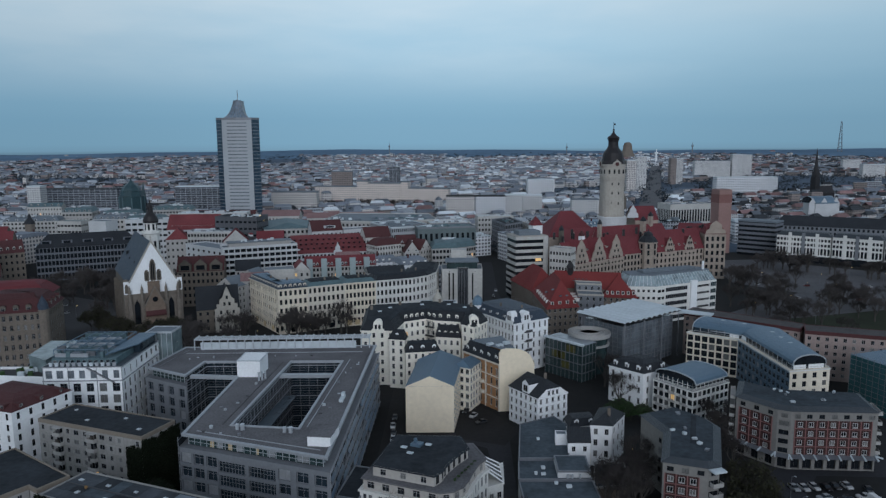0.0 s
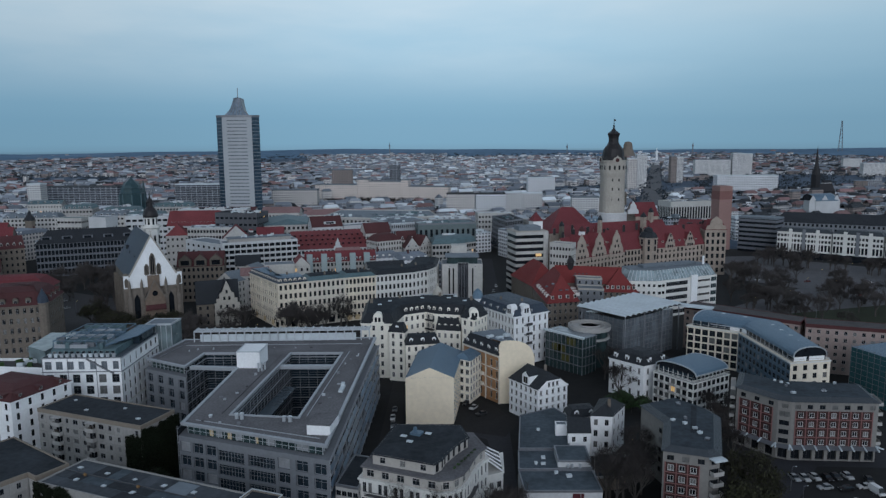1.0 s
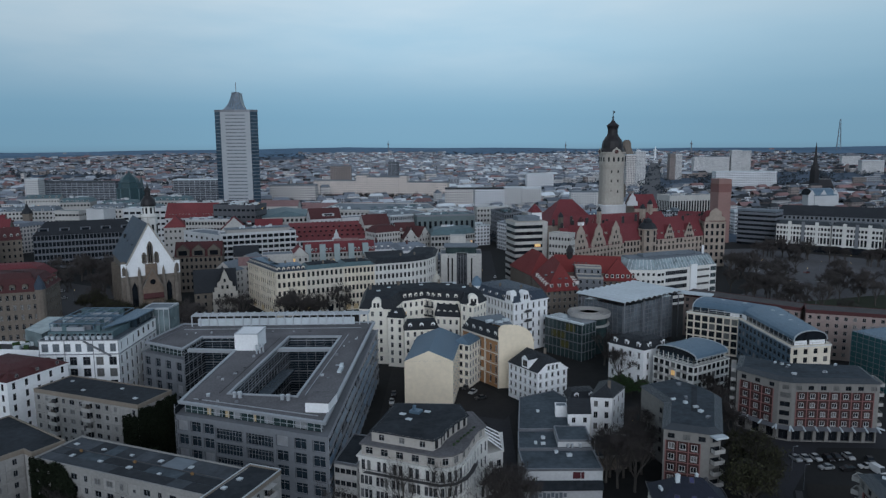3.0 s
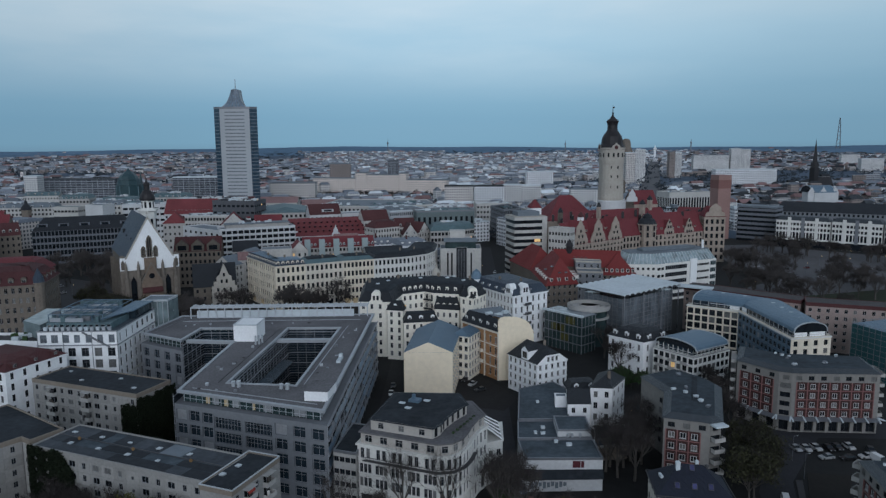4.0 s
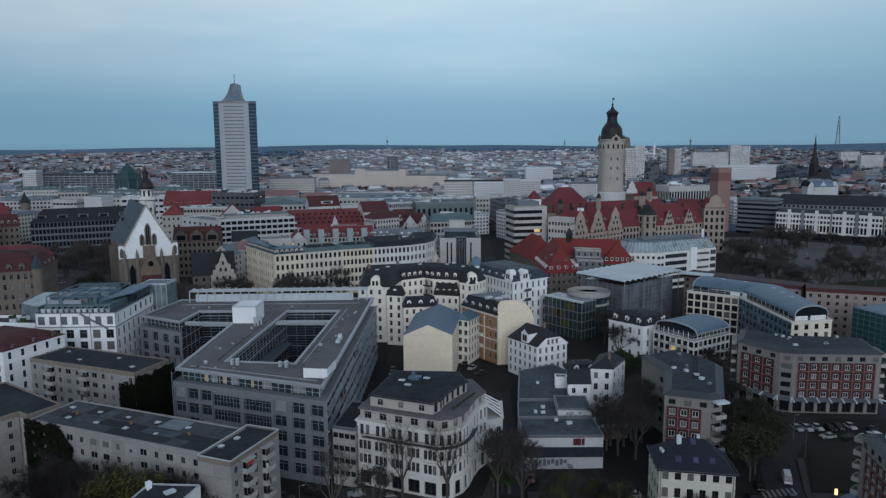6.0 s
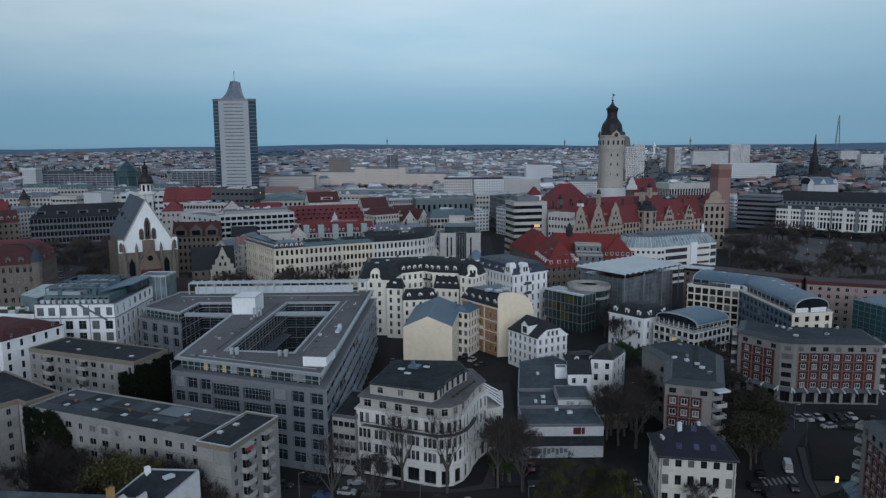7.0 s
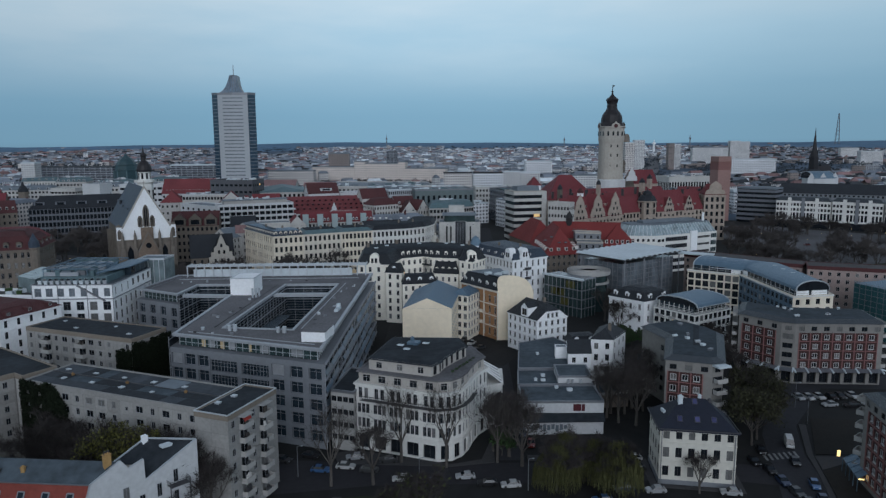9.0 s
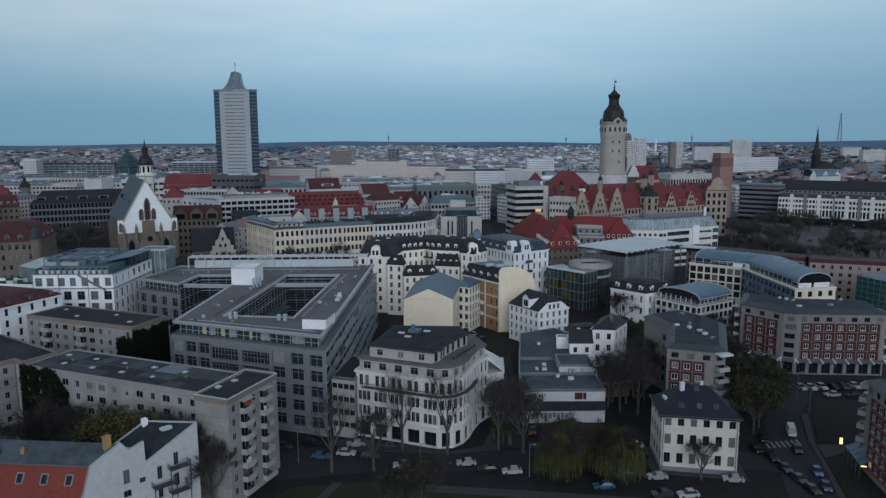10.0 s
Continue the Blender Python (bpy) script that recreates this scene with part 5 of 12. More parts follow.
# ---- curved white corner house ----
def corner_house():
    front = [(-20.8, 165.4), (-1.2, 157.3), (2.2, 158.0), (4.6, 160.4), (6.2, 164.0), (7.4, 168.4), (9.0, 172.6), (11.2, 176.0)]
    poly = front + [(8.0, 186.0), (-14.5, 186.5)]
    b = thing("house", "white corner house with curved front and grey penthouse storeys", "house", *centre(poly), 0)
    s = Shape()
    low, high = [(5.7, 2.3), (9.2, 2.3)], [(12.9, 2.6)]
    grnd = [(.4, 3.4)]
    for k in range(5):
        u, v = lerp(poly[0], poly[1], k / 5), lerp(poly[0], poly[1], (k + 1) / 5)
        facade(s, b, u, v, 0, 4.9, grnd, 1, 3.1, .6, style="office", frame_mat=FRAMED, lit=0)
        facade(s, b, u, v, 4.9, 12.6, low, 3, .92, .22, margin=1.0, style="cross", frame_mat=FRAMEG, lit=0)
        facade(s, b, u, v, 12.6, 16.3, high, 2, .98, .22, margin=1.35, style="cross", frame_mat=FRAMEG, lit=0)
    for i in range(1, 7):
        facade(s, b, poly[i], poly[i + 1], 0, 4.9, grnd, 1, 1.9, .4, style="office", frame_mat=FRAMED, lit=0)
        facade(s, b, poly[i], poly[i + 1], 4.9, 12.6, low, 2, .92, .22, style="cross", frame_mat=FRAMEG, lit=0)
        facade(s, b, poly[i], poly[i + 1], 12.6, 16.3, high, 2, .92, .22, style="cross", frame_mat=FRAMEG, lit=0)
    for i in (7, 8, 9):
        p, q = poly[i], poly[(i + 1) % 10]
        s.face([(*p, 0), (*q, 0), (*q, 16.3), (*p, 16.3)])
    s.face([(*p, 16.3) for p in poly])
    s.link("wall", OFFWHITE, b)
    for za, zb, ou in ((4.75, 5.05, .2), (16.0, 16.45, .35), (8.6, 8.75, .08)):
        c = Shape()
        band(c, poly, za, zb, ou)
        c.link("cornice", OFFWHITE, b)
    # balcony strip under the top white storey
    f = front
    bl = Shape()
    o1, o0 = offset(poly, 1.0), offset(poly, .02)
    for i in range(0, 5):
        a, d = (o1[i], o1[i + 1]), (o0[i], o0[i + 1])
        if i == 0:
            a, d = (lerp(o1[0], o1[1], .12), o1[1]), (lerp(o0[0], o0[1], .12), o0[1])
        bl.face([(*d[0], 12.7), (*a[0], 12.7), (*a[1], 12.7), (*d[1], 12.7)])
        bl.face([(*a[0], 12.5), (*a[1], 12.5), (*a[1], 12.7), (*a[0], 12.7)])
        n = max(3, round(math.dist(*a) / .5))
        for k in range(n + 1):
            q = lerp(*a, k / n)
            bl.beam((*q, 12.7), (*q, 13.65), .03)
        bl.beam((*a[0], 13.65), (*a[1], 13.65), .05)
        bl.beam((*a[0], 13.15), (*a[1], 13.15), .03)
    bl.link("balcony", FRAMED, b, "dark railing balcony along the front")
    # grey set-back storey and penthouse
    up = offset(poly, -.7)
    s2 = Shape()
    r2 = [(16.8, 1.7)]
    facade(s2, b, up[0], up[1], 16.3, 19.2, r2, 5, 1.9, .15, style="cross", frame_mat=FRAMEW, lit=.0)
    for i in range(1, 7):
        facade(s2, b, up[i], up[i + 1], 16.3, 19.2, r2, 1, 1.5, .15, style="cross", frame_mat=FRAMEW, lit=0)
    for i in (7, 8, 9):
        p, q = up[i], up[(i + 1) % 10]
        s2.face([(*p, 16.3), (*q, 16.3), (*q, 19.2), (*p, 19.2)])
    s2.link("upper_wall", BEIGEGREY, b, "warm grey rendered upper storey")
    t = Shape()
    t.face([(*p, 19.2) for p in up])
    band(t, up, 19.0, 19.35, .45, .1)
    t.link("terrace", GRAVEL, b)
    pen = [(-17.6, 167.0), (-2.6, 160.9), (-.8, 163.2), (.4, 167.0), (3.0, 172.0), (6.0, 176.5), (4.0, 184.5), (-12.8, 185.5)]
    s3 = Shape()
    r3 = [(19.7, 1.5)]
    facade(s3, b, pen[0], pen[1], 19.2, 21.9, r3, 3, 1.5, .12, style="cross", frame_mat=FRAMEW, lit=0)
    for i in range(1, 5):
        facade(s3, b, pen[i], pen[i + 1], 19.2, 21.9, [(19.35, 2.1)], 2 if i > 1 else 1, 1.2, .12, frame_mat=FRAMED, lit=0.0)
    for i in (5, 6, 7):
        p, q = pen[i], pen[(i + 1) % 8]
        s3.face([(*p, 19.2), (*q, 19.2), (*q, 21.9), (*p, 21.9)])
    s3.link("penthouse_wall", BEIGEGREY, b, "warm grey rendered penthouse")
    rf = Shape()
    po = offset(pen, .5)
    slope_ring(rf, po, 21.75, offset(pen, -1.5), 22.25)
    rf.face([(*p, 22.25) for p in offset(pen, -1.5)])
    rf.face([(*p, 21.75) for p in reversed(po)])
    rf.link("roof", BITUMEN, b)
    for x, y in ((-10.5, 176.5), (-4.2, 178.0), (-8.8, 173.0)):
        skylight(b, x, y, 22.2, 1.5, 1.0, .2, -.4, PALEROOF)
    v = Shape()
    v.box(-7.2, 177.8, 22.2, 22.9, 2.8, 2.4, -.4)
    v.lathe(-7.6, 178.2, [(22.9, .5), (23.9, .5), (24.1, .2)], 8)
    v.link("roof_vent", TIN, b)
    for k in range(7):
        q = lerp((1.2, 164.5), (6.4, 174.6), k / 6)
        bush(b, q[0] + 1.3, q[1] - 0.6, 19.35, .5)
    # lower wing with a slanted glass attic
    w = [(11.2, 176.2), (15.4, 178.4), (16.0, 190.0), (8.2, 186.2)]
    s4 = Shape()
    facade(s4, b, w[0], w[1], 0, 11.4, [(1.2 + 3.1 * i, 1.8) for i in range(3)], 2, 1.3, .2, style="casement", lit=0)
    facade(s4, b, w[1], w[2], 0, 11.4, [(1.2 + 3.1 * i, 1.8) for i in range(3)], 4, 1.2, .2, style="casement", lit=0)
    s4.face([(*w[2], 0), (*w[3], 0), (*w[3], 11.4), (*w[2], 11.4)])
    s4.face([(*p, 11.4) for p in w])
    band(s4, w, 11.2, 11.6, .25)
    s4.link("side_wing", OFFWHITE, b)
    s5 = Shape()
    s5.face([(15.2, 178.6, 11.6), (15.0, 189.8, 11.6), (9.6, 186.4, 15.6), (10.8, 177.0, 15.6)])
    s5.link("slanted_glazing", PANE, b)
    s6 = Shape()
    for k in range(5):
        a, d = Vector((15.2, 178.6, 11.7)).lerp(Vector((15.0, 189.8, 11.7)), k / 4), Vector((10.8, 177.0, 15.7)).lerp(Vector((9.6, 186.4, 15.7)), k / 4)
        s6.beam(a, d, .16)
    s6.link("slanted_bar", WHITE, b)


def bush(parent, x, y, z, r, m=None, n=40):
    s = Shape()
    for _ in range(n):
        v = Vector((rnd.gauss(0, 1), rnd.gauss(0, 1), abs(rnd.gauss(0, 1)))).normalized() * r * rnd.uniform(.4, 1)
        leaf(s, Vector((x, y, z + r * .2)) + v, r * .35)
    s.link("shrub", m or EVERGREEN, parent)


def leaf(s, c, r):
    a = Vector((rnd.uniform(-1, 1), rnd.uniform(-1, 1), rnd.uniform(-1, 1))).normalized()
    e = a.orthogonal().normalized()
    g = a.cross(e)
    s.face([c + e * r, c + g * r * .6, c - e * r, c - g * r * .6], 0, [(0, 0), (1, 0), (1, 1), (0, 1)])


corner_house()


def ivy(label, p, q, z0, z1, seed, dense=110.0, holes=(), end=2.0):
    """Ivy over a wall from p to q: many small leaves in an uneven mat."""
    r = random.Random(seed)
    p, q = Vector(p), Vector(q)
    d = (q - p).normalized()
    n = Vector((d.y, -d.x))
    L = (q - p).length
    s = Shape()
    for _ in range(int(L * (z1 - z0) * dense)):
        u, v = r.random(), r.random()
        if v > 1.0 - .12 * abs(noise.noise((u * 4, seed, 0))) - .06 * r.random():
            continue
        if u > end + .3 * noise.noise((v * 3.5, seed, 4)) + .05 * r.random() - .1 * v * v:
            continue
        if any(abs(u * L - hu) < hw and h0 < z0 + (z1 - z0) * v < h1 for hu, hw, h0, h1 in holes):
            continue
        c = p + d * (u * L) + n * r.uniform(.1, .85)
        rnd.seed(seed + _)
        leaf(s, Vector((c.x, c.y, z0 + (z1 - z0) * v)), r.uniform(.16, .34))
    ob = s.link("ivy", IVYGREEN)
    return tagged(ob, label, "ivy", "", "stuff")


ivy("dark ivy over the corner of the flats", (-92.2, 152.6), (-78.8, 147.1), 0, 22.6, 3, 150.0, [(u, .75, z + .1, z + 1.3) for u in (2.3, 5.7) for z in (18.95, 16.15, 13.35)], .86)
ivy("dark ivy over the blank end wall of the flats", (-81.9, 184.3), (-76.8, 197.4), 0, 21.2, 4, 130.0)
ivy("dark ivy climbing round the front corner of the flats", (-86.4, 186.2), (-81.6, 184.3), 0, 19.6, 5, 120.0)
rnd.seed(77)


# ---- houses round the courts ----
def barrel(parent, pts, h, m, name="roof", ends=None, over=0.4, seg=10):
    """An arched roof along a spine. pts: (left eave, right eave, eave height) in order."""
    s = Shape()
    rings = []
    for a, c, z in pts:
        ring = []
        for i in range(seg + 1):
            t = math.pi * i / seg
            q = lerp(a, c, .5 - .5 * math.cos(t))
            ring.append((*q, z + h * math.sin(t) ** .8))
        rings.append(ring)
    for r0, r1 in zip(rings, rings[1:]):
        for i in range(seg):
            s.face([r0[i], r0[i + 1], r1[i + 1], r1[i]])
    s.link(name, m, parent)
    for r in (rings[0], rings[-1]):
        e = Shape()
        e.face(r)
        e.link("roof_end", ends or PANE, parent)
    t = Shape()
    for r in (rings[0], rings[-1]):
        for a, c in zip(r, r[1:]):
            t.beam(a, c, .18)
    for k in (0, seg):
        for r0, r1 in zip(rings, rings[1:]):
            t.beam(r0[k], r1[k], .15)
    t.link("roof_edge", METAL, parent)


yellow = house("pale yellow house with blank gable wall and zinc roof", [(-13.5, 239.3), (3.2, 239.3), (7.2, 271.0), (-10.2, 271.0)], 16.8, 5, YELLOW, r_ridge(TIN, 3.6, 0, .1, 1), pitch=3.4, blind=(0,), all_round=True, style="ledge", lit=.01)
wing = house("cream rear wing with tall windows below a zinc roof", [(3.4, 262.5), (9.5, 258.8), (14.0, 268.0), (7.6, 271.4)], 17.0, 5, CREAM, r_ridge(TIN, 2.0, 1.5), pitch=2.6, style="ledge", lit=.01)


def ochre_house():
    poly = [(7.6, 276.5), (20.4, 258.8), (33.6, 259.8), (24.0, 284.0)]
    b = thing("house", "ornate ochre brick town house with pale firewall", "house", *centre(poly), 0)
    s = Shape()
    rows = [(1.4 + 4.1 * i, 2.5) for i in range(4)]
    facade(s, b, poly[0], poly[1], 0, 18.6, rows, 7, 1.15, .3, style="ledge", frame_mat=FRAMEW, lit=.01)
    for i in (2, 3):
        p, q = poly[i], poly[(i + 1) % 4]
        s.face([(*p, 0), (*q, 0), (*q, 18.6), (*p, 18.6)])
    s.link("wall", OCHRE, b)
    t = Shape()
    d = (Vector(poly[1]) - Vector(poly[0])).normalized()
    for z in (4.9, 9.0, 13.1, 18.2):
        a, c = poly[0], poly[1]
        t.beam((a[0] - .0 + d.y * .2, a[1] - d.x * .2, z), (c[0] + d.y * .2, c[1] - d.x * .2, z), .28 if z > 18 else .16)
    for k in (0, .36, .64, 1.0):
        c = lerp(poly[0], poly[1], k)
        t.box(c[0] + d.y * .1, c[1] - d.x * .1, 0, 18.2, .4, .4, math.atan2(d.y, d.x))
    c = lerp(poly[0], poly[1], .5)
    for z in (5.0, 9.1):
        t.box(c[0] + d.y * .6, c[1] - d.x * .6, z, z + 1.0, 4.4, 1.2, math.atan2(d.y, d.x))
    t.link("stone_trim", ROWGREY, b, "pale stone pilasters and bands")
    f = Shape()
    p0, p1 = poly[1], poly[2]
    prof = [(0, 0), (1, 0), (1, 17.2), (.98, 18.8), (.93, 20.4), (.86, 21.8), (.76, 22.9), (.62, 23.7), (.45, 24.2), (.2, 24.3), (0.06, 23.9), (0, 22.5)]
    f.face([(*lerp(p0, p1, u), z) for u, z in prof])
    up = [(*lerp(p0, p1, u), z) for u, z in prof]
    bk = [(x - .2, y + .5, z) for x, y, z in up]
    for k in range(len(up)):
        j = (k + 1) % len(up)
        f.face([up[j], up[k], bk[k], bk[j]])
    f.link("firewall", YELLOW, b, "pale yellow blank firewall with rounded top")
    m = Shape()
    a = offset(poly, .3)
    c2 = offset(poly, -1.6)
    m.face([(*a[0], 18.6), (*a[1], 18.6), (*c2[1], 23.0), (*c2[0], 23.0)])
    m.face([(*a[3], 18.6), (*a[0], 18.6), (*c2[0], 23.0), (*c2[3], 23.0)])
    m.link("mansard", SLATE, b)
    tp = Shape()
    top = [(*c2[0], 23.0), (*c2[1], 23.6), (*lerp(p0, p1, .75), 22.8), (*lerp(poly[2], poly[3], .5), 19.5), (*c2[3], 23.0)]
    tp.face(top)
    tp.link("roof", GREYROOF, b)
    dormers(b, poly[0], poly[1], 18.9, 5, back=.3, wall=OFFWHITE, roof=SLATE, style="round", h=1.9, depth=2.0)
    for x, y in ((17.5, 268), (21, 266), (24, 270)):
        skylight(b, x, y, 23.0, 2.6, 1.6, .9, .6, PALEROOF)


ochre_house()


def white_house():
    poly = [(23.5, 250.9), (32.2, 238.0), (43.3, 244.0), (35.2, 257.4)]
    b = house("white town house with dark slate half-hipped roof", poly, 12.8, 4, WHITE, None, pitch=2.5, win=(.95, 1.6), style="ledge", lit=.0, courses=(3.8, 6.8), cornice=.25, all_round=True)
    r = Shape()
    e = offset(poly, .4)
    m0, m1 = lerp(e[0], e[1], .5), lerp(e[2], e[3], .5)
    a, c = lerp(m0, m1, .06), lerp(m0, m1, .94)
    e0 = lerp(e[1], e[2], .5)
    e1 = lerp(e[3], e[0], .5)
    ra, rc = lerp(e1, e0, .12), lerp(e1, e0, .80)
    z = 12.7
    gz = 15.4
    g0, g1 = lerp(e[1], e[2], .27), lerp(e[1], e[2], .73)
    r.face([(*e[0], z), (*e[1], z), (*g0, gz), (*rc, 17.6), (*ra, 17.6)])
    r.face([(*e[2], z), (*e[3], z), (*ra, 17.6), (*rc, 17.6), (*g1, gz)])
    r.face([(*g0, gz), (*g1, gz), (*rc, 17.6)])
    r.face([(*e[3], z), (*e[0], z), (*ra, 17.6)])
    r.link("roof", SLATE, b)
    w = Shape()
    p, q = poly[1], poly[2]
    w.face([(*p, 12.8), (*q, 12.8), (*lerp(p, q, .74), gz - .1), (*lerp(p, q, .26), gz - .1)])
    w.link("gable", WHITE, b)
    d = (Vector(q) - Vector(p)).normalized()
    for u in (.36, .5, .64):
        c = lerp(p, q, u)
        put_window(b, c[0] + d.y * .05, c[1] - d.x * .05, 13.1, math.atan2(d.y, d.x), .9, 1.5, "ledge", None, None, 0)
    dormers(b, lerp(poly[0], poly[1], .38), lerp(poly[0], poly[1], .78), 12.9, 1, back=-.1, wall=WHITE, roof=SLATE, h=3.2, w=3.6, depth=5)
    chimney(b, 36, 248, 16.5, 1.8)


white_house()


# ---- low sheds and small houses ----
house("long low shed with dark blue-grey felt roof", [(21.6, 199.6), (36.4, 199.4), (40.4, 224.0), (36.7, 232.2), (24.6, 225.4)], 8.5, 1, GREYRENDER, r_flat(BLUEFELT, .2, STEEL), name="shed", first=4.0, win=(.9, .9), pitch=6)
lowb = house("low workshop with dark felt roof", [(20.3, 187.2), (40.6, 187.2), (41.0, 199.2), (21.5, 199.4)], 8.0, 1, GREYRENDER, r_flat(BLUEFELT, .2, STEEL), name="workshop", first=4.2, win=(.8, .8), pitch=6, blind=(0,))
lowf = house("low white workshop with painted wall and felt roof", [(20.6, 175.2), (40.9, 175.2), (40.8, 187.0), (20.3, 187.0)], 7.6, 1, GABLEWHITE, r_flat(BLUEFELT, .25, STEEL), name="workshop", first=3.6, win=(.6, .5), pitch=30, lit=0, blind=(0,))
s = Shape()
s.prism([(20.7, 172.5), (40.4, 172.9), (40.8, 175.1), (20.7, 175.1)], 0, 3.5)
s.link("lean_to", GABLEWHITE, lowf, "low white lean-to with sprayed wall")
s = Shape()
s.face([(20.2, 171.9, 3.55), (40.6, 172.3, 3.55), (41.0, 175.15, 4.7), (20.4, 175.15, 4.7)])
s.face([(20.2, 171.9, 3.35), (40.6, 172.3, 3.35), (40.6, 172.3, 3.55), (20.2, 171.9, 3.55)])
s.link("canopy", BITUMEN, lowf, "sloping felt canopy along the workshop front")
s = Shape()
for x, w in ((33.6, .9), (34.6, 1.1), (35.7, .8)):
    s.box(x, 175.12, 5.2, 7.0, w, .06)
s.link("painted_patch", GRAFFITI, lowf, "dark red sprayed patch")
for i in range(9):
    s = Shape()
    s.box(22.4 + i * 1.05, 172.46 + i * .02, .9 + .3 * (i % 3), 2.5 + .2 * (i % 2), .8, .06, .02)
    s.link("painted_patch", GREYROOF, lowf, "faded grey sprayed marks")
for x, y, w, d, z in ((28, 194, 1.0, 1.0, 8.0), (25.5, 190.5, .7, .9, 8.0), (27.5, 190.0, 1.2, .5, 8.0), (30.4, 185.4, .9, .8, 7.6), (33.6, 183.4, 1.4, 1.0, 7.6), (29, 213, .8, .8, 8.5)):
    skylight(lowb, x, y, z, w, d, .6, .1, PALEROOF)
an = house("small white raised workshop block with flat felt roof", [(31.3, 188.2), (40.4, 188.2), (40.8, 198.0), (31.7, 198.4)], 9.9, 1, GABLEWHITE, r_flat(BLUEFELT, .15, STEEL), name="annex", first=8.5, win=(.5, .6), pitch=30, lit=0, blind=(0,), foot=7.7)
for x in (34.0, 35.2, 37.4):
    s = Shape()
    s.lathe(x, 187.6, [(8.0, .35), (9.2, .35), (9.25, .1)], 8)
    s.link("duct", METAL, an)
house("white rooftop box on the long shed", [(33.8, 208.8), (37.2, 208.8), (37.4, 211.6), (34.0, 211.8)], 11.9, 1, WHITE, r_flat(GREYROOF, .1, WHITE), name="plant_box", category="roof plant", first=9, win=(.5, .5), pitch=30, lit=0, blind=(0,), foot=8.3)
hB = house("small white house with dark slate roof and yellow side", [(36.6, 203.0), (43.3, 203.0), (44.6, 214.2), (38.2, 215.8)], 11.8, 1, WHITE, r_ridge(SLATE, 2.6, 0, .2, 0), win=(1.1, 1.5), rows=[(9.0, 1.6)], cols={0: 2, 3: 1, 1: 2}, lit=0)
# Yellow strip on the front half of the right side wall.
s = Shape()
s.face([(43.36, 203.0, 4), (44.0, 208.4, 4), (44.0, 208.4, 11.6), (43.36, 203.0, 11.6)])
s.link("painted_side", YELLOW, hB, "yellow side wall")
house("narrow white house with dark hipped slate roof", [(45.2, 213.0), (51.7, 212.0), (58.0, 222.0), (51.0, 227.0)], 13.5, 3, WHITE, r_ridge(SLATE, 2.6, 3.4, .3, 1, 1), pitch=3.4, win=(1.2, 1.8), cols={0: 2}, rows=[(3.0, 2.0), (6.6, 2.0), (10.2, 1.9)], lit=.0)
house("low white back house with dark slate roof and dormers", [(40.4, 222.0), (50.0, 223.6), (49.0, 230.6), (39.8, 229.0)], 9.0, 2, OFFWHITE, r_mansard(SLATE, 2.2, 1.2, .4, 2.0, dorm={0: 2}), pitch=3, lit=0)
house("flat-roofed grey garage with concrete walls", [(41.7, 190.0), (51.4, 191.6), (54.4, 206.0), (45.0, 205.0)], 4.0, 1, BROWNSTONE, r_flat(BITUMEN, .3, CONCRETE), name="garage", first=1, pitch=8, win=(.8, .6), lit=0)


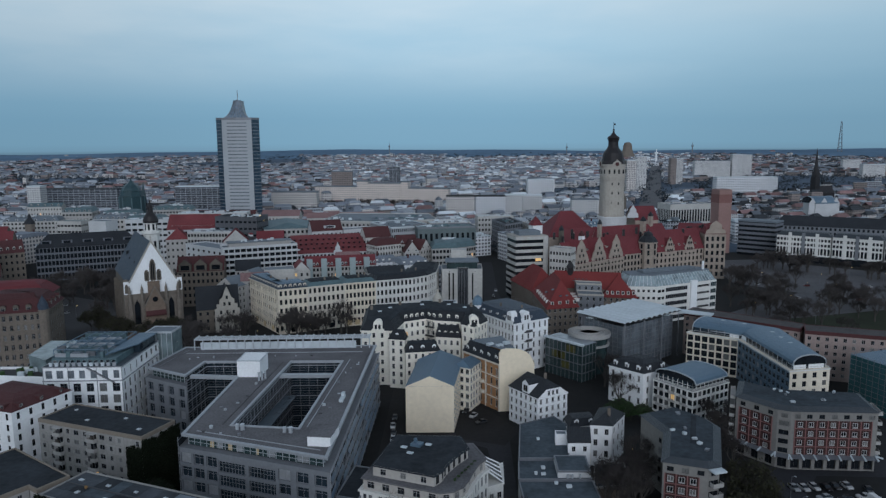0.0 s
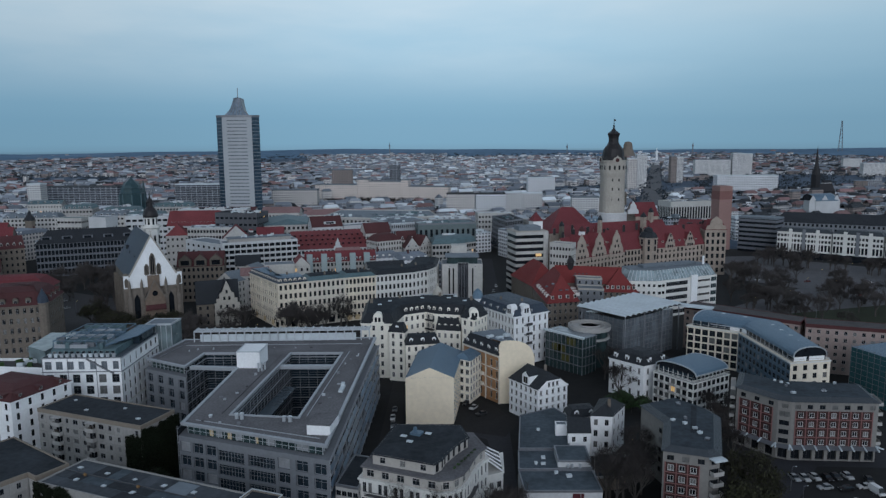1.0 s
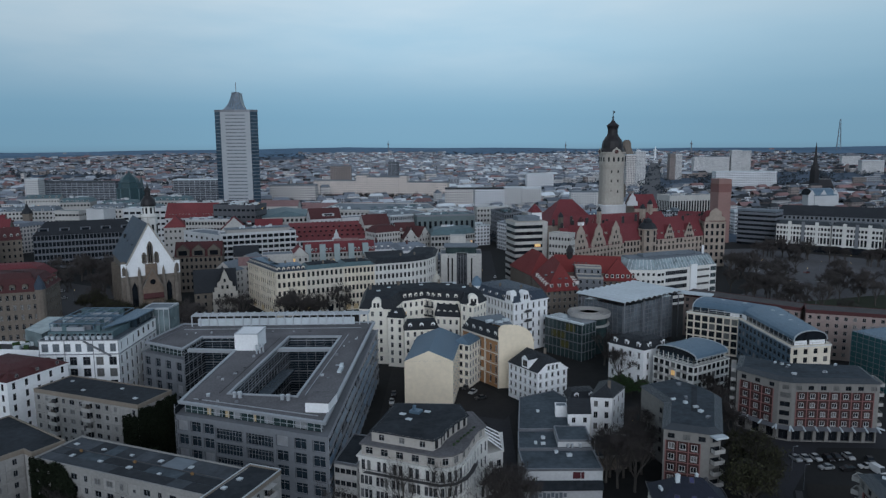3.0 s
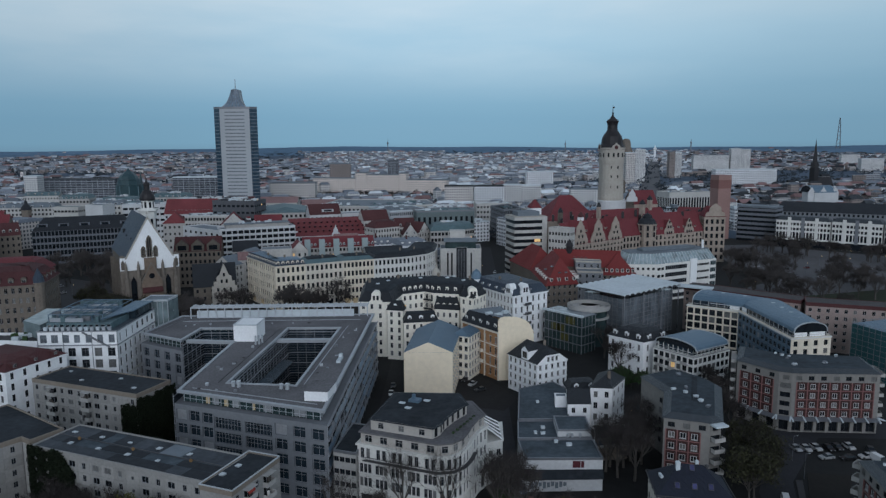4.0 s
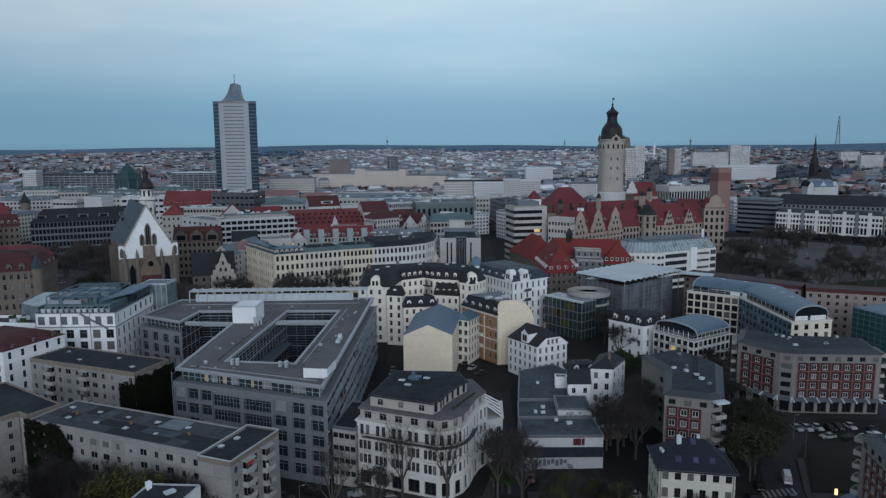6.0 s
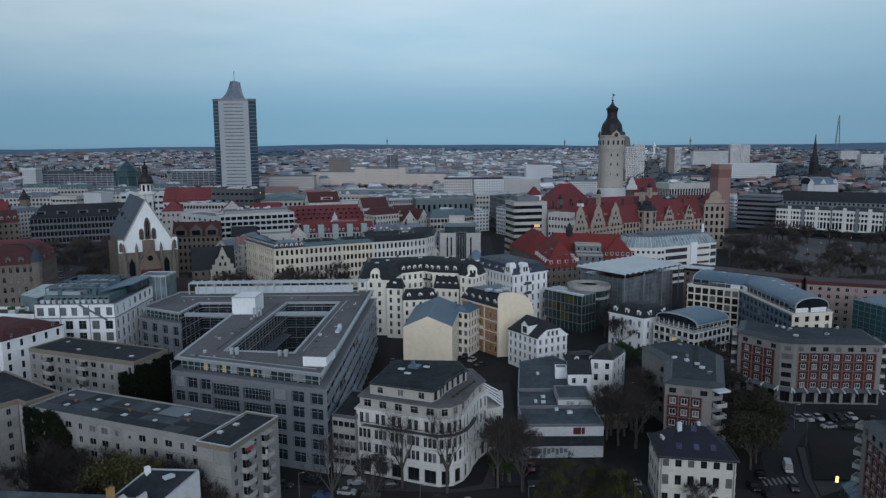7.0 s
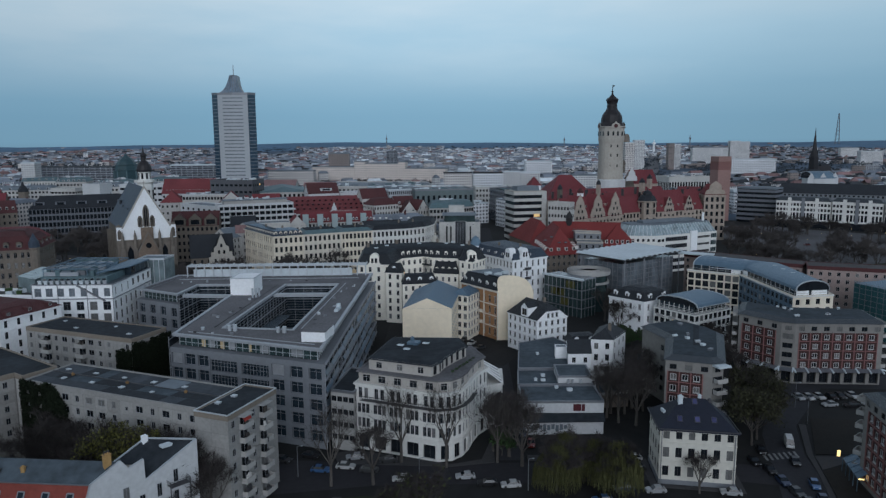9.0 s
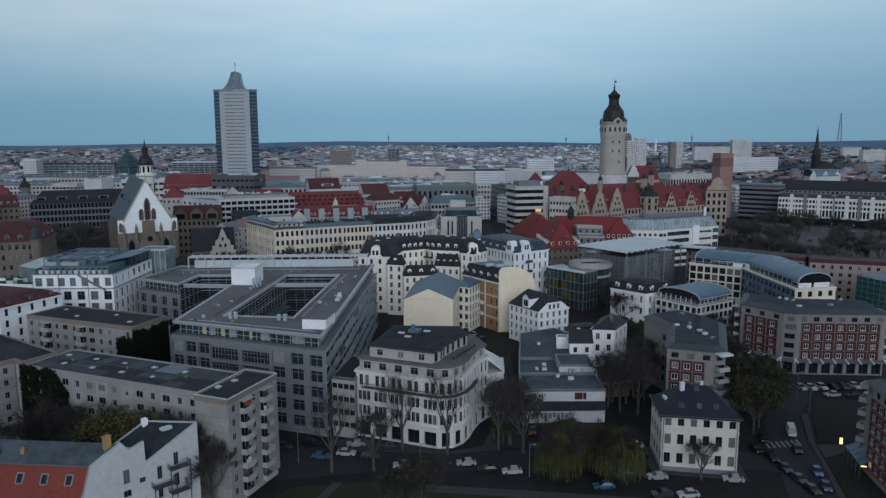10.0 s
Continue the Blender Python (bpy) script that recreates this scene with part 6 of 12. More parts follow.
# ---- brick and render flats ----
def brick_flats(label, poly, top, rows_n, edges, brick_edges, arcade=False, side=(2.4, 2.0)):
    b = thing("apartment_block", label, "apartment block", *centre(poly), 0, "brick flats")
    s, k, t = Shape(), Shape(), Shape()
    base = 4.4 if arcade else 1.0
    fh = (top - 3.0 - base) / rows_n
    rows = [(base + .75 + fh * i, fh * .55) for i in range(rows_n)]
    att = [(top - 2.45, 1.35)]
    n = len(poly)
    for i in range(n):
        p, q = poly[i], poly[(i + 1) % n]
        if i not in edges:
            s.face([(*p, 0), (*q, 0), (*q, top), (*p, top)])
            continue
        cols = edges[i]
        d = (Vector(q) - Vector(p)).normalized()
        L = math.dist(p, q)
        sh = k if i in brick_edges else s
        m0 = (p[0] + d.x * side[0], p[1] + d.y * side[0]) if i in brick_edges else p
        m1 = (q[0] - d.x * side[1], q[1] - d.y * side[1]) if i in brick_edges else q
        if i in brick_edges:
            s.face([(*p, base), (*m0, base), (*m0, top - 3), (*p, top - 3)])
            s.face([(*m1, base), (*q, base), (*q, top - 3), (*m1, top - 3)])
        facade(sh, b, m0, m1, base, top - 3.0, rows, cols, (2.8 if cols == 1 else 1.55) if i in brick_edges or cols == 1 else 1.7, .16, style="broad" if i in brick_edges else "casement", frame_mat=WHITEFRAME if i in brick_edges else FRAMED, lit=0 if cols == 1 else .012)
        facade(s, b, p, q, top - 3.0, top, att, cols, 1.7, .25, style="casement", frame_mat=FRAMED, lit=.0)
        if arcade:
            facade(s, b, p, q, 0, base, [(.3, 3.3)], cols, 2.6, .7, style="office", frame_mat=FRAMED, lit=0)
        else:
            s.face([(*p, 0), (*q, 0), (*q, base), (*p, base)])
        if i in brick_edges:
            # pale window surrounds and red downpipes standing out of the brick
            for c in range(cols):
                cu = (c + .5) / cols
                m = lerp(m0, m1, cu)
                for zs, h in rows:
                    t.box(m[0] + d.y * .04, m[1] - d.x * .04, zs - .1, zs, 1.7, .14, math.atan2(d.y, d.x))
            ln = Shape()
            for c in range(cols + 1):
                m = lerp(m0, m1, c / cols)
                ln.beam((m[0] + d.y * .1, m[1] - d.x * .1, base), (m[0] + d.y * .1, m[1] - d.x * .1, top - 3), .11)
            for zs, h in rows:
                ln.beam((m0[0] + d.y * .1, m0[1] - d.x * .1, zs - .5), (m1[0] + d.y * .1, m1[1] - d.x * .1, zs - .5), .09)
            tagged(ln.link("trellis", TRELLIS, b, "thin red steel trellis on the brick"), kind="stuff")
        if arcade:
            a = Shape()
            for c in range(cols + 1):
                m = lerp(p, q, c / cols)
                x0, y0 = m[0] + d.y * .1, m[1] - d.x * .1
                x1, y1 = m[0] + d.y * 2.3, m[1] - d.x * 2.3
                a.beam((x0, y0, 4.9), (x1, y1, 4.2), .2)
            tagged(a.link("arcade_bracket", PALEROOF, b, "white slanted arcade brackets"), kind="stuff")
            ca = Shape()
            x = [(p[0] + d.y * .1, p[1] - d.x * .1, 4.9), (q[0] + d.y * .1, q[1] - d.x * .1, 4.9), (q[0] + d.y * 1.9, q[1] - d.x * 1.9, 4.2), (p[0] + d.y * 1.9, p[1] - d.x * 1.9, 4.2)]
            ca.face([x[3], x[2], x[1], x[0]])
            ca.link("arcade_roof", STEEL, b)
    s.link("wall", FLATRENDER, b)
    if k.f:
        k.link("brick_panel", BRICK, b, "red brick infill")
        tagged(t.link("window_trim", CONCRETE, b), kind="stuff")
    r = Shape()
    a, c = offset(poly, .5), offset(poly, -1.6)
    slope_ring(r, a, top - .1, c, top + 1.0)
    r.face([(*p, top - .1) for p in reversed(a)])
    r.link("roof_edge", TINDARK, b)
    r = Shape()
    r.face([(*p, top + 1.0) for p in c])
    r.link("roof", FLATFELT, b)
    m = centre(poly)
    for i in range(9):
        q = lerp(poly[rnd.randrange(n)], m, rnd.uniform(.3, .95))
        skylight(b, q[0], q[1], top + 1.0, rnd.uniform(.6, 1.4), rnd.uniform(.6, 1.1), rnd.uniform(.2, .6), rnd.uniform(0, 1), rnd.choice([METAL, PALEROOF, STEEL]))
    return b


def end_balconies(b, p, q, zs, m=None):
    d = (Vector(q) - Vector(p)).normalized()
    ang = math.atan2(d.y, d.x)
    c = lerp(p, q, .5)
    L = math.dist(p, q)
    for z in zs:
        s = Shape()
        s.box(c[0] + d.y * .8, c[1] - d.x * .8, z, z + .18, L, 1.6, ang)
        s.box(c[0] + d.y * 1.55, c[1] - d.x * 1.55, z + .18, z + 1.1, L, .1, ang)
        for sg in (-1, 1):
            s.box(c[0] + d.x * L / 2 * sg + d.y * .8, c[1] + d.y * L / 2 * sg - d.x * .8, z + .18, z + 1.1, .1, 1.5, ang)
        s.link("balcony", m or GREYRENDER, b)


bw = brick_flats("brick and grey render flats with dark flat roof", [(56.2, 175.6), (66.6, 171.6), (69.7, 172.6), (78.8, 197.4), (77.4, 203.5), (70.8, 213.2), (59.2, 207.4), (62.3, 193.8)], 18.6, 5, {0: 3, 1: 1}, (0,), side=(.6, 2.2))
end_balconies(bw, (66.9, 171.4), (69.8, 172.3), [2.2 + 2.9 * i for i in range(5)])
s = Shape()
s.box(68.6, 170.9, 17.9, 18.35, 3.6, 2.6, .3)
s.link("balcony_roof", PALEROOF, bw, "white rounded balcony roof")
for z in (3.2, 6.1, 9.0, 11.9, 14.8):
    put_window(bw, 61.6, 195.8, z, math.atan2(-13.6, 3.1), 1.2, 1.4, "casement", FRAMED, None, 0)
s = Shape()
s.prism([(66.2, 184.6), (67.6, 184.0), (74.4, 203.6), (73.0, 204.2)], 19.5, 19.68)
s.link("roof_walkway", BITUMEN, bw, "dark felt strip along the roof")
bk = brick_flats("brick and grey render flats with arcade and dark roof", [(94.0, 222.6), (102.2, 211.4), (105.6, 209.6), (131.0, 208.0), (134.0, 224.0), (109.5, 227.5), (101.0, 237.0)], 18.8, 4, {0: 3, 1: 1, 2: 7, 3: 3}, (0, 2), True, (1.2, 1.6))
end_balconies(bk, (131.3, 209.0), (132.8, 217.0), [5.0 + 3.1 * i for i in range(5)])
end_balconies(bk, (98.0, 233.0), (94.3, 224.0), [5.0 + 3.1 * i for i in range(5)])
re = brick_flats("brick and grey render flats at the street corner", [(90.0, 147.2), (86.5, 124.0), (106.0, 121.0), (109.0, 145.0)], 19.6, 6, {0: 7, 3: 5}, (0,))
end_balconies(re, (92.4, 149.4), (90.2, 147.6), [2.4 + 3.0 * i for i in range(6)])

en = Shape()
en.face([(86.6, 142.0, 3.0), (90.0, 143.4, 3.6), (92.4, 152.8, 3.6), (88.8, 151.6, 3.0)])
for i in range(5):
    a = lerp((86.6, 142.0), (88.8, 151.6), i / 4)
    c = lerp((90.0, 143.4), (92.4, 152.8), i / 4)
    en.beam((*a, 3.0), (*c, 3.7), .08)
    en.beam((*a, 0), (*a, 3.0), .06)
en.link("entrance_canopy", TIN, re, "grey sheet entrance canopy on posts")


# ---- villa ----
def villa():
    poly = [(46.4, 146.5), (61.7, 143.7), (62.9, 155.0), (47.5, 157.8)]
    b = house("cream villa with dark hipped slate roof", poly, 12.6, 3, VILLAWALL, None, win=(1.3, 2.05), cols={0: 6, 3: 4, 1: 4}, style="casement", frame_mat=FRAMED, lit=0, courses=(5.0, 9.2), all_round=True, rows=[(1.9, 2.2), (6.1, 2.2), (10.2, 1.6)])
    r = Shape()
    hip(r, poly, 12.6, 4.9, 5.3, .55)
    r.link("roof", NAVY, b)
    g = Shape()
    band(g, offset(poly, .5), 12.42, 12.62, .1)
    g.link("gutter", FRAMED, b)
    e0, e1 = Vector((*poly[0], 12.6)), Vector((*poly[1], 12.6))
    run = (e1 - e0).normalized()
    rise = Vector((-run.y * 5.7, run.x * 5.7, 4.9)).normalized()
    out = run.cross(rise)
    for u, v in ((3.6, 1.7), (7.2, 1.7), (10.6, 1.8), (7.0, 6.0)):
        a = e0 + run * u + rise * v + out * .1
        q = [a, a + run * 1.0, a + run * 1.0 + rise * 1.3, a + rise * 1.3]
        f, p = Shape(), Shape()
        for k in range(4):
            f.beam(q[k], q[(k + 1) % 4], .06)
        p.face([c + out * .04 for c in q])
        w = f.link("roof_window", FRAMED, b)
        p.link("pane", VIOLETPANE, b).parent = w
    c = centre(poly)
    chimney(b, c[0] - 3.0, c[1] - .4, 16.2, 1.9, .95, .7, PALEROOF)
    chimney(b, c[0] + 1.4, c[1] + .2, 16.8, 1.2, .6, .6, PALEROOF)
    chimney(b, c[0] + 3.4, c[1] - .3, 15.9, 1.3, .6, .6, FRAMED)
    f = Shape()
    f.box(48.4, 151.6, 14.1, 14.75, .5, 1.7, .1)
    f.link("roof_hatch", PALEROOF, b, "open white roof hatch")
    s = Shape()
    band(s, poly, 0, 1.0, .12)
    s.link("plinth", GREYSTONE, b)
    for x, y in ((46.7, 146.2), (61.3, 143.5)):
        s = Shape()
        s.beam((x, y, 0), (x, y, 12.4), .07)
        s.link("downpipe", STEEL, b)


villa()

# ---- left: white house with red roof, white office with glazed attic ----
house("white house with dark red tiled roof and arched windows", [(-147, 205.6), (-124.6, 197.9), (-117.0, 216.8), (-139.4, 224.5)], 23.9, 7, WHITE, r_mansard(DARKTILE, 2.0, 3.4, .9, 3.2, dorm={1: 3, 0: 3}, dstyle="flat", wall=DARKTILE), pitch=4.2, win=(1.0, 2.0), frame_mat=FRAMED, courses=(20.2,), cornice=.5, lit=0)
def white_office():
    poly = [(-131.0, 226.4), (-105.6, 227.2), (-105.8, 258.4), (-133.0, 258.0)]
    b = thing("office_block", "white office building with blue-grey roof plant", "office block", *centre(poly), 0)
    FOOT.append(poly)
    s = Shape()
    low = [(4.2 + 3.9 * i, 2.8) for i in range(5)]
    look_ = dict(style="cross", frame_mat=FRAMEG, lit=0)
    facade(s, b, poly[0], poly[1], 0, 23.5, low, 6, 2.4, .25, **look_)
    facade(s, b, poly[1], poly[2], 0, 23.5, low, 8, 1.5, .25, **look_)
    facade(s, b, poly[0], lerp(poly[0], poly[1], .42), 23.5, 28.2, [(24.3, 2.7)], 3, 2.2, .25, pane_mat=GREYPANE, **look_)
    facade(s, b, lerp(poly[0], poly[1], .42), poly[1], 23.5, 28.2, [(24.3, 2.7)], 4, 1.9, .25, pane_mat=GREYPANE, **look_)
    facade(s, b, poly[1], lerp(poly[1], poly[2], .45), 23.5, 28.2, [(24.3, 2.7)], 3, 1.0, .25, **look_)
    facade(s, b, lerp(poly[1], poly[2], .45), poly[2], 23.5, 28.2, [(24.8, 2.4)], 4, 2.3, .5, style="frame", frame_mat=FRAMED, lit=0)
    for i in (2, 3):
        p, q = poly[i], poly[(i + 1) % 4]
        s.face([(*p, 0), (*q, 0), (*q, 28.2), (*p, 28.2)])
    s.link("wall", WHITE, b)
    for z, o in ((23.4, .3), (28.0, .25), (12.0, .12)):
        t = Shape()
        band(t, poly, z, z + .3, o)
        t.link("cornice", FRAMEG if z > 12 else OFFWHITE, b)
    t = Shape()
    t.face([(*p, 28.15) for p in poly])
    t.link("roof", BLUEFELT, b)
    # brace down the front, pipes
    t = Shape()
    t.beam((-116.6, 226.4, 28.0), (-108.0, 226.7, 22.9), .22)
    for u in (.0, .32, .68, 1.0):
        q = lerp(poly[0], poly[1], u)
        t.beam((q[0], q[1] - .15, 6), (q[0], q[1] - .15, 28), .07)
    t.link("downpipe", STEEL, b)
    # set-back attic with a row of small windows, rail and planters
    at_ = [(-129.4, 229.2), (-108.4, 229.8), (-108.6, 244.0), (-130.4, 244.0)]
    t = Shape()
    facade(t, b, at_[0], at_[1], 28.1, 30.2, [(28.5, 1.2)], 11, 1.2, .15, style="frame", frame_mat=PALEROOF, lit=0)
    for i in (1, 2, 3):
        p, q = at_[i], at_[(i + 1) % 4]
        t.face([(*p, 28.1), (*q, 28.1), (*q, 30.2), (*p, 30.2)])
    t.face([(*p, 30.2) for p in at_])
    t.link("attic", TEALROOF, b, "teal-grey sheet attic")
    for i in range(12):
        q = lerp((-129.8, 227.6), (-107.4, 228.2), (i + .5) / 12)
        t = Shape()
        t.box(q[0], q[1], 28.2, 29.1, 1.1, .7, .03)
        t.box(q[0], q[1], 29.1, 29.3, 1.3, .9, .03)
        t.link("roof_cowl", rnd.choice([METAL, EDGE, PALEROOF]), b)
    # glazed roof room on the street side
    t = Shape()
    t.prism([(-110.6, 243.5), (-106.4, 243.7), (-106.5, 257.0), (-111.0, 257.0)], 28.2, 31.0)
    t.link("roof_room", PANEBLUE, b, "dark glazed roof room")
    t = Shape()
    t.prism([(-112.2, 230.4), (-106.6, 243.0), (-105.9, 258.0), (-112.4, 258.0)], 31.0, 31.35, floor=True)
    t.link("roof_slab", TIN, b, "blue-grey sheet roof slab")
    # ducts and steel frames
    r = random.Random(4)
    for i in range(9):
        y = 231.5 + 2.9 * i
        x0, x1 = r.uniform(-131, -124), r.uniform(-119, -112)
        t = Shape()
        t.box((x0 + x1) / 2, y, 30.2 if y < 244 else 28.2, 31.4 + r.uniform(-.5, .7), x1 - x0, r.uniform(.7, 1.5), r.uniform(-.04, .1))
        t.link("duct", r.choice([TIN, TIN, TEALROOF, EDGE]), b)
    for i in range(22):
        x, y = r.uniform(-131, -112), r.uniform(231, 256)
        t = Shape()
        t.box(x, y, 28.2, 30.6 + r.uniform(0, 1.6), r.uniform(.7, 3.2), r.uniform(.6, 1.8), r.uniform(-.1, .1))
        t.link("air_unit", r.choice([TIN, TEALROOF, GREYROOF, METAL, STEEL]), b)
    t = Shape()
    for i in range(6):
        x = -130.6 + 3.6 * i
        for y in (233.0, 245.0, 256.0):
            t.beam((x, y, 28.2), (x, y, 32.2), .1)
        t.beam((x, 233.0, 32.2), (x, 256.0, 32.2), .12)
    for y in (233.0, 239.0, 245.0, 256.0):
        t.beam((-130.6, y, 32.2), (-112.6, y, 32.2), .12)
    t.link("steel_frame", TIN, b, "blue-grey steel roof frame")
    # glass side block and lower terrace wing
    t = Shape()
    t.prism([(-142.0, 238.0), (-133.0, 232.0), (-133.2, 256.0), (-144.0, 256.0)], 0, 29.0)
    t.link("side_block", TOWERGLASS, b, "green-grey glazed side block")
    w = [(-152.0, 229.0), (-131.3, 226.8), (-133.2, 237.6), (-152.0, 238.0)]
    t = Shape()
    facade(t, b, w[0], w[1], 0, 24.0, [(19.4, 2.6), (15.4, 2.6), (11.4, 2.6)], 5, 1.8, .2, **look_)
    for i in (1, 2, 3):
        p, q = w[i], w[(i + 1) % 4]
        t.face([(*p, 0), (*q, 0), (*q, 24.0), (*p, 24.0)])
    band(t, w, 23.6, 24.9, .05, .3)
    t.link("terrace_wing", WHITE, b)
    t = Shape()
    t.face([(*p, 24.02) for p in w])
    t.link("terrace", PAVING, b)
    for i in range(9):
        t = Shape()
        x, y = r.uniform(-150, -135), r.uniform(230, 236.5)
        t.box(x, y, 24.0, 24.8 + r.uniform(0, 1.4), r.uniform(.7, 2.6), r.uniform(.6, 1.6), r.uniform(0, 1))
        t.link("terrace_box", r.choice([GRAFFITI, EVERGREEN, PALEROOF, TWIG]), b)


white_office()
st = house("green-grey glass stair tower", [(-110.6, 258.9), (-101.2, 259.6), (-100.6, 268.0), (-110.6, 268)], 31.0, 1, TOWERGLASS, r_flat(GREYROOF, .3), name="stair_tower", category="stair tower", first=25, win=(.5, .5), pitch=30, lit=0)
s = Shape()
for i in range(6):
    q = lerp((-110.6, 258.8), (-101.2, 259.5), i / 5)
    s.beam((*q, 0), (*q, 31.0), .1)
tagged(s.link("glazing_bar", METAL, st), kind="stuff")


# ---- cream court houses, white corner house, red-roofed hall ----
def court_houses():
    main = [(-34.5, 290.4), (-20.6, 289.4), (-17.6, 304.6), (-8.2, 310.2), (-3.7, 306.6), (7.1, 303.8), (7.4, 299.4), (12.6, 295.0), (18.6, 305.5), (15.0, 321.0), (-4.0, 329.0), (-36.0, 322.0)]
    b = house("cream courtyard town house with dark mansard roof", main, 23.3, 6, CREAMPALE, r_mansard(SLATE, 3.9, 2.2, .5, 3.0, cap_mat=BITUMEN, wall=CREAMPALE), pitch=3.1, win=(1.1, 2.0), style="cross", cornice=.4, courses=(4.4, 19.2), lit=.008, first=.6)
    dormers(b, main[2], main[3], 23.8, 4, back=.5, wall=CREAMPALE, roof=SLATE, style="round", h=1.9, w=1.3, depth=2.6)
    dormers(b, main[3], main[4], 23.8, 2, back=.5, wall=CREAMPALE, roof=SLATE, style="round", h=1.9, w=1.3, depth=2.6)
    dormers(b, main[4], main[5], 23.8, 3, back=.5, wall=CREAMPALE, roof=SLATE, style="round", h=1.9, w=1.3, depth=2.6)
    for p, q in (((-30.0, 290.0), (-25.0, 289.7)), ((10.6, 296.6), (14.6, 297.4))):
        d = (Vector(q) - Vector(p)).normalized()
        c = lerp(p, q, .5)
        g = Shape()
        at = lambda u, z, o: (c[0] + d.x * u + d.y * o, c[1] + d.y * u - d.x * o, z)
        prof = [(-2.7, 22.6), (2.7, 22.6), (2.7, 23.6), (1.9, 24.2), (1.8, 26.2)] + [(1.8 * math.cos(math.pi * k / 8), 26.2 + 1.5 * math.sin(math.pi * k / 8)) for k in range(1, 8)] + [(-1.8, 26.2), (-1.9, 24.2), (-2.7, 23.6)]
        g.face([at(u, z, .5) for u, z in prof])
        for (u0, z0), (u1, z1) in zip(prof, prof[1:] + prof[:1]):
            g.face([at(u1, z1, .5), at(u0, z0, .5), at(u0, z0, -3.0), at(u1, z1, -3.0)])
        gb_ = g.link("dormer_gable", CREAMPALE, b, "cream curved dormer gable")
        for u in (-.75, .75):
            x, y, z = at(u, 24.0, .55)
            put_window(b, x, y, z, math.atan2(d.y, d.x), .95, 1.9, "casement", FRAMED, None, 0)
    for z in (9.0, 13.0, 17.0):
        k = Shape()
        k.box(13.4, 296.0, z, z + .2, 3.0, 1.6, .5)
        k.box(13.75, 295.35, z + .2, z + 1.1, 3.0, .08, .5)
        k.link("balcony", FRAMED, b, "dark railing balcony")
    for x, y in ((-24, 312), (-10, 318), (2, 318), (9, 312), (-28, 305), (5, 322)):
        skylight(b, x, y, 27.6, 1.5, 1.0, .4, .3, PALEROOF)
    for x, y in ((-20, 318), (-2, 322), (12, 314), (-32, 310)):
        chimney(b, x, y, 27.6, 1.5, 1.2, .6)
    k = Shape()
    for i in range(7):
        u = i / 6
        k.beam((*lerp((-8.0, 309.6), (-5.2, 307.4), u), 0), (*lerp((-8.0, 309.6), (-5.2, 307.4), u), 23.0), .06)
    for z in (8, 12, 16, 20):
        k.beam((-8.4, 309.4, z), (-4.6, 306.6, z), .3)
    k.link("balcony_stack", SLATE, b, "dark stacked balconies in the court corner")
    house("cream court wing with dark mansard and dormers", [(-3.5, 301.4), (6.9, 299.0), (7.2, 303.4), (-3.6, 306.3)], 17.4, 4, CREAMPALE, r_mansard(SLATE, 4.6, 1.0, .2, .8, dorm={0: 4}, cap_mat=BITUMEN, wall=CREAMPALE, over=.3), pitch=2.5, win=(1.0, 2.0), style="cross", lit=0, cols={0: 4})
    house("narrow cream side house beside the lane", [(-22.6, 286.6), (-16.2, 284.8), (-15.4, 289.0), (-20.4, 289.2)], 20.6, 6, CREAMPALE, r_mansard(SLATE, 3.6, .9, .2, .8, dorm={0: 1}, cap_mat=BITUMEN), pitch=3, win=(1.1, 2.0), style="cross", lit=0, cols={0: 2})
    house("low court house with dark mansard roof", [(-15.4, 277.0), (-1.8, 279.4), (-3.0, 286.0), (-16.0, 284.0)], 17.6, 5, CREAMPALE, r_mansard(SLATE, 3.2, 1.2, .3, 1.0, dorm={0: 3}, cap_mat=BITUMEN), pitch=3, win=(1.0, 1.9), lit=0)
    house("cream rear house below a white domed lantern", [(-12, 338), (5, 338), (6, 352), (-12, 352)], 22.0, 5, CREAMPALE, r_flat(BITUMEN, .4), pitch=3.2, lit=.02)
    t = thing("domed_lantern", "small white domed lantern on a roof", "lantern", -3.2, 343.0, 22.0)
    g = Shape()
    g.lathe(-3.2, 343.0, [(22.0, 2.4), (23.4, 2.4), (23.6, 2.6), (24.4, 2.5), (26.2, 2.0), (27.4, 1.2), (28.2, .5), (28.6, .45), (29.2, .6), (29.8, .1)], 14)
    g.link("dome", PALESTONE, t)


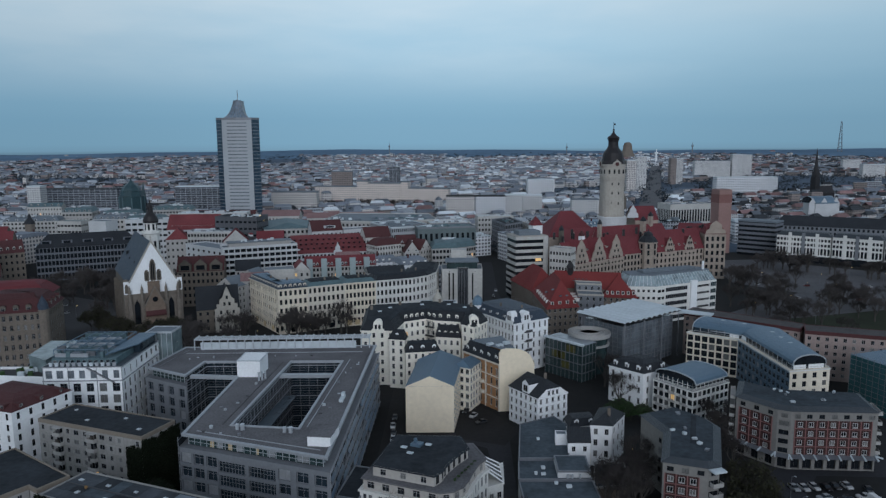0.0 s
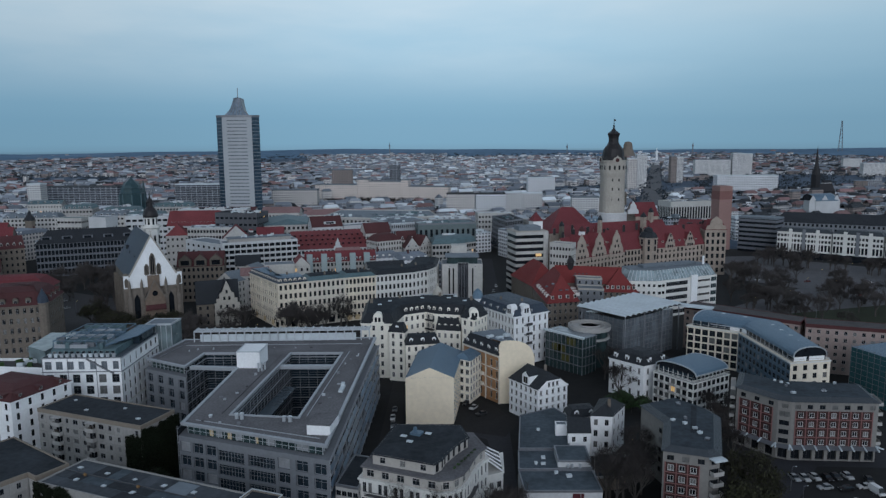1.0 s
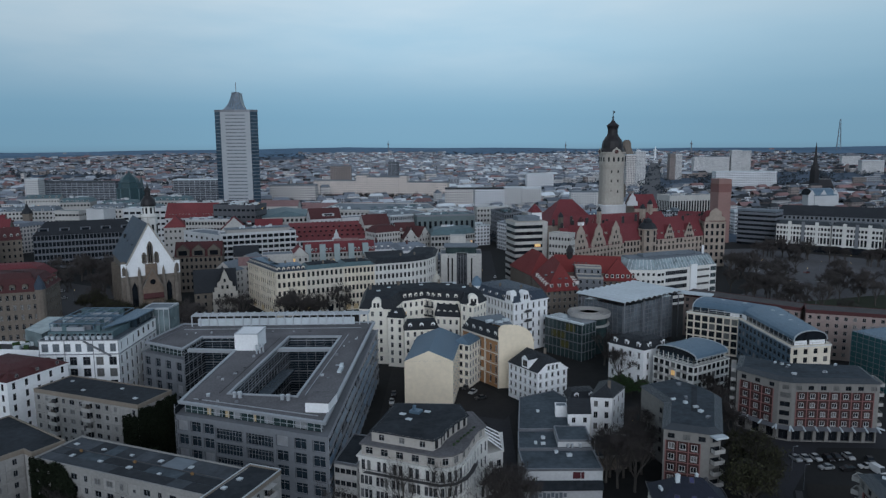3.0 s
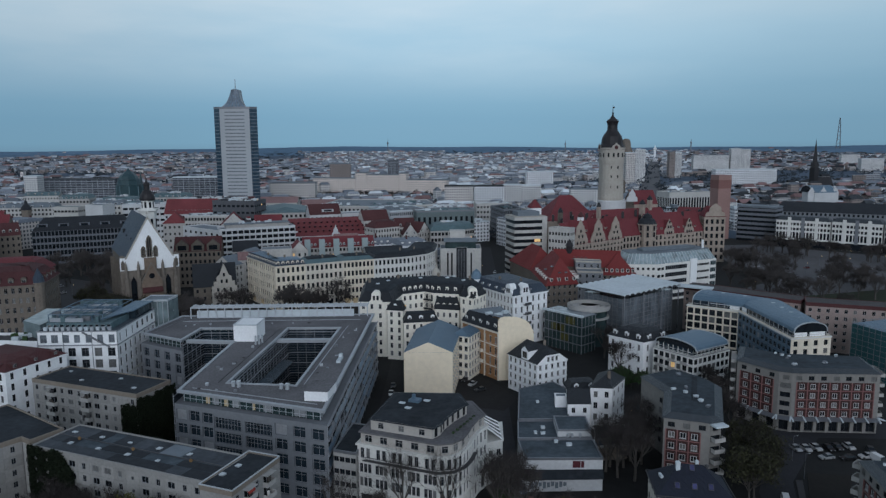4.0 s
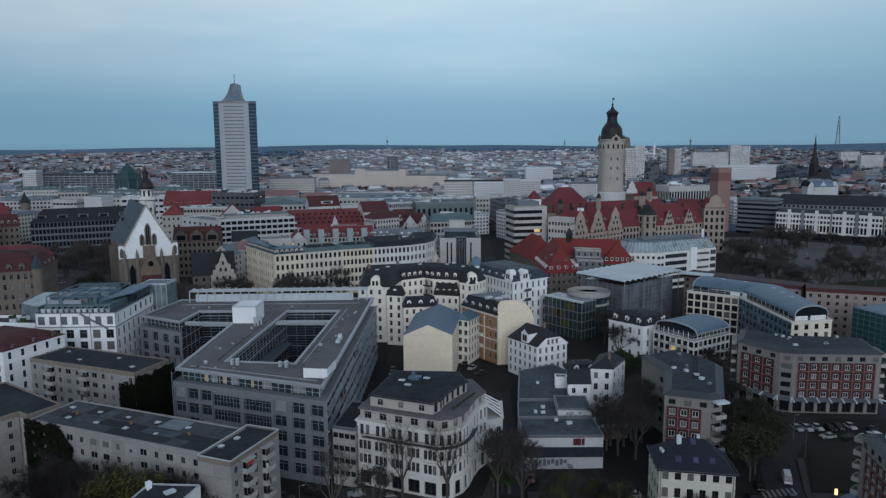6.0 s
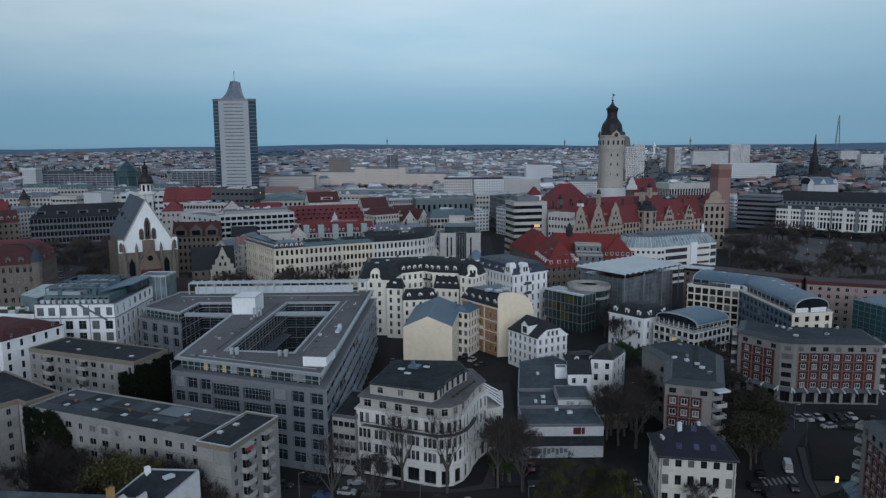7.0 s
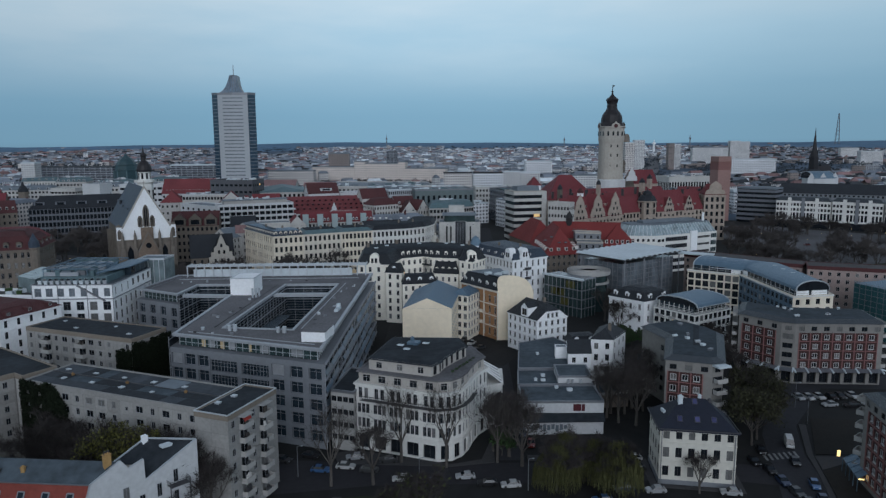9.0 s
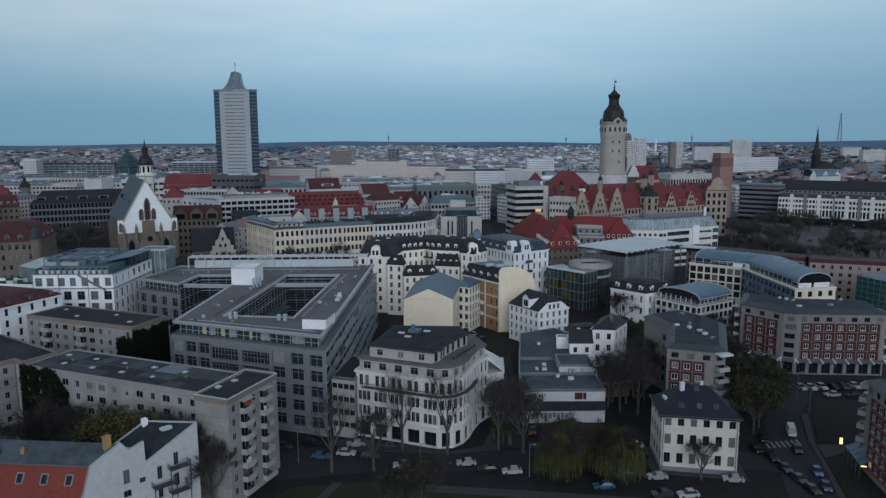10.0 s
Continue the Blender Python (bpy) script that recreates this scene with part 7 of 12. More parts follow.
court_houses()
wc = house("white corner house with dark mansard roof and dormers", [(13.6, 331.0), (30.2, 303.6), (46.4, 314.6), (31.0, 342.0)], 22.4, 5, WHITE, r_mansard(SLATEBLUE, 3.6, 1.8, .8, 3.2, dorm={0: 6, 1: 1}, stacks=2, dstyle="flat"), pitch=2.0, win=(.95, 2.4), style="ledge", cornice=.45, courses=(5.0, 18.4), lit=.005, cols={0: 13, 1: 6}, first=.8)
for c, a in (((28.6, 306.2), math.atan2(-27.4, 16.6)), ((35.6, 307.2), math.atan2(11.0, 16.2))):
    t = Shape()
    d = (math.cos(a), math.sin(a))
    at = lambda u, z, o: (c[0] + d[0] * u + d[1] * o, c[1] + d[1] * u - d[0] * o, z)
    prof = [(-2.6, 22.0), (2.6, 22.0), (2.5, 23.6), (1.8, 24.4), (1.7, 25.8)] + [(1.7 * math.cos(math.pi * k / 8), 25.8 + 1.5 * math.sin(math.pi * k / 8)) for k in range(1, 8)] + [(-1.7, 25.8), (-1.8, 24.4), (-2.5, 23.6)]
    t.face([at(u, z, .45) for u, z in prof])
    for (u0, z0), (u1, z1) in zip(prof, prof[1:] + prof[:1]):
        t.face([at(u1, z1, .45), at(u0, z0, .45), at(u0, z0, -2.6), at(u1, z1, -2.6)])
    t.link("dormer_gable", WHITE, wc, "white curved dormer gable")
    for u in (-.7, .7):
        x, y, z = at(u, 23.4, .5)
        put_window(wc, x, y, z, a, .9, 2.0, "casement", FRAMED, None, 0)
t = Shape()
t.lathe(15.6, 329.8, [(0, 2.6), (24.4, 2.6), (24.6, 3.0), (25.2, 3.0)], 8)
t.link("corner_turret", WHITE, wc)
t = Shape()
t.lathe(15.6, 329.8, [(25.2, 2.8), (27.0, 2.3), (28.6, 1.6), (29.6, .3)], 8)
t.link("turret_cap", TIN, wc)
for z in (9.2, 13.4, 17.6):
    t = Shape()
    a = math.atan2(11.0, 16.2)
    t.box(36.8, 307.4, z, z + .25, 3.6, 1.6, a)
    t.box(37.2, 306.75, z + .25, z + 1.2, 3.6, .08, a)
    t.link("balcony", FRAMED, wc, "dark railing balcony")
hall = dict(pitch=3.2, win=(1.2, 1.9), lit=.01)
ha = house("long stone hall with steep red tiled hipped roof", [(53.2, 363.6), (70.2, 368.4), (72.0, 410.0), (51.0, 408.5)], 15.6, 4, BROWNSTONE, r_ridge(REDHALL, 12.2, 9.5, .7, 1), **hall)
house("stone rear wing with red tiled roof", [(50.6, 409.5), (68.0, 411.0), (64.0, 446.0), (42.0, 444.0)], 15.6, 1, BROWNSTONE, r_ridge(REDHALL, 11.0, 9.0, .7, 1), **hall)
cw = house("stone cross wing with red tiled ridge roof", [(62.5, 398.6), (97.5, 390.0), (99.5, 402.5), (64.0, 411.4)], 19.5, 1, BROWNSTONE, r_ridge(REDHALL, 8.2, 0), **hall)
s = Shape()
s.lathe(71.6, 402.9, [(25.0, 1.9), (29.6, 1.9), (29.8, 2.4), (31.0, 1.8), (32.4, .9), (33.6, .1)], 8)
s.link("ridge_lantern", DARKCOPPER, cw, "dark copper ridge lantern")
hc = house("stone wing with steep red tiled roof and dormers", [(86.8, 387.0), (105.0, 384.0), (106.0, 405.0), (90.2, 408.5)], 16.6, 4, BROWNSTONE, r_ridge(REDHALL, 10.4, 9.0, .7, 1), **hall)
for p, q, n_ in (((54.0, 364.6), (70.4, 369.2), 4), ((71.4, 371.0), (72.6, 392.0), 3), ((51.6, 400.0), (53.4, 368.0), 6)):
    dormer_row(ha, p, q, 16.4, n_, 1.5, 1.9, 3.0, OFFWHITE, REDHALL, False)
dormer_row(hc, (88.0, 387.4), (104.6, 384.8), 17.4, 6, 1.5, 1.9, 3.0, OFFWHITE, REDHALL, False)
for x, y, z in ((60.5, 367.8, 20.5), (64.0, 368.8, 20.5), (57.4, 374.0, 22.6), (55.0, 380.0, 20.0)):
    skylight(ha, x, y, z, 1.3, 1.0, .5, .25, GREYPANE)
for i in range(9):
    skylight(cw, 73.0 + 1.0 * i, 399.1 - .25 * i + (i % 2) * .8, 22.6 + (i % 2) * .9, .9, 1.3, .5, -.3, FRAMED if i % 3 else GREYPANE)
house("low grey stone court wing with flat roof", [(71.4, 377.0), (84.5, 374.0), (85.5, 384.0), (72.2, 387.4)], 19.4, 5, GREYSTONE, r_flat(GREYROOF, .6, PALESTONE), **hall)
house("set-back stone court storey with pale cornice", [(72.4, 387.6), (85.6, 384.2), (86.4, 391.0), (72.8, 395.0)], 23.2, 6, GREYSTONE, r_flat(GREYROOF, .6, PALESTONE), **hall)


# ---- glass hall with the wavy roof ----
def glass_hall():
    b = thing("glass_hall", "glass hall under a white corrugated roof on columns", "hall", 84, 322, 0)
    poly = [(65.0, 325.0), (78.4, 307.6), (107.0, 330.0), (94.5, 347.5)]
    g = Shape()
    for i in range(4):
        p, q = poly[i], poly[(i + 1) % 4]
        g.face([(*p, 0), (*q, 0), (*q, 19.6), (*p, 19.6)])
    g.face([(*p, 19.6) for p in poly])
    g.link("glass_wall", GREYPANE, b)
    m = Shape()
    for i in (0, 1, 2, 3):
        p, q = poly[i], poly[(i + 1) % 4]
        d = (Vector(q) - Vector(p)).normalized()
        k = round(math.dist(p, q) / 2.6)
        for j in range(k + 1):
            c = lerp(p, q, j / k)
            m.beam((c[0] + d.y * .15, c[1] - d.x * .15, 0), (c[0] + d.y * .15, c[1] - d.x * .15, 19.8), .10)
        for z in range(2, 20, 2):
            m.beam((p[0] + d.y * .15, p[1] - d.x * .15, z), (q[0] + d.y * .15, q[1] - d.x * .15, z), .07)
    tagged(m.link("facade_bar", STEEL, b), kind="stuff")
    r = Shape()
    A, B, C, D = Vector((61.0, 324.5, 22.2)), Vector((77.8, 302.8, 22.2)), Vector((111.0, 329.0, 22.2)), Vector((95.2, 352.0, 22.2))
    n = 84
    pts = []
    for i in range(n + 1):
        t = i / n
        z = .8 * abs(math.sin(t * math.pi * 11)) + .1
        pts.append((A.lerp(D, t) + Vector((0, 0, z)), B.lerp(C, t) + Vector((0, 0, z))))
    for (a0, b0), (a1, b1) in zip(pts, pts[1:]):
        r.face([a0, b0, b1, a1])
        r.face([b0 - Vector((0, 0, .5)), b1 - Vector((0, 0, .5)), b1, b0])
        r.face([a1 - Vector((0, 0, .5)), a0 - Vector((0, 0, .5)), a0, a1])
    r.link("wavy_roof", PALEROOF, b, "white corrugated roof")
    u = Shape()
    u.face([D - Vector((0, 0, .4)), C - Vector((0, 0, .4)), B - Vector((0, 0, .4)), A - Vector((0, 0, .4))])
    u.link("roof_underside", FRAMED, b)
    for t in (.04, .36, .68, .98):
        for k in (.06, .96):
            c = Shape()
            q = A.lerp(D, t).lerp(B.lerp(C, t), k)
            c.beam((q.x, q.y, 0), (q.x, q.y, 22.0), .22)
            c.link("column", STEEL, b)
    t = Shape()
    t.lathe(64.0, 309.5, [(15.6, 9.2), (16.6, 9.4), (16.7, 4.4), (15.2, 4.2)], 32)
    t.link("round_terrace", CONCRETE, b, "ring-shaped concrete roof terrace")
    for x, y, r0, z in ((64.0, 309.5, 9.3, 16.6), (63.4, 309.2, 7.4, 16.7), (64.2, 310.0, 4.6, 16.7)):
        t = Shape()
        t.lathe(x, y, [(z, r0), (z + .75, r0), (z + .75, r0 - .3), (z, r0 - .3)], 32)
        t.link("terrace_parapet", GREYRENDER, b)
    t = Shape()
    t.lathe(64.0, 309.5, [(0, 8.0), (15.6, 8.0)], 32)
    t.link("drum", PANEGREEN, b)
    t = Shape()
    t.lathe(64.0, 309.5, [(15.25, 4.3), (15.2, .05)], 24)
    t.link("terrace_well", FRAMED, b)
    t = Shape()
    t.lathe(64.0, 309.5, [(11.8, 8.9), (12.6, 8.9), (12.6, 8.0)], 32)
    t.link("floor_ring", CONCRETE, b)
    k = Shape()
    k.prism([(109, 329), (122, 321), (125, 326), (112, 335)], 20.8, 21.3, floor=True)
    k.link("canopy", PALEROOF, b, "white flat canopy")


glass_hall()


def green_block():
    b = thing("glass_building", "green glass building with a white flat roof edge", "building", 54, 302, 0)
    poly = [(44.4, 306.6), (57.6, 291.4), (64.4, 297.4), (51.4, 312.8)]
    g = Shape()
    g.prism(poly, 0, 15.6)
    g.link("glass_wall", PANEGREEN, b)
    m = Shape()
    for i in (0, 1):
        p, q = poly[i], poly[i + 1]
        d = (Vector(q) - Vector(p)).normalized()
        k = round(math.dist(p, q) / 2.2)
        for j in range(k + 1):
            c = lerp(p, q, j / k)
            m.beam((c[0] + d.y * .1, c[1] - d.x * .1, 0), (c[0] + d.y * .1, c[1] - d.x * .1, 15.6), .09)
        for z in (3.8, 7.6, 11.4):
            m.beam((p[0] + d.y * .1, p[1] - d.x * .1, z), (q[0] + d.y * .1, q[1] - d.x * .1, z), .16)
    tagged(m.link("facade_bar", STEEL, b), kind="stuff")
    e = Shape()
    e.prism(offset(poly, .3), 15.6, 15.9, floor=True)
    e.link("roof", GREYPANE, b, "dark glazed flat roof")
    e = Shape()
    a, c = offset(poly, .8)[:2]
    e.prism([a, c, (c[0] + .9, c[1] + 1.1), (a[0] + .9, a[1] + 1.1)], 15.7, 16.4, floor=True)
    e.link("roof_edge", PALEROOF, b, "long white roof edge")
    f = Shape()
    for t, z in ((.3, 8), (.55, 4.2), (.7, 11.8), (.45, 8)):
        p, q = lerp(poly[0], poly[1], t - .12), lerp(poly[0], poly[1], t + .12)
        f.face([(p[0] - .04, p[1] - .04, z), (q[0] - .04, q[1] - .04, z), (q[0] - .04, q[1] - .04, z + 3), (p[0] - .04, p[1] - .04, z + 3)])
    f.link("tinted_pane", mat("yellow_tinted_glass", (.085, .082, .03), .15, .3), b, "yellow tinted panes")


green_block()


# ---- buildings with arched zinc roofs ----
def arch_block():
    poly = [(107.0, 309.0), (124.5, 296.5), (126.0, 253.5), (142.2, 256.5), (146.5, 297.0), (124.0, 321.5)]
    b = thing("apartment_block", "cream apartment block with arched blue zinc roof", "apartment block", *centre(poly), 0, "arched roof houses")
    s = Shape()
    rows = [(1.2 + 3.15 * i, 2.0) for i in range(5)]
    facade(s, b, poly[0], poly[1], 0, 17.0, [(.9 + 3.15 * i, 2.5) for i in range(5)], 7, 2.4, .3, style="cross", frame_mat=FRAMED, lit=.0)
    sg = Shape()
    facade(sg, b, poly[1], poly[2], 0, 17.0, rows, 13, 2.3, .3, style="cross", frame_mat=FRAMEG, pane_mat=PANEBLUE, lit=.01)
    facade(s, b, poly[2], poly[3], 0, 17.0, rows, 4, 1.7, .3, style="casement", frame_mat=FRAMED, lit=.01)
    sg.link("side_wall", TIN, b, "blue-grey glazed balcony side")
    for i in (3, 4, 5):
        p, q = poly[i], poly[(i + 1) % 6]
        s.face([(*p, 0), (*q, 0), (*q, 17), (*p, 17)])
    s.face([(*p, 17) for p in poly])
    s.link("wall", ROWCREAM, b)
    t = Shape()
    in1 = offset(poly, -1.3)
    for e, u0, u1 in ((0, .78, .97), (1, .02, .12), (2, .05, .42), (2, .5, .95)):
        a, q = lerp(in1[e], in1[e + 1], u0), lerp(in1[e], in1[e + 1], u1)
        t.face([(*a, 17.05), (*q, 17.05), (*q, 19.0), (*a, 19.0)])
    t.link("attic_panel", WHITE, b, "white attic panels")
    c = Shape()
    band(c, poly, 16.6, 17.1, .25)
    c.link("cornice", OFFWHITE, b)
    in0 = offset(poly, -1.4)
    g = Shape()
    for i in range(3):
        p, q = in0[i], in0[i + 1]
        g.face([(*p, 17), (*q, 17), (*q, 19.2), (*p, 19.2)])
    g.link("attic_glazing", PANEBLUE, b)
    w = Shape()
    for i in range(3):
        p, q = in0[i], in0[i + 1]
        k = round(math.dist(p, q) / 3.4)
        for j in range(k + 1):
            m = lerp(p, q, j / k)
            w.beam((*m, 17), (*m, 19.3), .09)
        rp = offset(poly, -.2)
        w.beam((*rp[i], 18.0), (*rp[i + 1], 18.0), .05)
    tagged(w.link("attic_post", PLASTER, b), kind="stuff")
    barrel(b, [((109.5, 309.5), (122.0, 320.5), 18.6), ((126.2, 296.5), (144.5, 298.0), 18.6), ((127.5, 254.6), (141.0, 257.2), 18.8)], 3.6, TIN)
    for t in (.2, .4, .6, .8):
        q = lerp((135.4, 297), (134.2, 256), t)
        skylight(b, q[0], q[1], 22.0, 1.4, 1.0, .25, -.2, PALEROOF)
    for t in (.35, .7):
        q = lerp((115.7, 315), (135.3, 297), t)
        skylight(b, q[0], q[1], 22.0, 1.4, 1.0, .25, -.6, PALEROOF)


arch_block()
H2 = [(77.5, 257.7), (87.5, 243.5), (104.2, 254.2), (94.2, 268.4)]
h2 = house("white apartment house with balconies and arched zinc roof", H2, 12.8, 4, OFFWHITE, None, pitch=2.5, win=(1.75, 2.1), frame_mat=FRAMED, lit=.01, cornice=.2, courses=(3.4, 6.4, 9.4), group="arched roof houses")
h2_in = offset(H2, -1.3)
s, w, fl = Shape(), Shape(), Shape()
fl.face([(*p, 12.82) for p in H2])
fl.link("terrace_floor", CONCRETE, h2)
for i in range(2):
    s.face([(*h2_in[i], 12.8), (*h2_in[i + 1], 12.8), (*h2_in[i + 1], 15.4), (*h2_in[i], 15.4)])
    n = round(math.dist(h2_in[i], h2_in[i + 1]) / 2.2)
    for k in range(n + 1):
        m = lerp(h2_in[i], h2_in[i + 1], k / n)
        w.beam((*m, 12.8), (*m, 15.5), .10)
    for z in (13.0, 14.1, 15.3):
        w.beam((*h2_in[i], z), (*h2_in[i + 1], z), .05)
    for z in (13.3, 13.8):
        w.beam((*H2[i], z), (*H2[i + 1], z), .05)
s.link("attic_glazing", PANEBLUE, h2)
tagged(w.link("attic_post", OFFWHITE, h2), kind="stuff")
barrel(h2, [(lerp(H2[1], H2[2], .06), lerp(H2[0], H2[3], .06), 15.2), (lerp(H2[1], H2[2], .95), lerp(H2[0], H2[3], .95), 15.2)], 2.6, TIN)
# balconies of the white apartment house
d = (Vector(H2[1]) - Vector(H2[0])).normalized()
for t in (.2, .5, .8):
    for z in (4.0, 7.0, 10.0):
        m = lerp(H2[0], H2[1], t)
        s = Shape()
        s.box(m[0] + d.y * .6, m[1] - d.x * .6, z - .15, z, 2.8, 1.2, math.atan2(d.y, d.x))
        s.box(m[0] + d.y * 1.15, m[1] - d.x * 1.15, z, z + .95, 2.8, .06, math.atan2(d.y, d.x))
        s.link("balcony", GREYRENDER, h2)
house("white town house with dark hipped roof and dormers", [(64.2, 271.3), (74.5, 260.1), (86.8, 267.4), (76.5, 278.6)], 14.0, 3, WHITE, r_mansard(SLATE, 2.8, 2.0, 1.2, 2.4, dorm={0: 3, 1: 2}, dstyle="round"), pitch=4.2, win=(1.0, 2.1), style="ledge", cornice=.3, lit=0)
# ---- long slab with the red band, wrapped scaffold house ----
for pl, zt in (([(113.5, 333.0), (152.5, 300.5), (159.0, 309.0), (121.0, 342.0)], 19.0), ([(152.5, 296.0), (190.0, 282.0), (194.0, 292.0), (157.0, 306.5)], 19.4), ([(190.5, 282.0), (240.0, 270.0), (243.0, 281.0), (194.5, 292.0)], 19.4)):
    lb = house("long cream block of flats with dark red attic band", pl, zt, 6, PINKSLAB, None, pitch=3.4, win=(1.3, 1.6), lit=.0, name="apartment_block", category="apartment block", group="long red-banded flats")
    s = Shape()
    band(s, pl, zt - .1, zt + 1.4, .15, .3)
    s.link("attic_band", DARKTILE, lb, "dark red attic band")
    s = Shape()
    s.face([(*p, zt + 1.3) for p in pl])
    s.link("roof", BROWNFELT, lb)
tb = thing("scaffolded_building", "building wrapped in teal scaffold netting", "building", 165, 258, 0)
tp = [(154.8, 265.6), (162.0, 244.0), (182.0, 250.6), (175.0, 273.0)]
s = Shape()
s.prism(tp, 0, 19.4)
s.link("netting", NET, tb)
s = Shape()
for i in range(4):
    p, q = tp[i], tp[(i + 1) % 4]
    d = (Vector(q) - Vector(p)).normalized()
    k = round(math.dist(p, q) / 2.5)
    for j in range(k + 1):
        c = lerp(p, q, j / k)
        s.beam((c[0] + d.y * .1, c[1] - d.x * .1, 0), (c[0] + d.y * .1, c[1] - d.x * .1, 20.4), .06)
    for z in range(2, 21, 2):
        s.beam((p[0] + d.y * .12, p[1] - d.x * .12, z), (q[0] + d.y * .12, q[1] - d.x * .12, z), .06)
tagged(s.link("scaffold_pole", STEEL, tb), kind="stuff")
s = Shape()
s.face([(*p, 19.5) for p in tp])
s.link("roof", TIN, tb)


# ---- ring road row of town houses ----
ROW = [("cream corner town house with blue-grey mansard roof", [(-110.8, 403.7), (-87.0, 370.1), (-73.0, 376.7), (-79.0, 390.0), (-90.0, 386.0), (-101.0, 410.0)], ROWCREAM, SLATEBLUE, {0: 14, 1: 6}, {0: 12, 1: 6}),
       ("grey-cream town house with dark mansard roof", [(-72.8, 376.9), (-54.5, 386.3), (-60.5, 399.6), (-78.8, 390.2)], ROWGREY, TEALROOF, {0: 8}, {}),
       ("cream town house with dark slate roof", [(-54.3, 386.5), (-38.2, 393.0), (-44.2, 406.4), (-60.3, 399.8)], ROWCREAM, TEALROOF, {0: 8}, {}),
       ("white town house with rounded end and dark roof", [(-38.0, 393.2), (-18.2, 402.0), (-9.5, 410.0), (-5.0, 421.0), (-3.6, 446.0), (-19.0, 446.0), (-22.0, 421.0), (-44.0, 406.6)], OFFWHITE, SLATE, {0: 9, 1: 4, 2: 4, 3: 8}, {})]
for lab, pl, wm, rm, cl, dm in ROW:
    rw = house(lab, pl, 24.4, 5, wm, r_mansard(rm, 2.4 if dm else 2.0, 2.0 if rm is TEALROOF else 1.6, .6, 2.6, dorm=dm or None, stacks=2, cap_mat=TIN if rm is SLATEBLUE else BITUMEN, wall=wm), cols=cl, win=(1.35, 2.7), style="casement", cornice=.7, courses=(5.0, 9.4, 19.0), lit=.012, group="ring road town houses", frame_mat=FRAMED, recess=.35)
    for e in cl:
        p, q = pl[e], pl[e + 1]
        dd = (Vector(q) - Vector(p)).normalized()
        L, an = math.dist(p, q), math.atan2(dd.y, dd.x)
        fh = 23.4 / 5
        for k in range(cl[e] + 1):
            if k % 3 and k != cl[e]:
                continue
            m = lerp(p, q, min(.985, max(.015, k / cl[e])))
            t = Shape()
            t.box(m[0] + dd.y * .12, m[1] - dd.x * .12, 5.2, 23.8, .7, .3, an)
            t.link("pilaster", wm, rw)
        for k in range(cl[e]):
            m = lerp(p, q, (k + .5) / cl[e])
            for i in range(1, 5):
                t = Shape()
                z = 1.0 + i * fh + fh * .18 + 2.7
                t.box(m[0] + dd.y * .16, m[1] - dd.x * .16, z + .1, z + .42, min(1.9, L / cl[e] * .85), .34, an)
                t.link("window_head", wm, rw)
    for e in range(2 if dm else 1):
        p, q = pl[e], pl[e + 1]
        dd = (Vector(q) - Vector(p)).normalized()
        n_ = cl[e] // 2
        for i in range(n_):
            if rnd.random() < .35:
                continue
            a, c = lerp(p, q, (i + .2) / n_), lerp(p, q, (i + .8) / n_)
            t = Shape()
            t.face([(a[0] + dd.y * .12, a[1] - dd.x * .12, .6), (c[0] + dd.y * .12, c[1] - dd.x * .12, .6), (c[0] + dd.y * .12, c[1] - dd.x * .12, 3.4), (a[0] + dd.y * .12, a[1] - dd.x * .12, 3.4)])
            t.link("shop_window", WARMROOM if rnd.random() < .4 else PANE, rw)


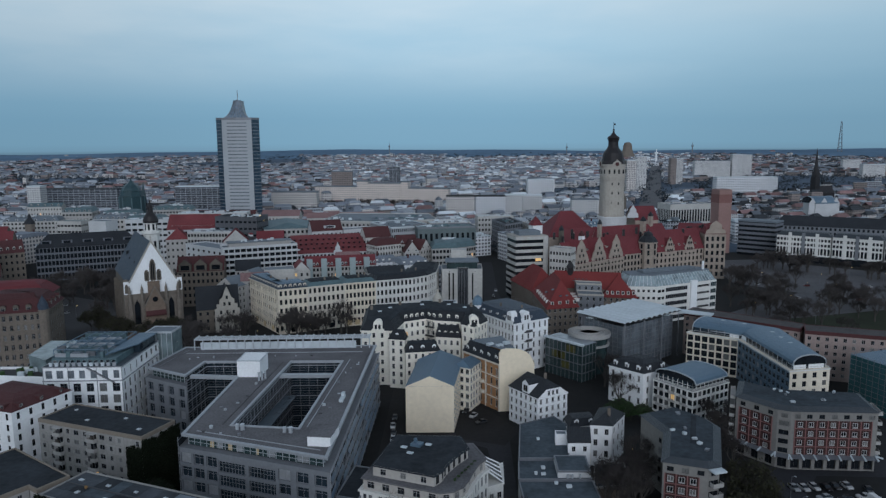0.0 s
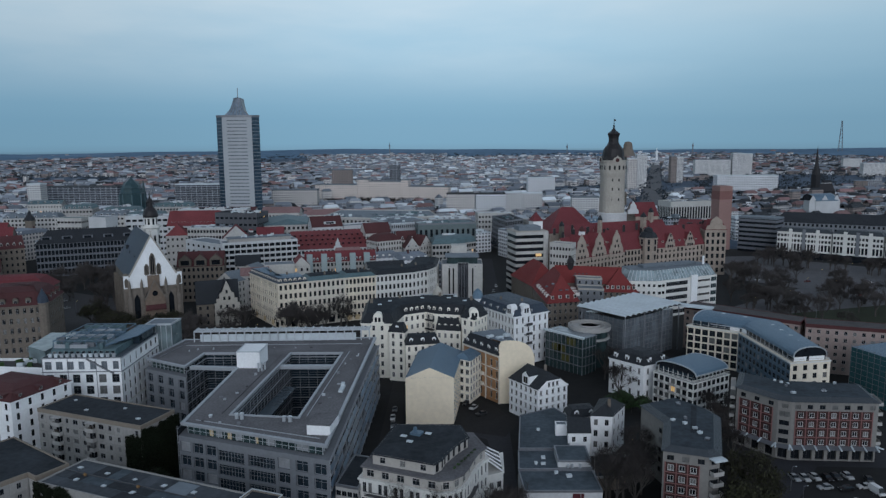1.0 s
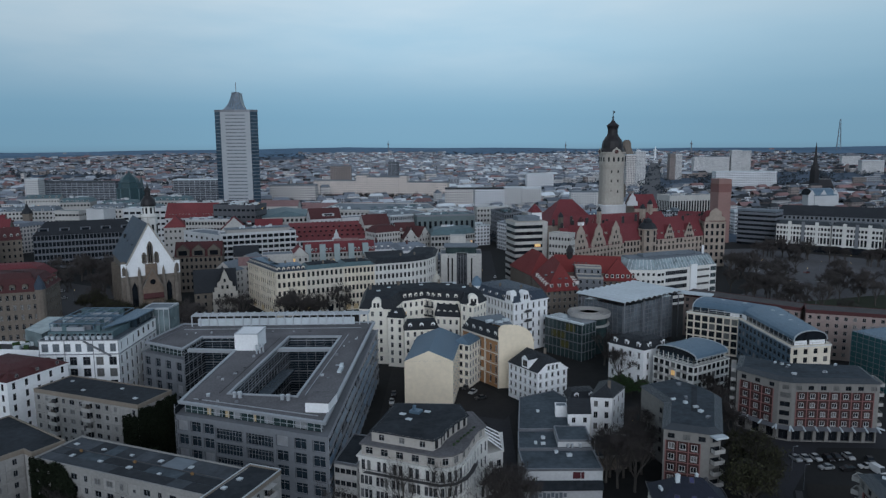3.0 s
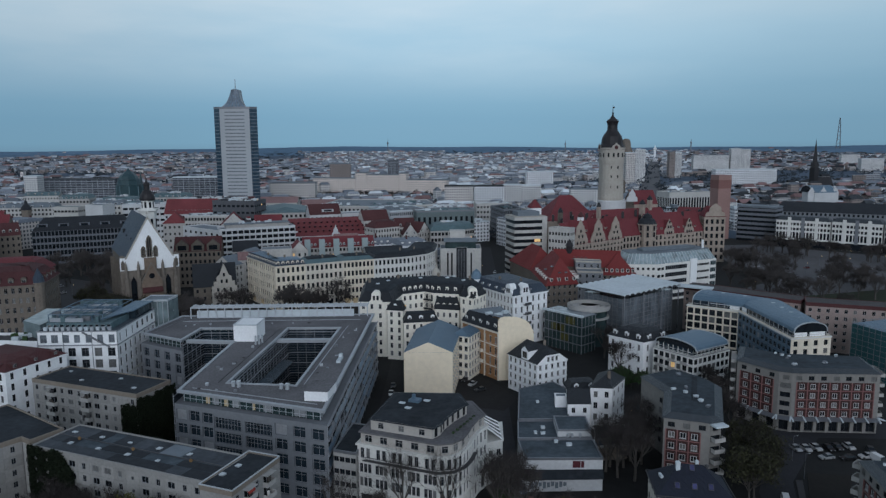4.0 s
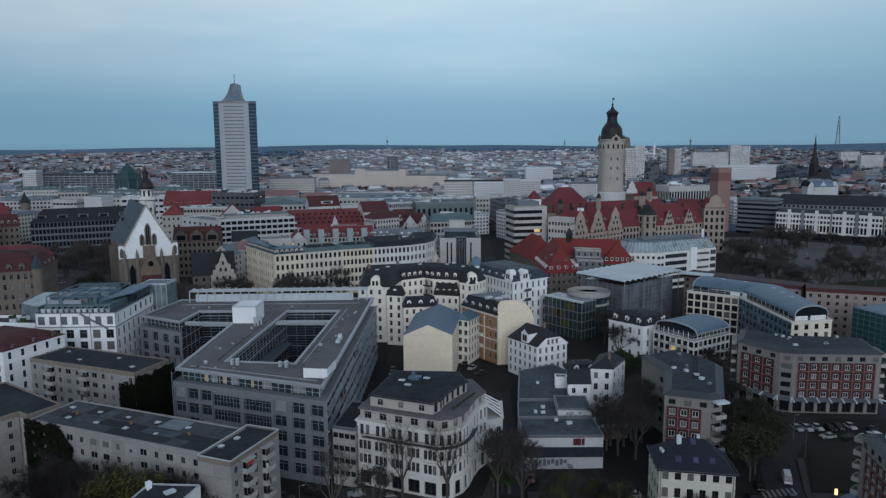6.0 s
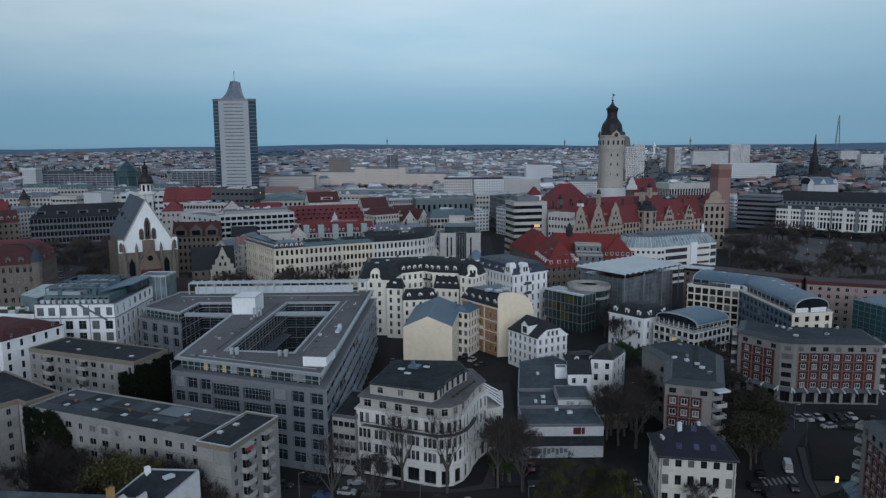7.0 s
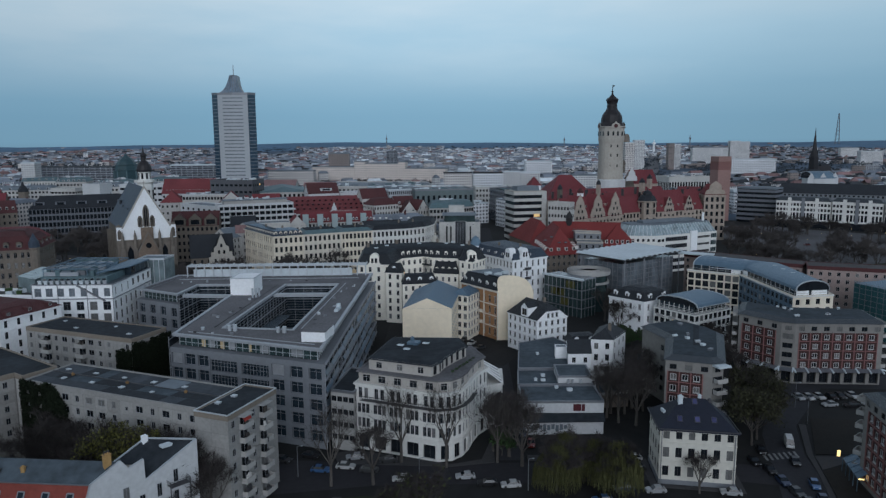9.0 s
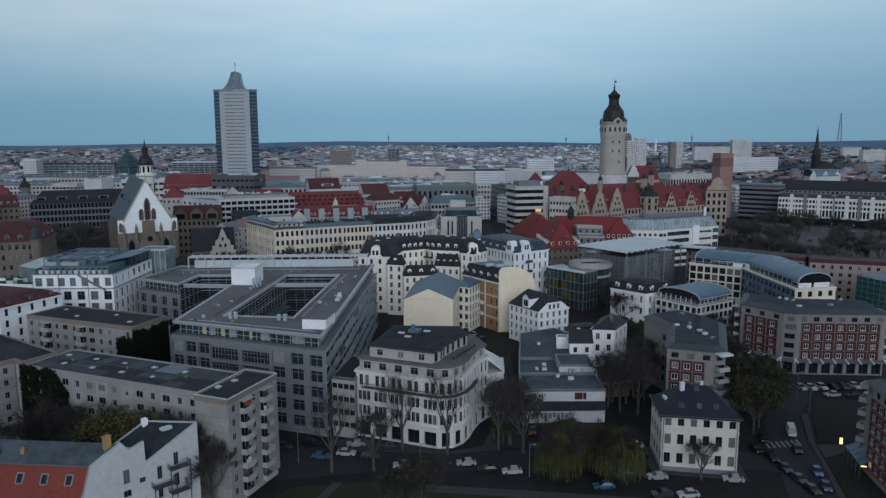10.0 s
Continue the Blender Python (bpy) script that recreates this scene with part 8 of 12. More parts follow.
# ---- church ----
def church():
    b = thing("church", "gothic stone church with white gable and steep slate roof", "church", -160, 395, 0)
    ax, pr = Vector((-.51, .86)), Vector((.86, .51))
    o = Vector((-150.8, 366.5))
    P = lambda u, v: (o.x + pr.x * u + ax.x * v, o.y + pr.y * u + ax.y * v)
    W, L, E, T = 11.6, 56.0, 30.0, 50.5
    g = Shape()
    g.face([(*P(-W, 0), 24.0), (*P(W, 0), 24.0), (*P(W, 0), E), (*P(0, 0), T), (*P(-W, 0), E)])
    g.link("gable", WHITE, b, "white plastered gable")
    s = Shape()
    s.face([(*P(-W, 0), 0), (*P(W, 0), 0), (*P(W, 0), 23.2), (*P(-W, 0), 23.2)])
    s.prism([P(-W - .3, -.5), P(W + .3, -.5), P(W + .3, 0), P(-W - .3, 0)], 23.2, 24.0)
    s.link("front_wall", CHURCHSTONE, b, "pale weathered stone lower front")
    s = Shape()
    for a, c in ((P(W, 0), P(W, L)), (P(W, L), P(-W, L)), (P(-W, L), P(-W, 0))):
        s.face([(*a, 0), (*c, 0), (*c, E), (*a, E)])
    s.face([(*P(W, L), E), (*P(-W, L), E), (*P(0, L), T)])
    s.link("wall", SANDSTONE, b)
    r = Shape()
    for k in (-1, 1):
        q = [(*P(k * (W + .6), .3), E - .8), (*P(k * (W + .6), L), E - .8), (*P(0, L), T), (*P(0, .3), T)]
        r.face(q if k > 0 else q[::-1])
    r.link("roof", SLATEBLUE, b, "steep dark slate roof")
    c = Shape()
    for k in (-1, 1):
        c.beam((*P(k * W, .05), E), (*P(0, .05), T + .2), .35)
    c.beam((*P(0, 0), T), (*P(0, 0), T + 3.2), .12)
    c.beam((*P(-.7, 0), T + 2.3), (*P(.7, 0), T + 2.3), .1)
    c.link("gable_coping", PALESTONE, b)
    ang = math.atan2(pr.y, pr.x)
    # pointed windows in the gable
    for u, z, w, h in ((0, 30.5, 1.7, 10.5), (-2.95, 30.5, 1.2, 5.2), (2.95, 30.5, 1.2, 5.2)):
        f = Shape()
        arch = [(-w / 2, 0), (w / 2, 0), (w / 2, h * .75), (w * .3, h * .9), (0, h), (-w * .3, h * .9), (-w / 2, h * .75)]
        f.face([(*P(u + x, -.08), z + zz) for x, zz in arch])
        f.link("window", PANE, b)
        t = Shape()
        ring = [(x * 1.35, zz * 1.04) for x, zz in arch]
        for (x0, z0), (x1, z1) in zip(ring, ring[1:] + ring[:1]):
            t.beam((*P(u + x0, -.12), z + z0), (*P(u + x1, -.12), z + z1), .3)
        t.beam((*P(u, -.12), z), (*P(u, -.12), z + h), .12)
        t.link("window_surround", SANDSTONE, b)
    # lower front: portal gable, buttresses, side windows
    p = Shape()
    p.prism([P(-5, -3.5), P(5, -3.5), P(5, -.05), P(-5, -.05)], 0, 18)
    p.face([(*P(-5, -3.5), 18), (*P(5, -3.5), 18), (*P(0, -3.5), 27.5)])
    p.prism([P(-2.9, -1.2), P(2.9, -1.2), P(2.9, -.1), P(-2.9, -.1)], 18, 30.0)
    p.link("portal", WARMSTONE, b)
    p = Shape()
    p.face([(*P(5.3, -3.7), 17.5), (*P(5.3, -.05), 17.5), (*P(0, -.05), 27.6), (*P(0, -3.7), 27.6)])
    p.face([(*P(-5.3, -.05), 17.5), (*P(-5.3, -3.7), 17.5), (*P(0, -3.7), 27.6), (*P(0, -.05), 27.6)])
    p.link("portal_roof", SLATE, b, "small steep slate portal roof")
    p = Shape()
    p.prism([P(-4.9, -4.9), P(4.9, -4.9), P(4.9, -3.55), P(-4.9, -3.55)], 12.5, 13.2)
    p.face([(*P(-4.9, -4.9), 13.2), (*P(4.9, -4.9), 13.2), (*P(4.9, -3.56), 15.2), (*P(-4.9, -3.56), 15.2)])
    p.link("porch_canopy", DARKTILE, b, "red-brown tiled porch canopy")
    c = Shape()
    for k in (-1, 1):
        c.beam((*P(k * 5.2, -3.6), 17.8), (*P(0, -3.6), 27.8), .3)
    c.link("portal_coping", CHURCHSTONE, b)
    f = Shape()
    f.face([(*P(math.cos(a) * 1.4, -3.58), 21.0 + math.sin(a) * 1.4) for a in [k * math.pi / 6 for k in range(12)]])
    f.link("rose_window", PANE, b)
    f = Shape()
    f.face([(*P(-1.8, -3.58), 1), (*P(1.8, -3.58), 1), (*P(1.8, -3.58), 8), (*P(0, -3.58), 11), (*P(-1.8, -3.58), 8)])
    f.link("portal_opening", PANE, b)
    for u in (-8.3, 8.3):
        f = Shape()
        f.face([(*P(u - 1.4, -.06), 8), (*P(u + 1.4, -.06), 8), (*P(u + 1.4, -.06), 18), (*P(u, -.06), 21), (*P(u - 1.4, -.06), 18)])
        f.link("window", PANE, b)
    for u in (-11.8, -5.9, 5.9, 11.8):
        t = Shape()
        t.prism([P(u - .9, -1.8), P(u + .9, -1.8), P(u + .9, 0), P(u - .9, 0)], 0, 20)
        t.lathe(*P(u, -.9), [(20, .9), (26, .75), (29, .05)], 8)
        t.link("buttress", CHURCHSTONE, b)
    for k in (-1, 1):
        t = Shape()
        t.prism([P(k * (W + 1.3) - 1.3, .4), P(k * (W + 1.3) + 1.3, .4), P(k * (W + 1.3) + 1.3, 3.2), P(k * (W + 1.3) - 1.3, 3.2)], 0, 30.5)
        t.lathe(*P(k * (W + 1.3), 1.8), [(30.5, 1.5), (31.0, 1.6), (31.8, .3)], 8)
        t.link("corner_turret", CHURCHSTONE, b)
        t = Shape()
        t.prism([P(k * (W + 1.3) - 1.35, .3), P(k * (W + 1.3) + 1.35, .3), P(k * (W + 1.3) + 1.35, .42), P(k * (W + 1.3) - 1.35, .42)], 24.0, 30.6)
        t.link("shoulder", WHITE, b, "white plastered shoulder")
        f = Shape()
        f.face([(*P(k * (W + 1.3) + x, .2), z) for x, z in ((-.9, 24.5), (.9, 24.5), (.9, 28.2), (0, 29.6), (-.9, 28.2))])
        f.link("blind_arch", SANDSTONE, b)
    for k in range(7):
        v = 5 + 7.5 * k
        for sgn in (-1, 1):
            t = Shape()
            t.prism([P(sgn * W, v - .6), P(sgn * (W + 2), v - .6), P(sgn * (W + 2), v + .6), P(sgn * W, v + .6)][::sgn], 0, 25)
            t.link("buttress", SANDSTONE, b)
            f = Shape()
            q = [(*P(sgn * (W + .08), v + 2), 7), (*P(sgn * (W + .08), v + 5.4), 7), (*P(sgn * (W + .08), v + 5.4), 22), (*P(sgn * (W + .08), v + 3.7), 25), (*P(sgn * (W + .08), v + 2), 22)]
            f.face(q)
            f.link("window", PANE, b)
    for v, z in ((12, 38), (30, 38), (42, 40)):
        s = Shape()
        q = P(-W * .55, v)
        s.box(q[0], q[1], z - 1, z + 1.2, 1.4, 1.4, ang)
        s.link("roof_hatch", SLATE, b)


church()


def church_tower():
    x, y = -163.0, 398.0
    b = thing("church_tower", "octagonal white church tower with dark lantern dome", "tower", x, y, 0)
    s = Shape()
    s.lathe(x, y, [(0, 5.0), (38, 5.0), (38.2, 4.4), (52.0, 4.2)], 8, 0, math.pi / 8)
    s.link("shaft", OFFWHITE, b)
    t = Shape()
    t.lathe(x, y, [(50.8, 4.4), (51.2, 5.4), (52.4, 5.5), (52.5, 5.1), (51.9, 5.0)], 8, 0, math.pi / 8)
    t.link("gallery", OFFWHITE, b)
    t = Shape()
    t.lathe(x, y, [(52.0, 3.4), (57.0, 3.3)], 8, 0, math.pi / 8)
    t.link("drum", OFFWHITE, b)
    t = Shape()
    t.lathe(x, y, [(57.0, 4.0), (58.2, 4.1), (60.4, 3.5), (62.2, 2.2), (62.8, 1.5), (65.2, 1.4), (65.6, 1.9), (66.6, 1.4), (67.4, .5), (71.0, .06)], 16)
    t.link("dome", DARKCOPPER, b, "dark copper dome")
    for i in range(8):
        a = math.pi / 4 * i
        for z0, z1, r in ((42, 47, 4.35), (53, 56.3, 3.15)):
            f = Shape()
            f.box(x + math.cos(a) * (r * .96), y + math.sin(a) * (r * .96), z0, z1, .3, 1.1, a)
            f.link("window", PANE, b)


church_tower()


def stepped_house():
    poly = [(-131.0, 372.0), (-110.6, 379.5), (-116.6, 396.0), (-137.0, 388.5)]
    b = house("old stone school house with stepped gable and slate roof", poly, 13.0, 3, SANDSTONE, r_ridge(SLATE, 11.0, 0, .3, 0), pitch=3.6, win=(1.2, 1.9), frame_mat=FRAMED, lit=0)
    s = Shape()
    p, q = Vector((-122.5, 374.8)), Vector((-110.4, 379.3))
    at = lambda u, z: ((p + (q - p) * u).x + .2, (p + (q - p) * u).y - .4, z)
    s.face([at(0, 0), at(1, 0), at(1, 13), at(.92, 13), at(.92, 15.5), at(.8, 15.5), at(.8, 18), at(.68, 19), at(.6, 22), at(.5, 25), at(.4, 22), at(.32, 19), at(.2, 18), at(.2, 15.5), at(.08, 15.5), at(.08, 13), at(0, 13)])
    s.link("stepped_gable", PALESTONE, b, "pale stone stepped gable")
    r = Shape()
    m = Vector((-116.4, 377.0))
    bk = Vector((-122.0, 392.0))
    for k, sg in ((0.02, 1), (.98, -1)):
        e = p + (q - p) * k
        e2 = e + (bk - m)
        f = [(e.x, e.y, 12.9), (m.x, m.y, 24.4), (bk.x, bk.y, 24.4), (e2.x, e2.y, 12.9)]
        r.face(f if sg > 0 else f[::-1])
    r.link("cross_roof", SLATE, b)
    d = (q - p).normalized()
    for z, us in ((2, (.2, .5, .8)), (6, (.2, .5, .8)), (10, (.25, .5, .75)), (14.5, (.4, .6)), (18, (.5,))):
        for u in us:
            c = p + (q - p) * u
            put_window(b, c.x + .22, c.y - .5, z, math.atan2(d.y, d.x), 1.1, 1.9, "casement", FRAMED, None, 0)


stepped_house()


# ---- town hall ----
def town_hall():
    b = thing("town_hall", "large sandstone town hall with red roofs and gables", "town hall", 135, 510, 0)

    def wing_(poly, eave, ridge, gables, cols, storeys=5):
        s = Shape()
        fh = (eave - 2) / storeys
        rows = [(2 + fh * i, fh * .62) for i in range(storeys)]
        for i in range(4):
            p, q = poly[i], poly[(i + 1) % 4]
            if faces_eye(p, q) and cols:
                facade(s, b, p, q, 0, eave, rows, cols.get(i, max(2, round(math.dist(p, q) / 3.8))), 1.7, .3, style="casement", frame_mat=FRAMED, lit=.01)
            else:
                s.face([(*p, 0), (*q, 0), (*q, eave), (*p, eave)])
        r = Shape()
        hip(r, poly, eave, ridge - eave, 0, .5, 0, s, 0, 0)
        r.link("roof", REDTILE, b, "steep red tiled roof")
        s.link("wall", HALLSTONE, b)
        p, q = Vector(poly[0]), Vector(poly[1])
        d = (q - p).normalized()
        n = Vector((d.y, -d.x))
        dep = (Vector(poly[3]) - p).length * .5
        for u, w, zt in gables:
            c = p + (q - p) * u
            at = lambda k, z, o=.35: (c.x + d.x * k + n.x * o, c.y + d.y * k + n.y * o, z)
            g = Shape()
            prof = [(-w / 2, eave - 3), (w / 2, eave - 3), (w / 2, eave + 1.2), (w * .4, eave + (zt - eave) * .3), (w * .3, eave + (zt - eave) * .42), (w * .24, eave + (zt - eave) * .68), (w * .12, eave + (zt - eave) * .82), (0, zt),
                    (-w * .12, eave + (zt - eave) * .82), (-w * .24, eave + (zt - eave) * .68), (-w * .3, eave + (zt - eave) * .42), (-w * .4, eave + (zt - eave) * .3), (-w / 2, eave + 1.2)]
            g.face([at(k, z) for k, z in prof])
            g.face([at(k, z, -.4) for k, z in reversed(prof)])
            for (k0, z0), (k1, z1) in zip(prof, prof[1:] + prof[:1]):
                g.face([at(k1, z1), at(k0, z0), at(k0, z0, -.4), at(k1, z1, -.4)])
            g.link("gable", HALLSTONE, b, "pale stone gable")
            rr = Shape()
            for sg in (-1, 1):
                f = [at(sg * w * .46, eave + .5, 0), at(0, zt - .8, 0), at(0, zt - .8, -dep), at(sg * w * .46, eave + .5, -dep)]
                rr.face(f if sg < 0 else f[::-1])
            rr.link("gable_roof", REDTILE, b)
            for k, z in ((-w * .22, eave - 1), (w * .22, eave - 1), (0, eave - 1), (-w * .12, eave + 3.2), (w * .12, eave + 3.2), (0, eave + 6.6)):
                x, y, _ = at(k, z, .42)
                put_window(b, x, y, z, math.atan2(d.y, d.x), 1.3, 1.9, "casement", FRAMED, None, .0)

    wing_([(81.0, 452.0), (123.0, 486.0), (110.0, 501.0), (68.0, 466.0)], 23.5, 36.0, [(.17, 14.5, 38.5), (.5, 14.5, 38.5), (.83, 14.5, 38.5)], {0: 15})
    wing_([(123.4, 489.0), (139.5, 497.4), (134.0, 513.0), (114.0, 503.0)], 24.0, 34.0, [], {0: 6})
    wing_([(145.5, 500.0), (190.0, 522.5), (183.5, 539.0), (139.0, 516.5)], 23.5, 37.0, [(.34, 9.0, 33.0), (.72, 9.0, 33.0)], {0: 13})
    wing_([(86.0, 492.0), (100.0, 506.0), (124.0, 560.0), (92.0, 580.0)], 20.0, 36.0, [], {})
    wing_([(100.0, 515.0), (175.0, 548.0), (165.0, 574.0), (90.0, 545.0)], 24.0, 37.0, [], {})
    wing_([(176.0, 545.0), (200.0, 535.0), (225.0, 590.0), (200.0, 600.0)], 22.0, 36.0, [], {})
    rear = [(82.0, 557.0), (122.0, 562.0), (117.0, 608.0), (77.0, 603.0)]
    s, r = Shape(), Shape()
    s.prism(rear, 0, 27.0)
    s.link("rear_wing", HALLSTONE, b)
    hip(r, rear, 27.0, 18.0, 15.0, .5, 0, None, 0, 0)
    r.link("rear_roof", REDTILE, b, "broad red tiled hipped roof")
    wing_([(151.0, 566.0), (170.0, 569.6), (167.0, 590.0), (148.0, 586.4)], 39.0, 49.0, [], {})
    s = Shape()
    s.box(66.7, 522.0, 0, 40.5, 7.6, 7.6, .3)
    s.link("white_turret", WHITE, b, "white turret")
    s = Shape()
    s.lathe(66.7, 522.0, [(40.5, 6.0), (47.0, .1)], 4, 0, .3 + math.pi / 4)
    s.link("turret_roof", REDTILE, b)
    g = Shape()
    prof = [(-4.6, 41), (4.6, 41), (4.2, 44.2), (2.8, 45.2), (2.5, 47.6), (1.3, 49), (0, 51.0), (-1.3, 49), (-2.5, 47.6), (-2.8, 45.2), (-4.2, 44.2)]
    g.face([(148.2 + u, 563.0 + u * .18, z) for u, z in prof])
    g.face([(148.2 + u, 564.0 + u * .18, z) for u, z in reversed(prof)])
    for (u0, z0), (u1, z1) in zip(prof, prof[1:] + prof[:1]):
        g.face([(148.2 + u1, 563.0 + u1 * .18, z1), (148.2 + u0, 563.0 + u0 * .18, z0), (148.2 + u0, 564.0 + u0 * .18, z0), (148.2 + u1, 564.0 + u1 * .18, z1)])
    g.link("white_gable", GABLEWHITE, b, "white curved gable")
    g = Shape()
    g.lathe(146.0, 590.0, [(46, 3.6), (53, 3.4), (53.4, 4.0), (55.5, 3.2), (57.4, 1.4), (59.4, 1.2), (60.2, 1.6), (62.0, .5), (64.5, .1)], 10)
    g.link("rear_turret", SANDSTONE, b)
    # corner pavilion with a curved gable
    s = Shape()
    pav = [(190.4, 521.5), (205.6, 521.0), (207.0, 536.0), (191.8, 536.5)]
    rows = [(2 + 5.2 * i, 3.2) for i in range(6)]
    for i in range(4):
        p, q = pav[i], pav[(i + 1) % 4]
        if i != 2:
            facade(s, b, p, q, 0, 33.5, rows, 4, 1.9, .35, style="casement", frame_mat=FRAMED, lit=0)
        else:
            s.face([(*p, 0), (*q, 0), (*q, 33.5), (*p, 33.5)])
    s.link("pavilion", HALLSTONE, b)
    g = Shape()
    at = lambda k, z, o=0: (198.0 + k, 521.1 - .2 + o, z)
    prof = [(-7.4, 33.5), (7.4, 33.5), (6.6, 36), (4.6, 37), (4.0, 40), (2.2, 41.5), (0, 43), (-2.2, 41.5), (-4.0, 40), (-4.6, 37), (-6.6, 36)]
    g.face([at(k, z) for k, z in prof])
    g.face([at(k, z, .8) for k, z in reversed(prof)])
    for (k0, z0), (k1, z1) in zip(prof, prof[1:] + prof[:1]):
        g.face([at(k1, z1), at(k0, z0), at(k0, z0, .8), at(k1, z1, .8)])
    g.link("pavilion_gable", HALLSTONE, b)
    r = Shape()
    hip(r, pav, 33.5, 7.0, 3.0, .4)
    r.link("pavilion_roof", REDTILE, b)
    # eight-sided pavilion with dark cap
    t = Shape()
    t.lathe(142.6, 499.4, [(0, 6.4), (30.0, 6.4), (30.2, 7.0), (31.0, 7.0)], 8, 0, .2)
    t.link("turret", HALLSTONE, b)
    for i in range(4):
        a = .2 + math.pi / 8 - math.pi / 4 * (i + 1)
        for z in (4, 10, 16, 22, 26.5):
            put_window(b, 142.6 + math.cos(a) * 6.35, 499.4 + math.sin(a) * 6.35, z, a + math.pi / 2, 1.5, 3.4, "casement", FRAMED, None, 0)
    t = Shape()
    t.lathe(142.6, 499.4, [(31, 6.8), (32.5, 6.2), (34.2, 5.0), (35, 3.4), (36.4, 3.2), (37.6, 2.2), (38.2, .4), (40, .06)], 8, 0, .2)
    t.link("turret_cap", SLATE, b, "dark slate turret cap")
    # small towers and chimneys on the roofs
    for x, y, z, w, m in ((92, 478, 33, 3, WHITE), (150, 540, 36, 3.2, HALLSTONE), (113, 520, 36, 2.4, HALLSTONE), (160, 556, 38, 3, HALLSTONE), (82, 500, 34, 2.6, SANDSTONE)):
        s = Shape()
        s.box(x, y, z - 8, z + 5, w, w, .7)
        s.link("roof_turret", m, b)
        s = Shape()
        s.lathe(x, y, [(z + 5, w * .75), (z + 6.5, w * .6), (z + 8.5, w * .1)], 8, 0, .7)
        s.link("turret_roof", DARKTILE if m is WHITE else SLATE, b)
    for p, q, zz, n_ in (((148.0, 503.0), (186.0, 522.4), 26.0, 8), ((147.0, 506.6), (184.0, 525.4), 30.0, 6), ((86.0, 461.0), (118.0, 487.0), 29.5, 6)):
        for i in range(n_):
            m = lerp(p, q, (i + .5) / n_)
            dormer(b, m[0], m[1], zz, math.atan2(q[1] - p[1], q[0] - p[0]), 1.6, 1.5, 3.0, HALLSTONE, REDTILE, "flat")
    for i in range(22):
        x, y = rnd.uniform(75, 210), 0
        y = 470 + (x - 75) * .5 + rnd.uniform(0, 30)
        chimney(b, x, y, 33 + rnd.uniform(-2, 3), 3.5, 1.6, 1.2, DARKCOPPER)
    s = Shape()
    s.lathe(132.0, 563, [(30, 11.0), (42.0, 11.0), (42.6, 10.6), (42.6, 7.0)], 20)
    s.link("tower_plinth", GABLEWHITE, b, "white plinth under the tower")


town_hall()


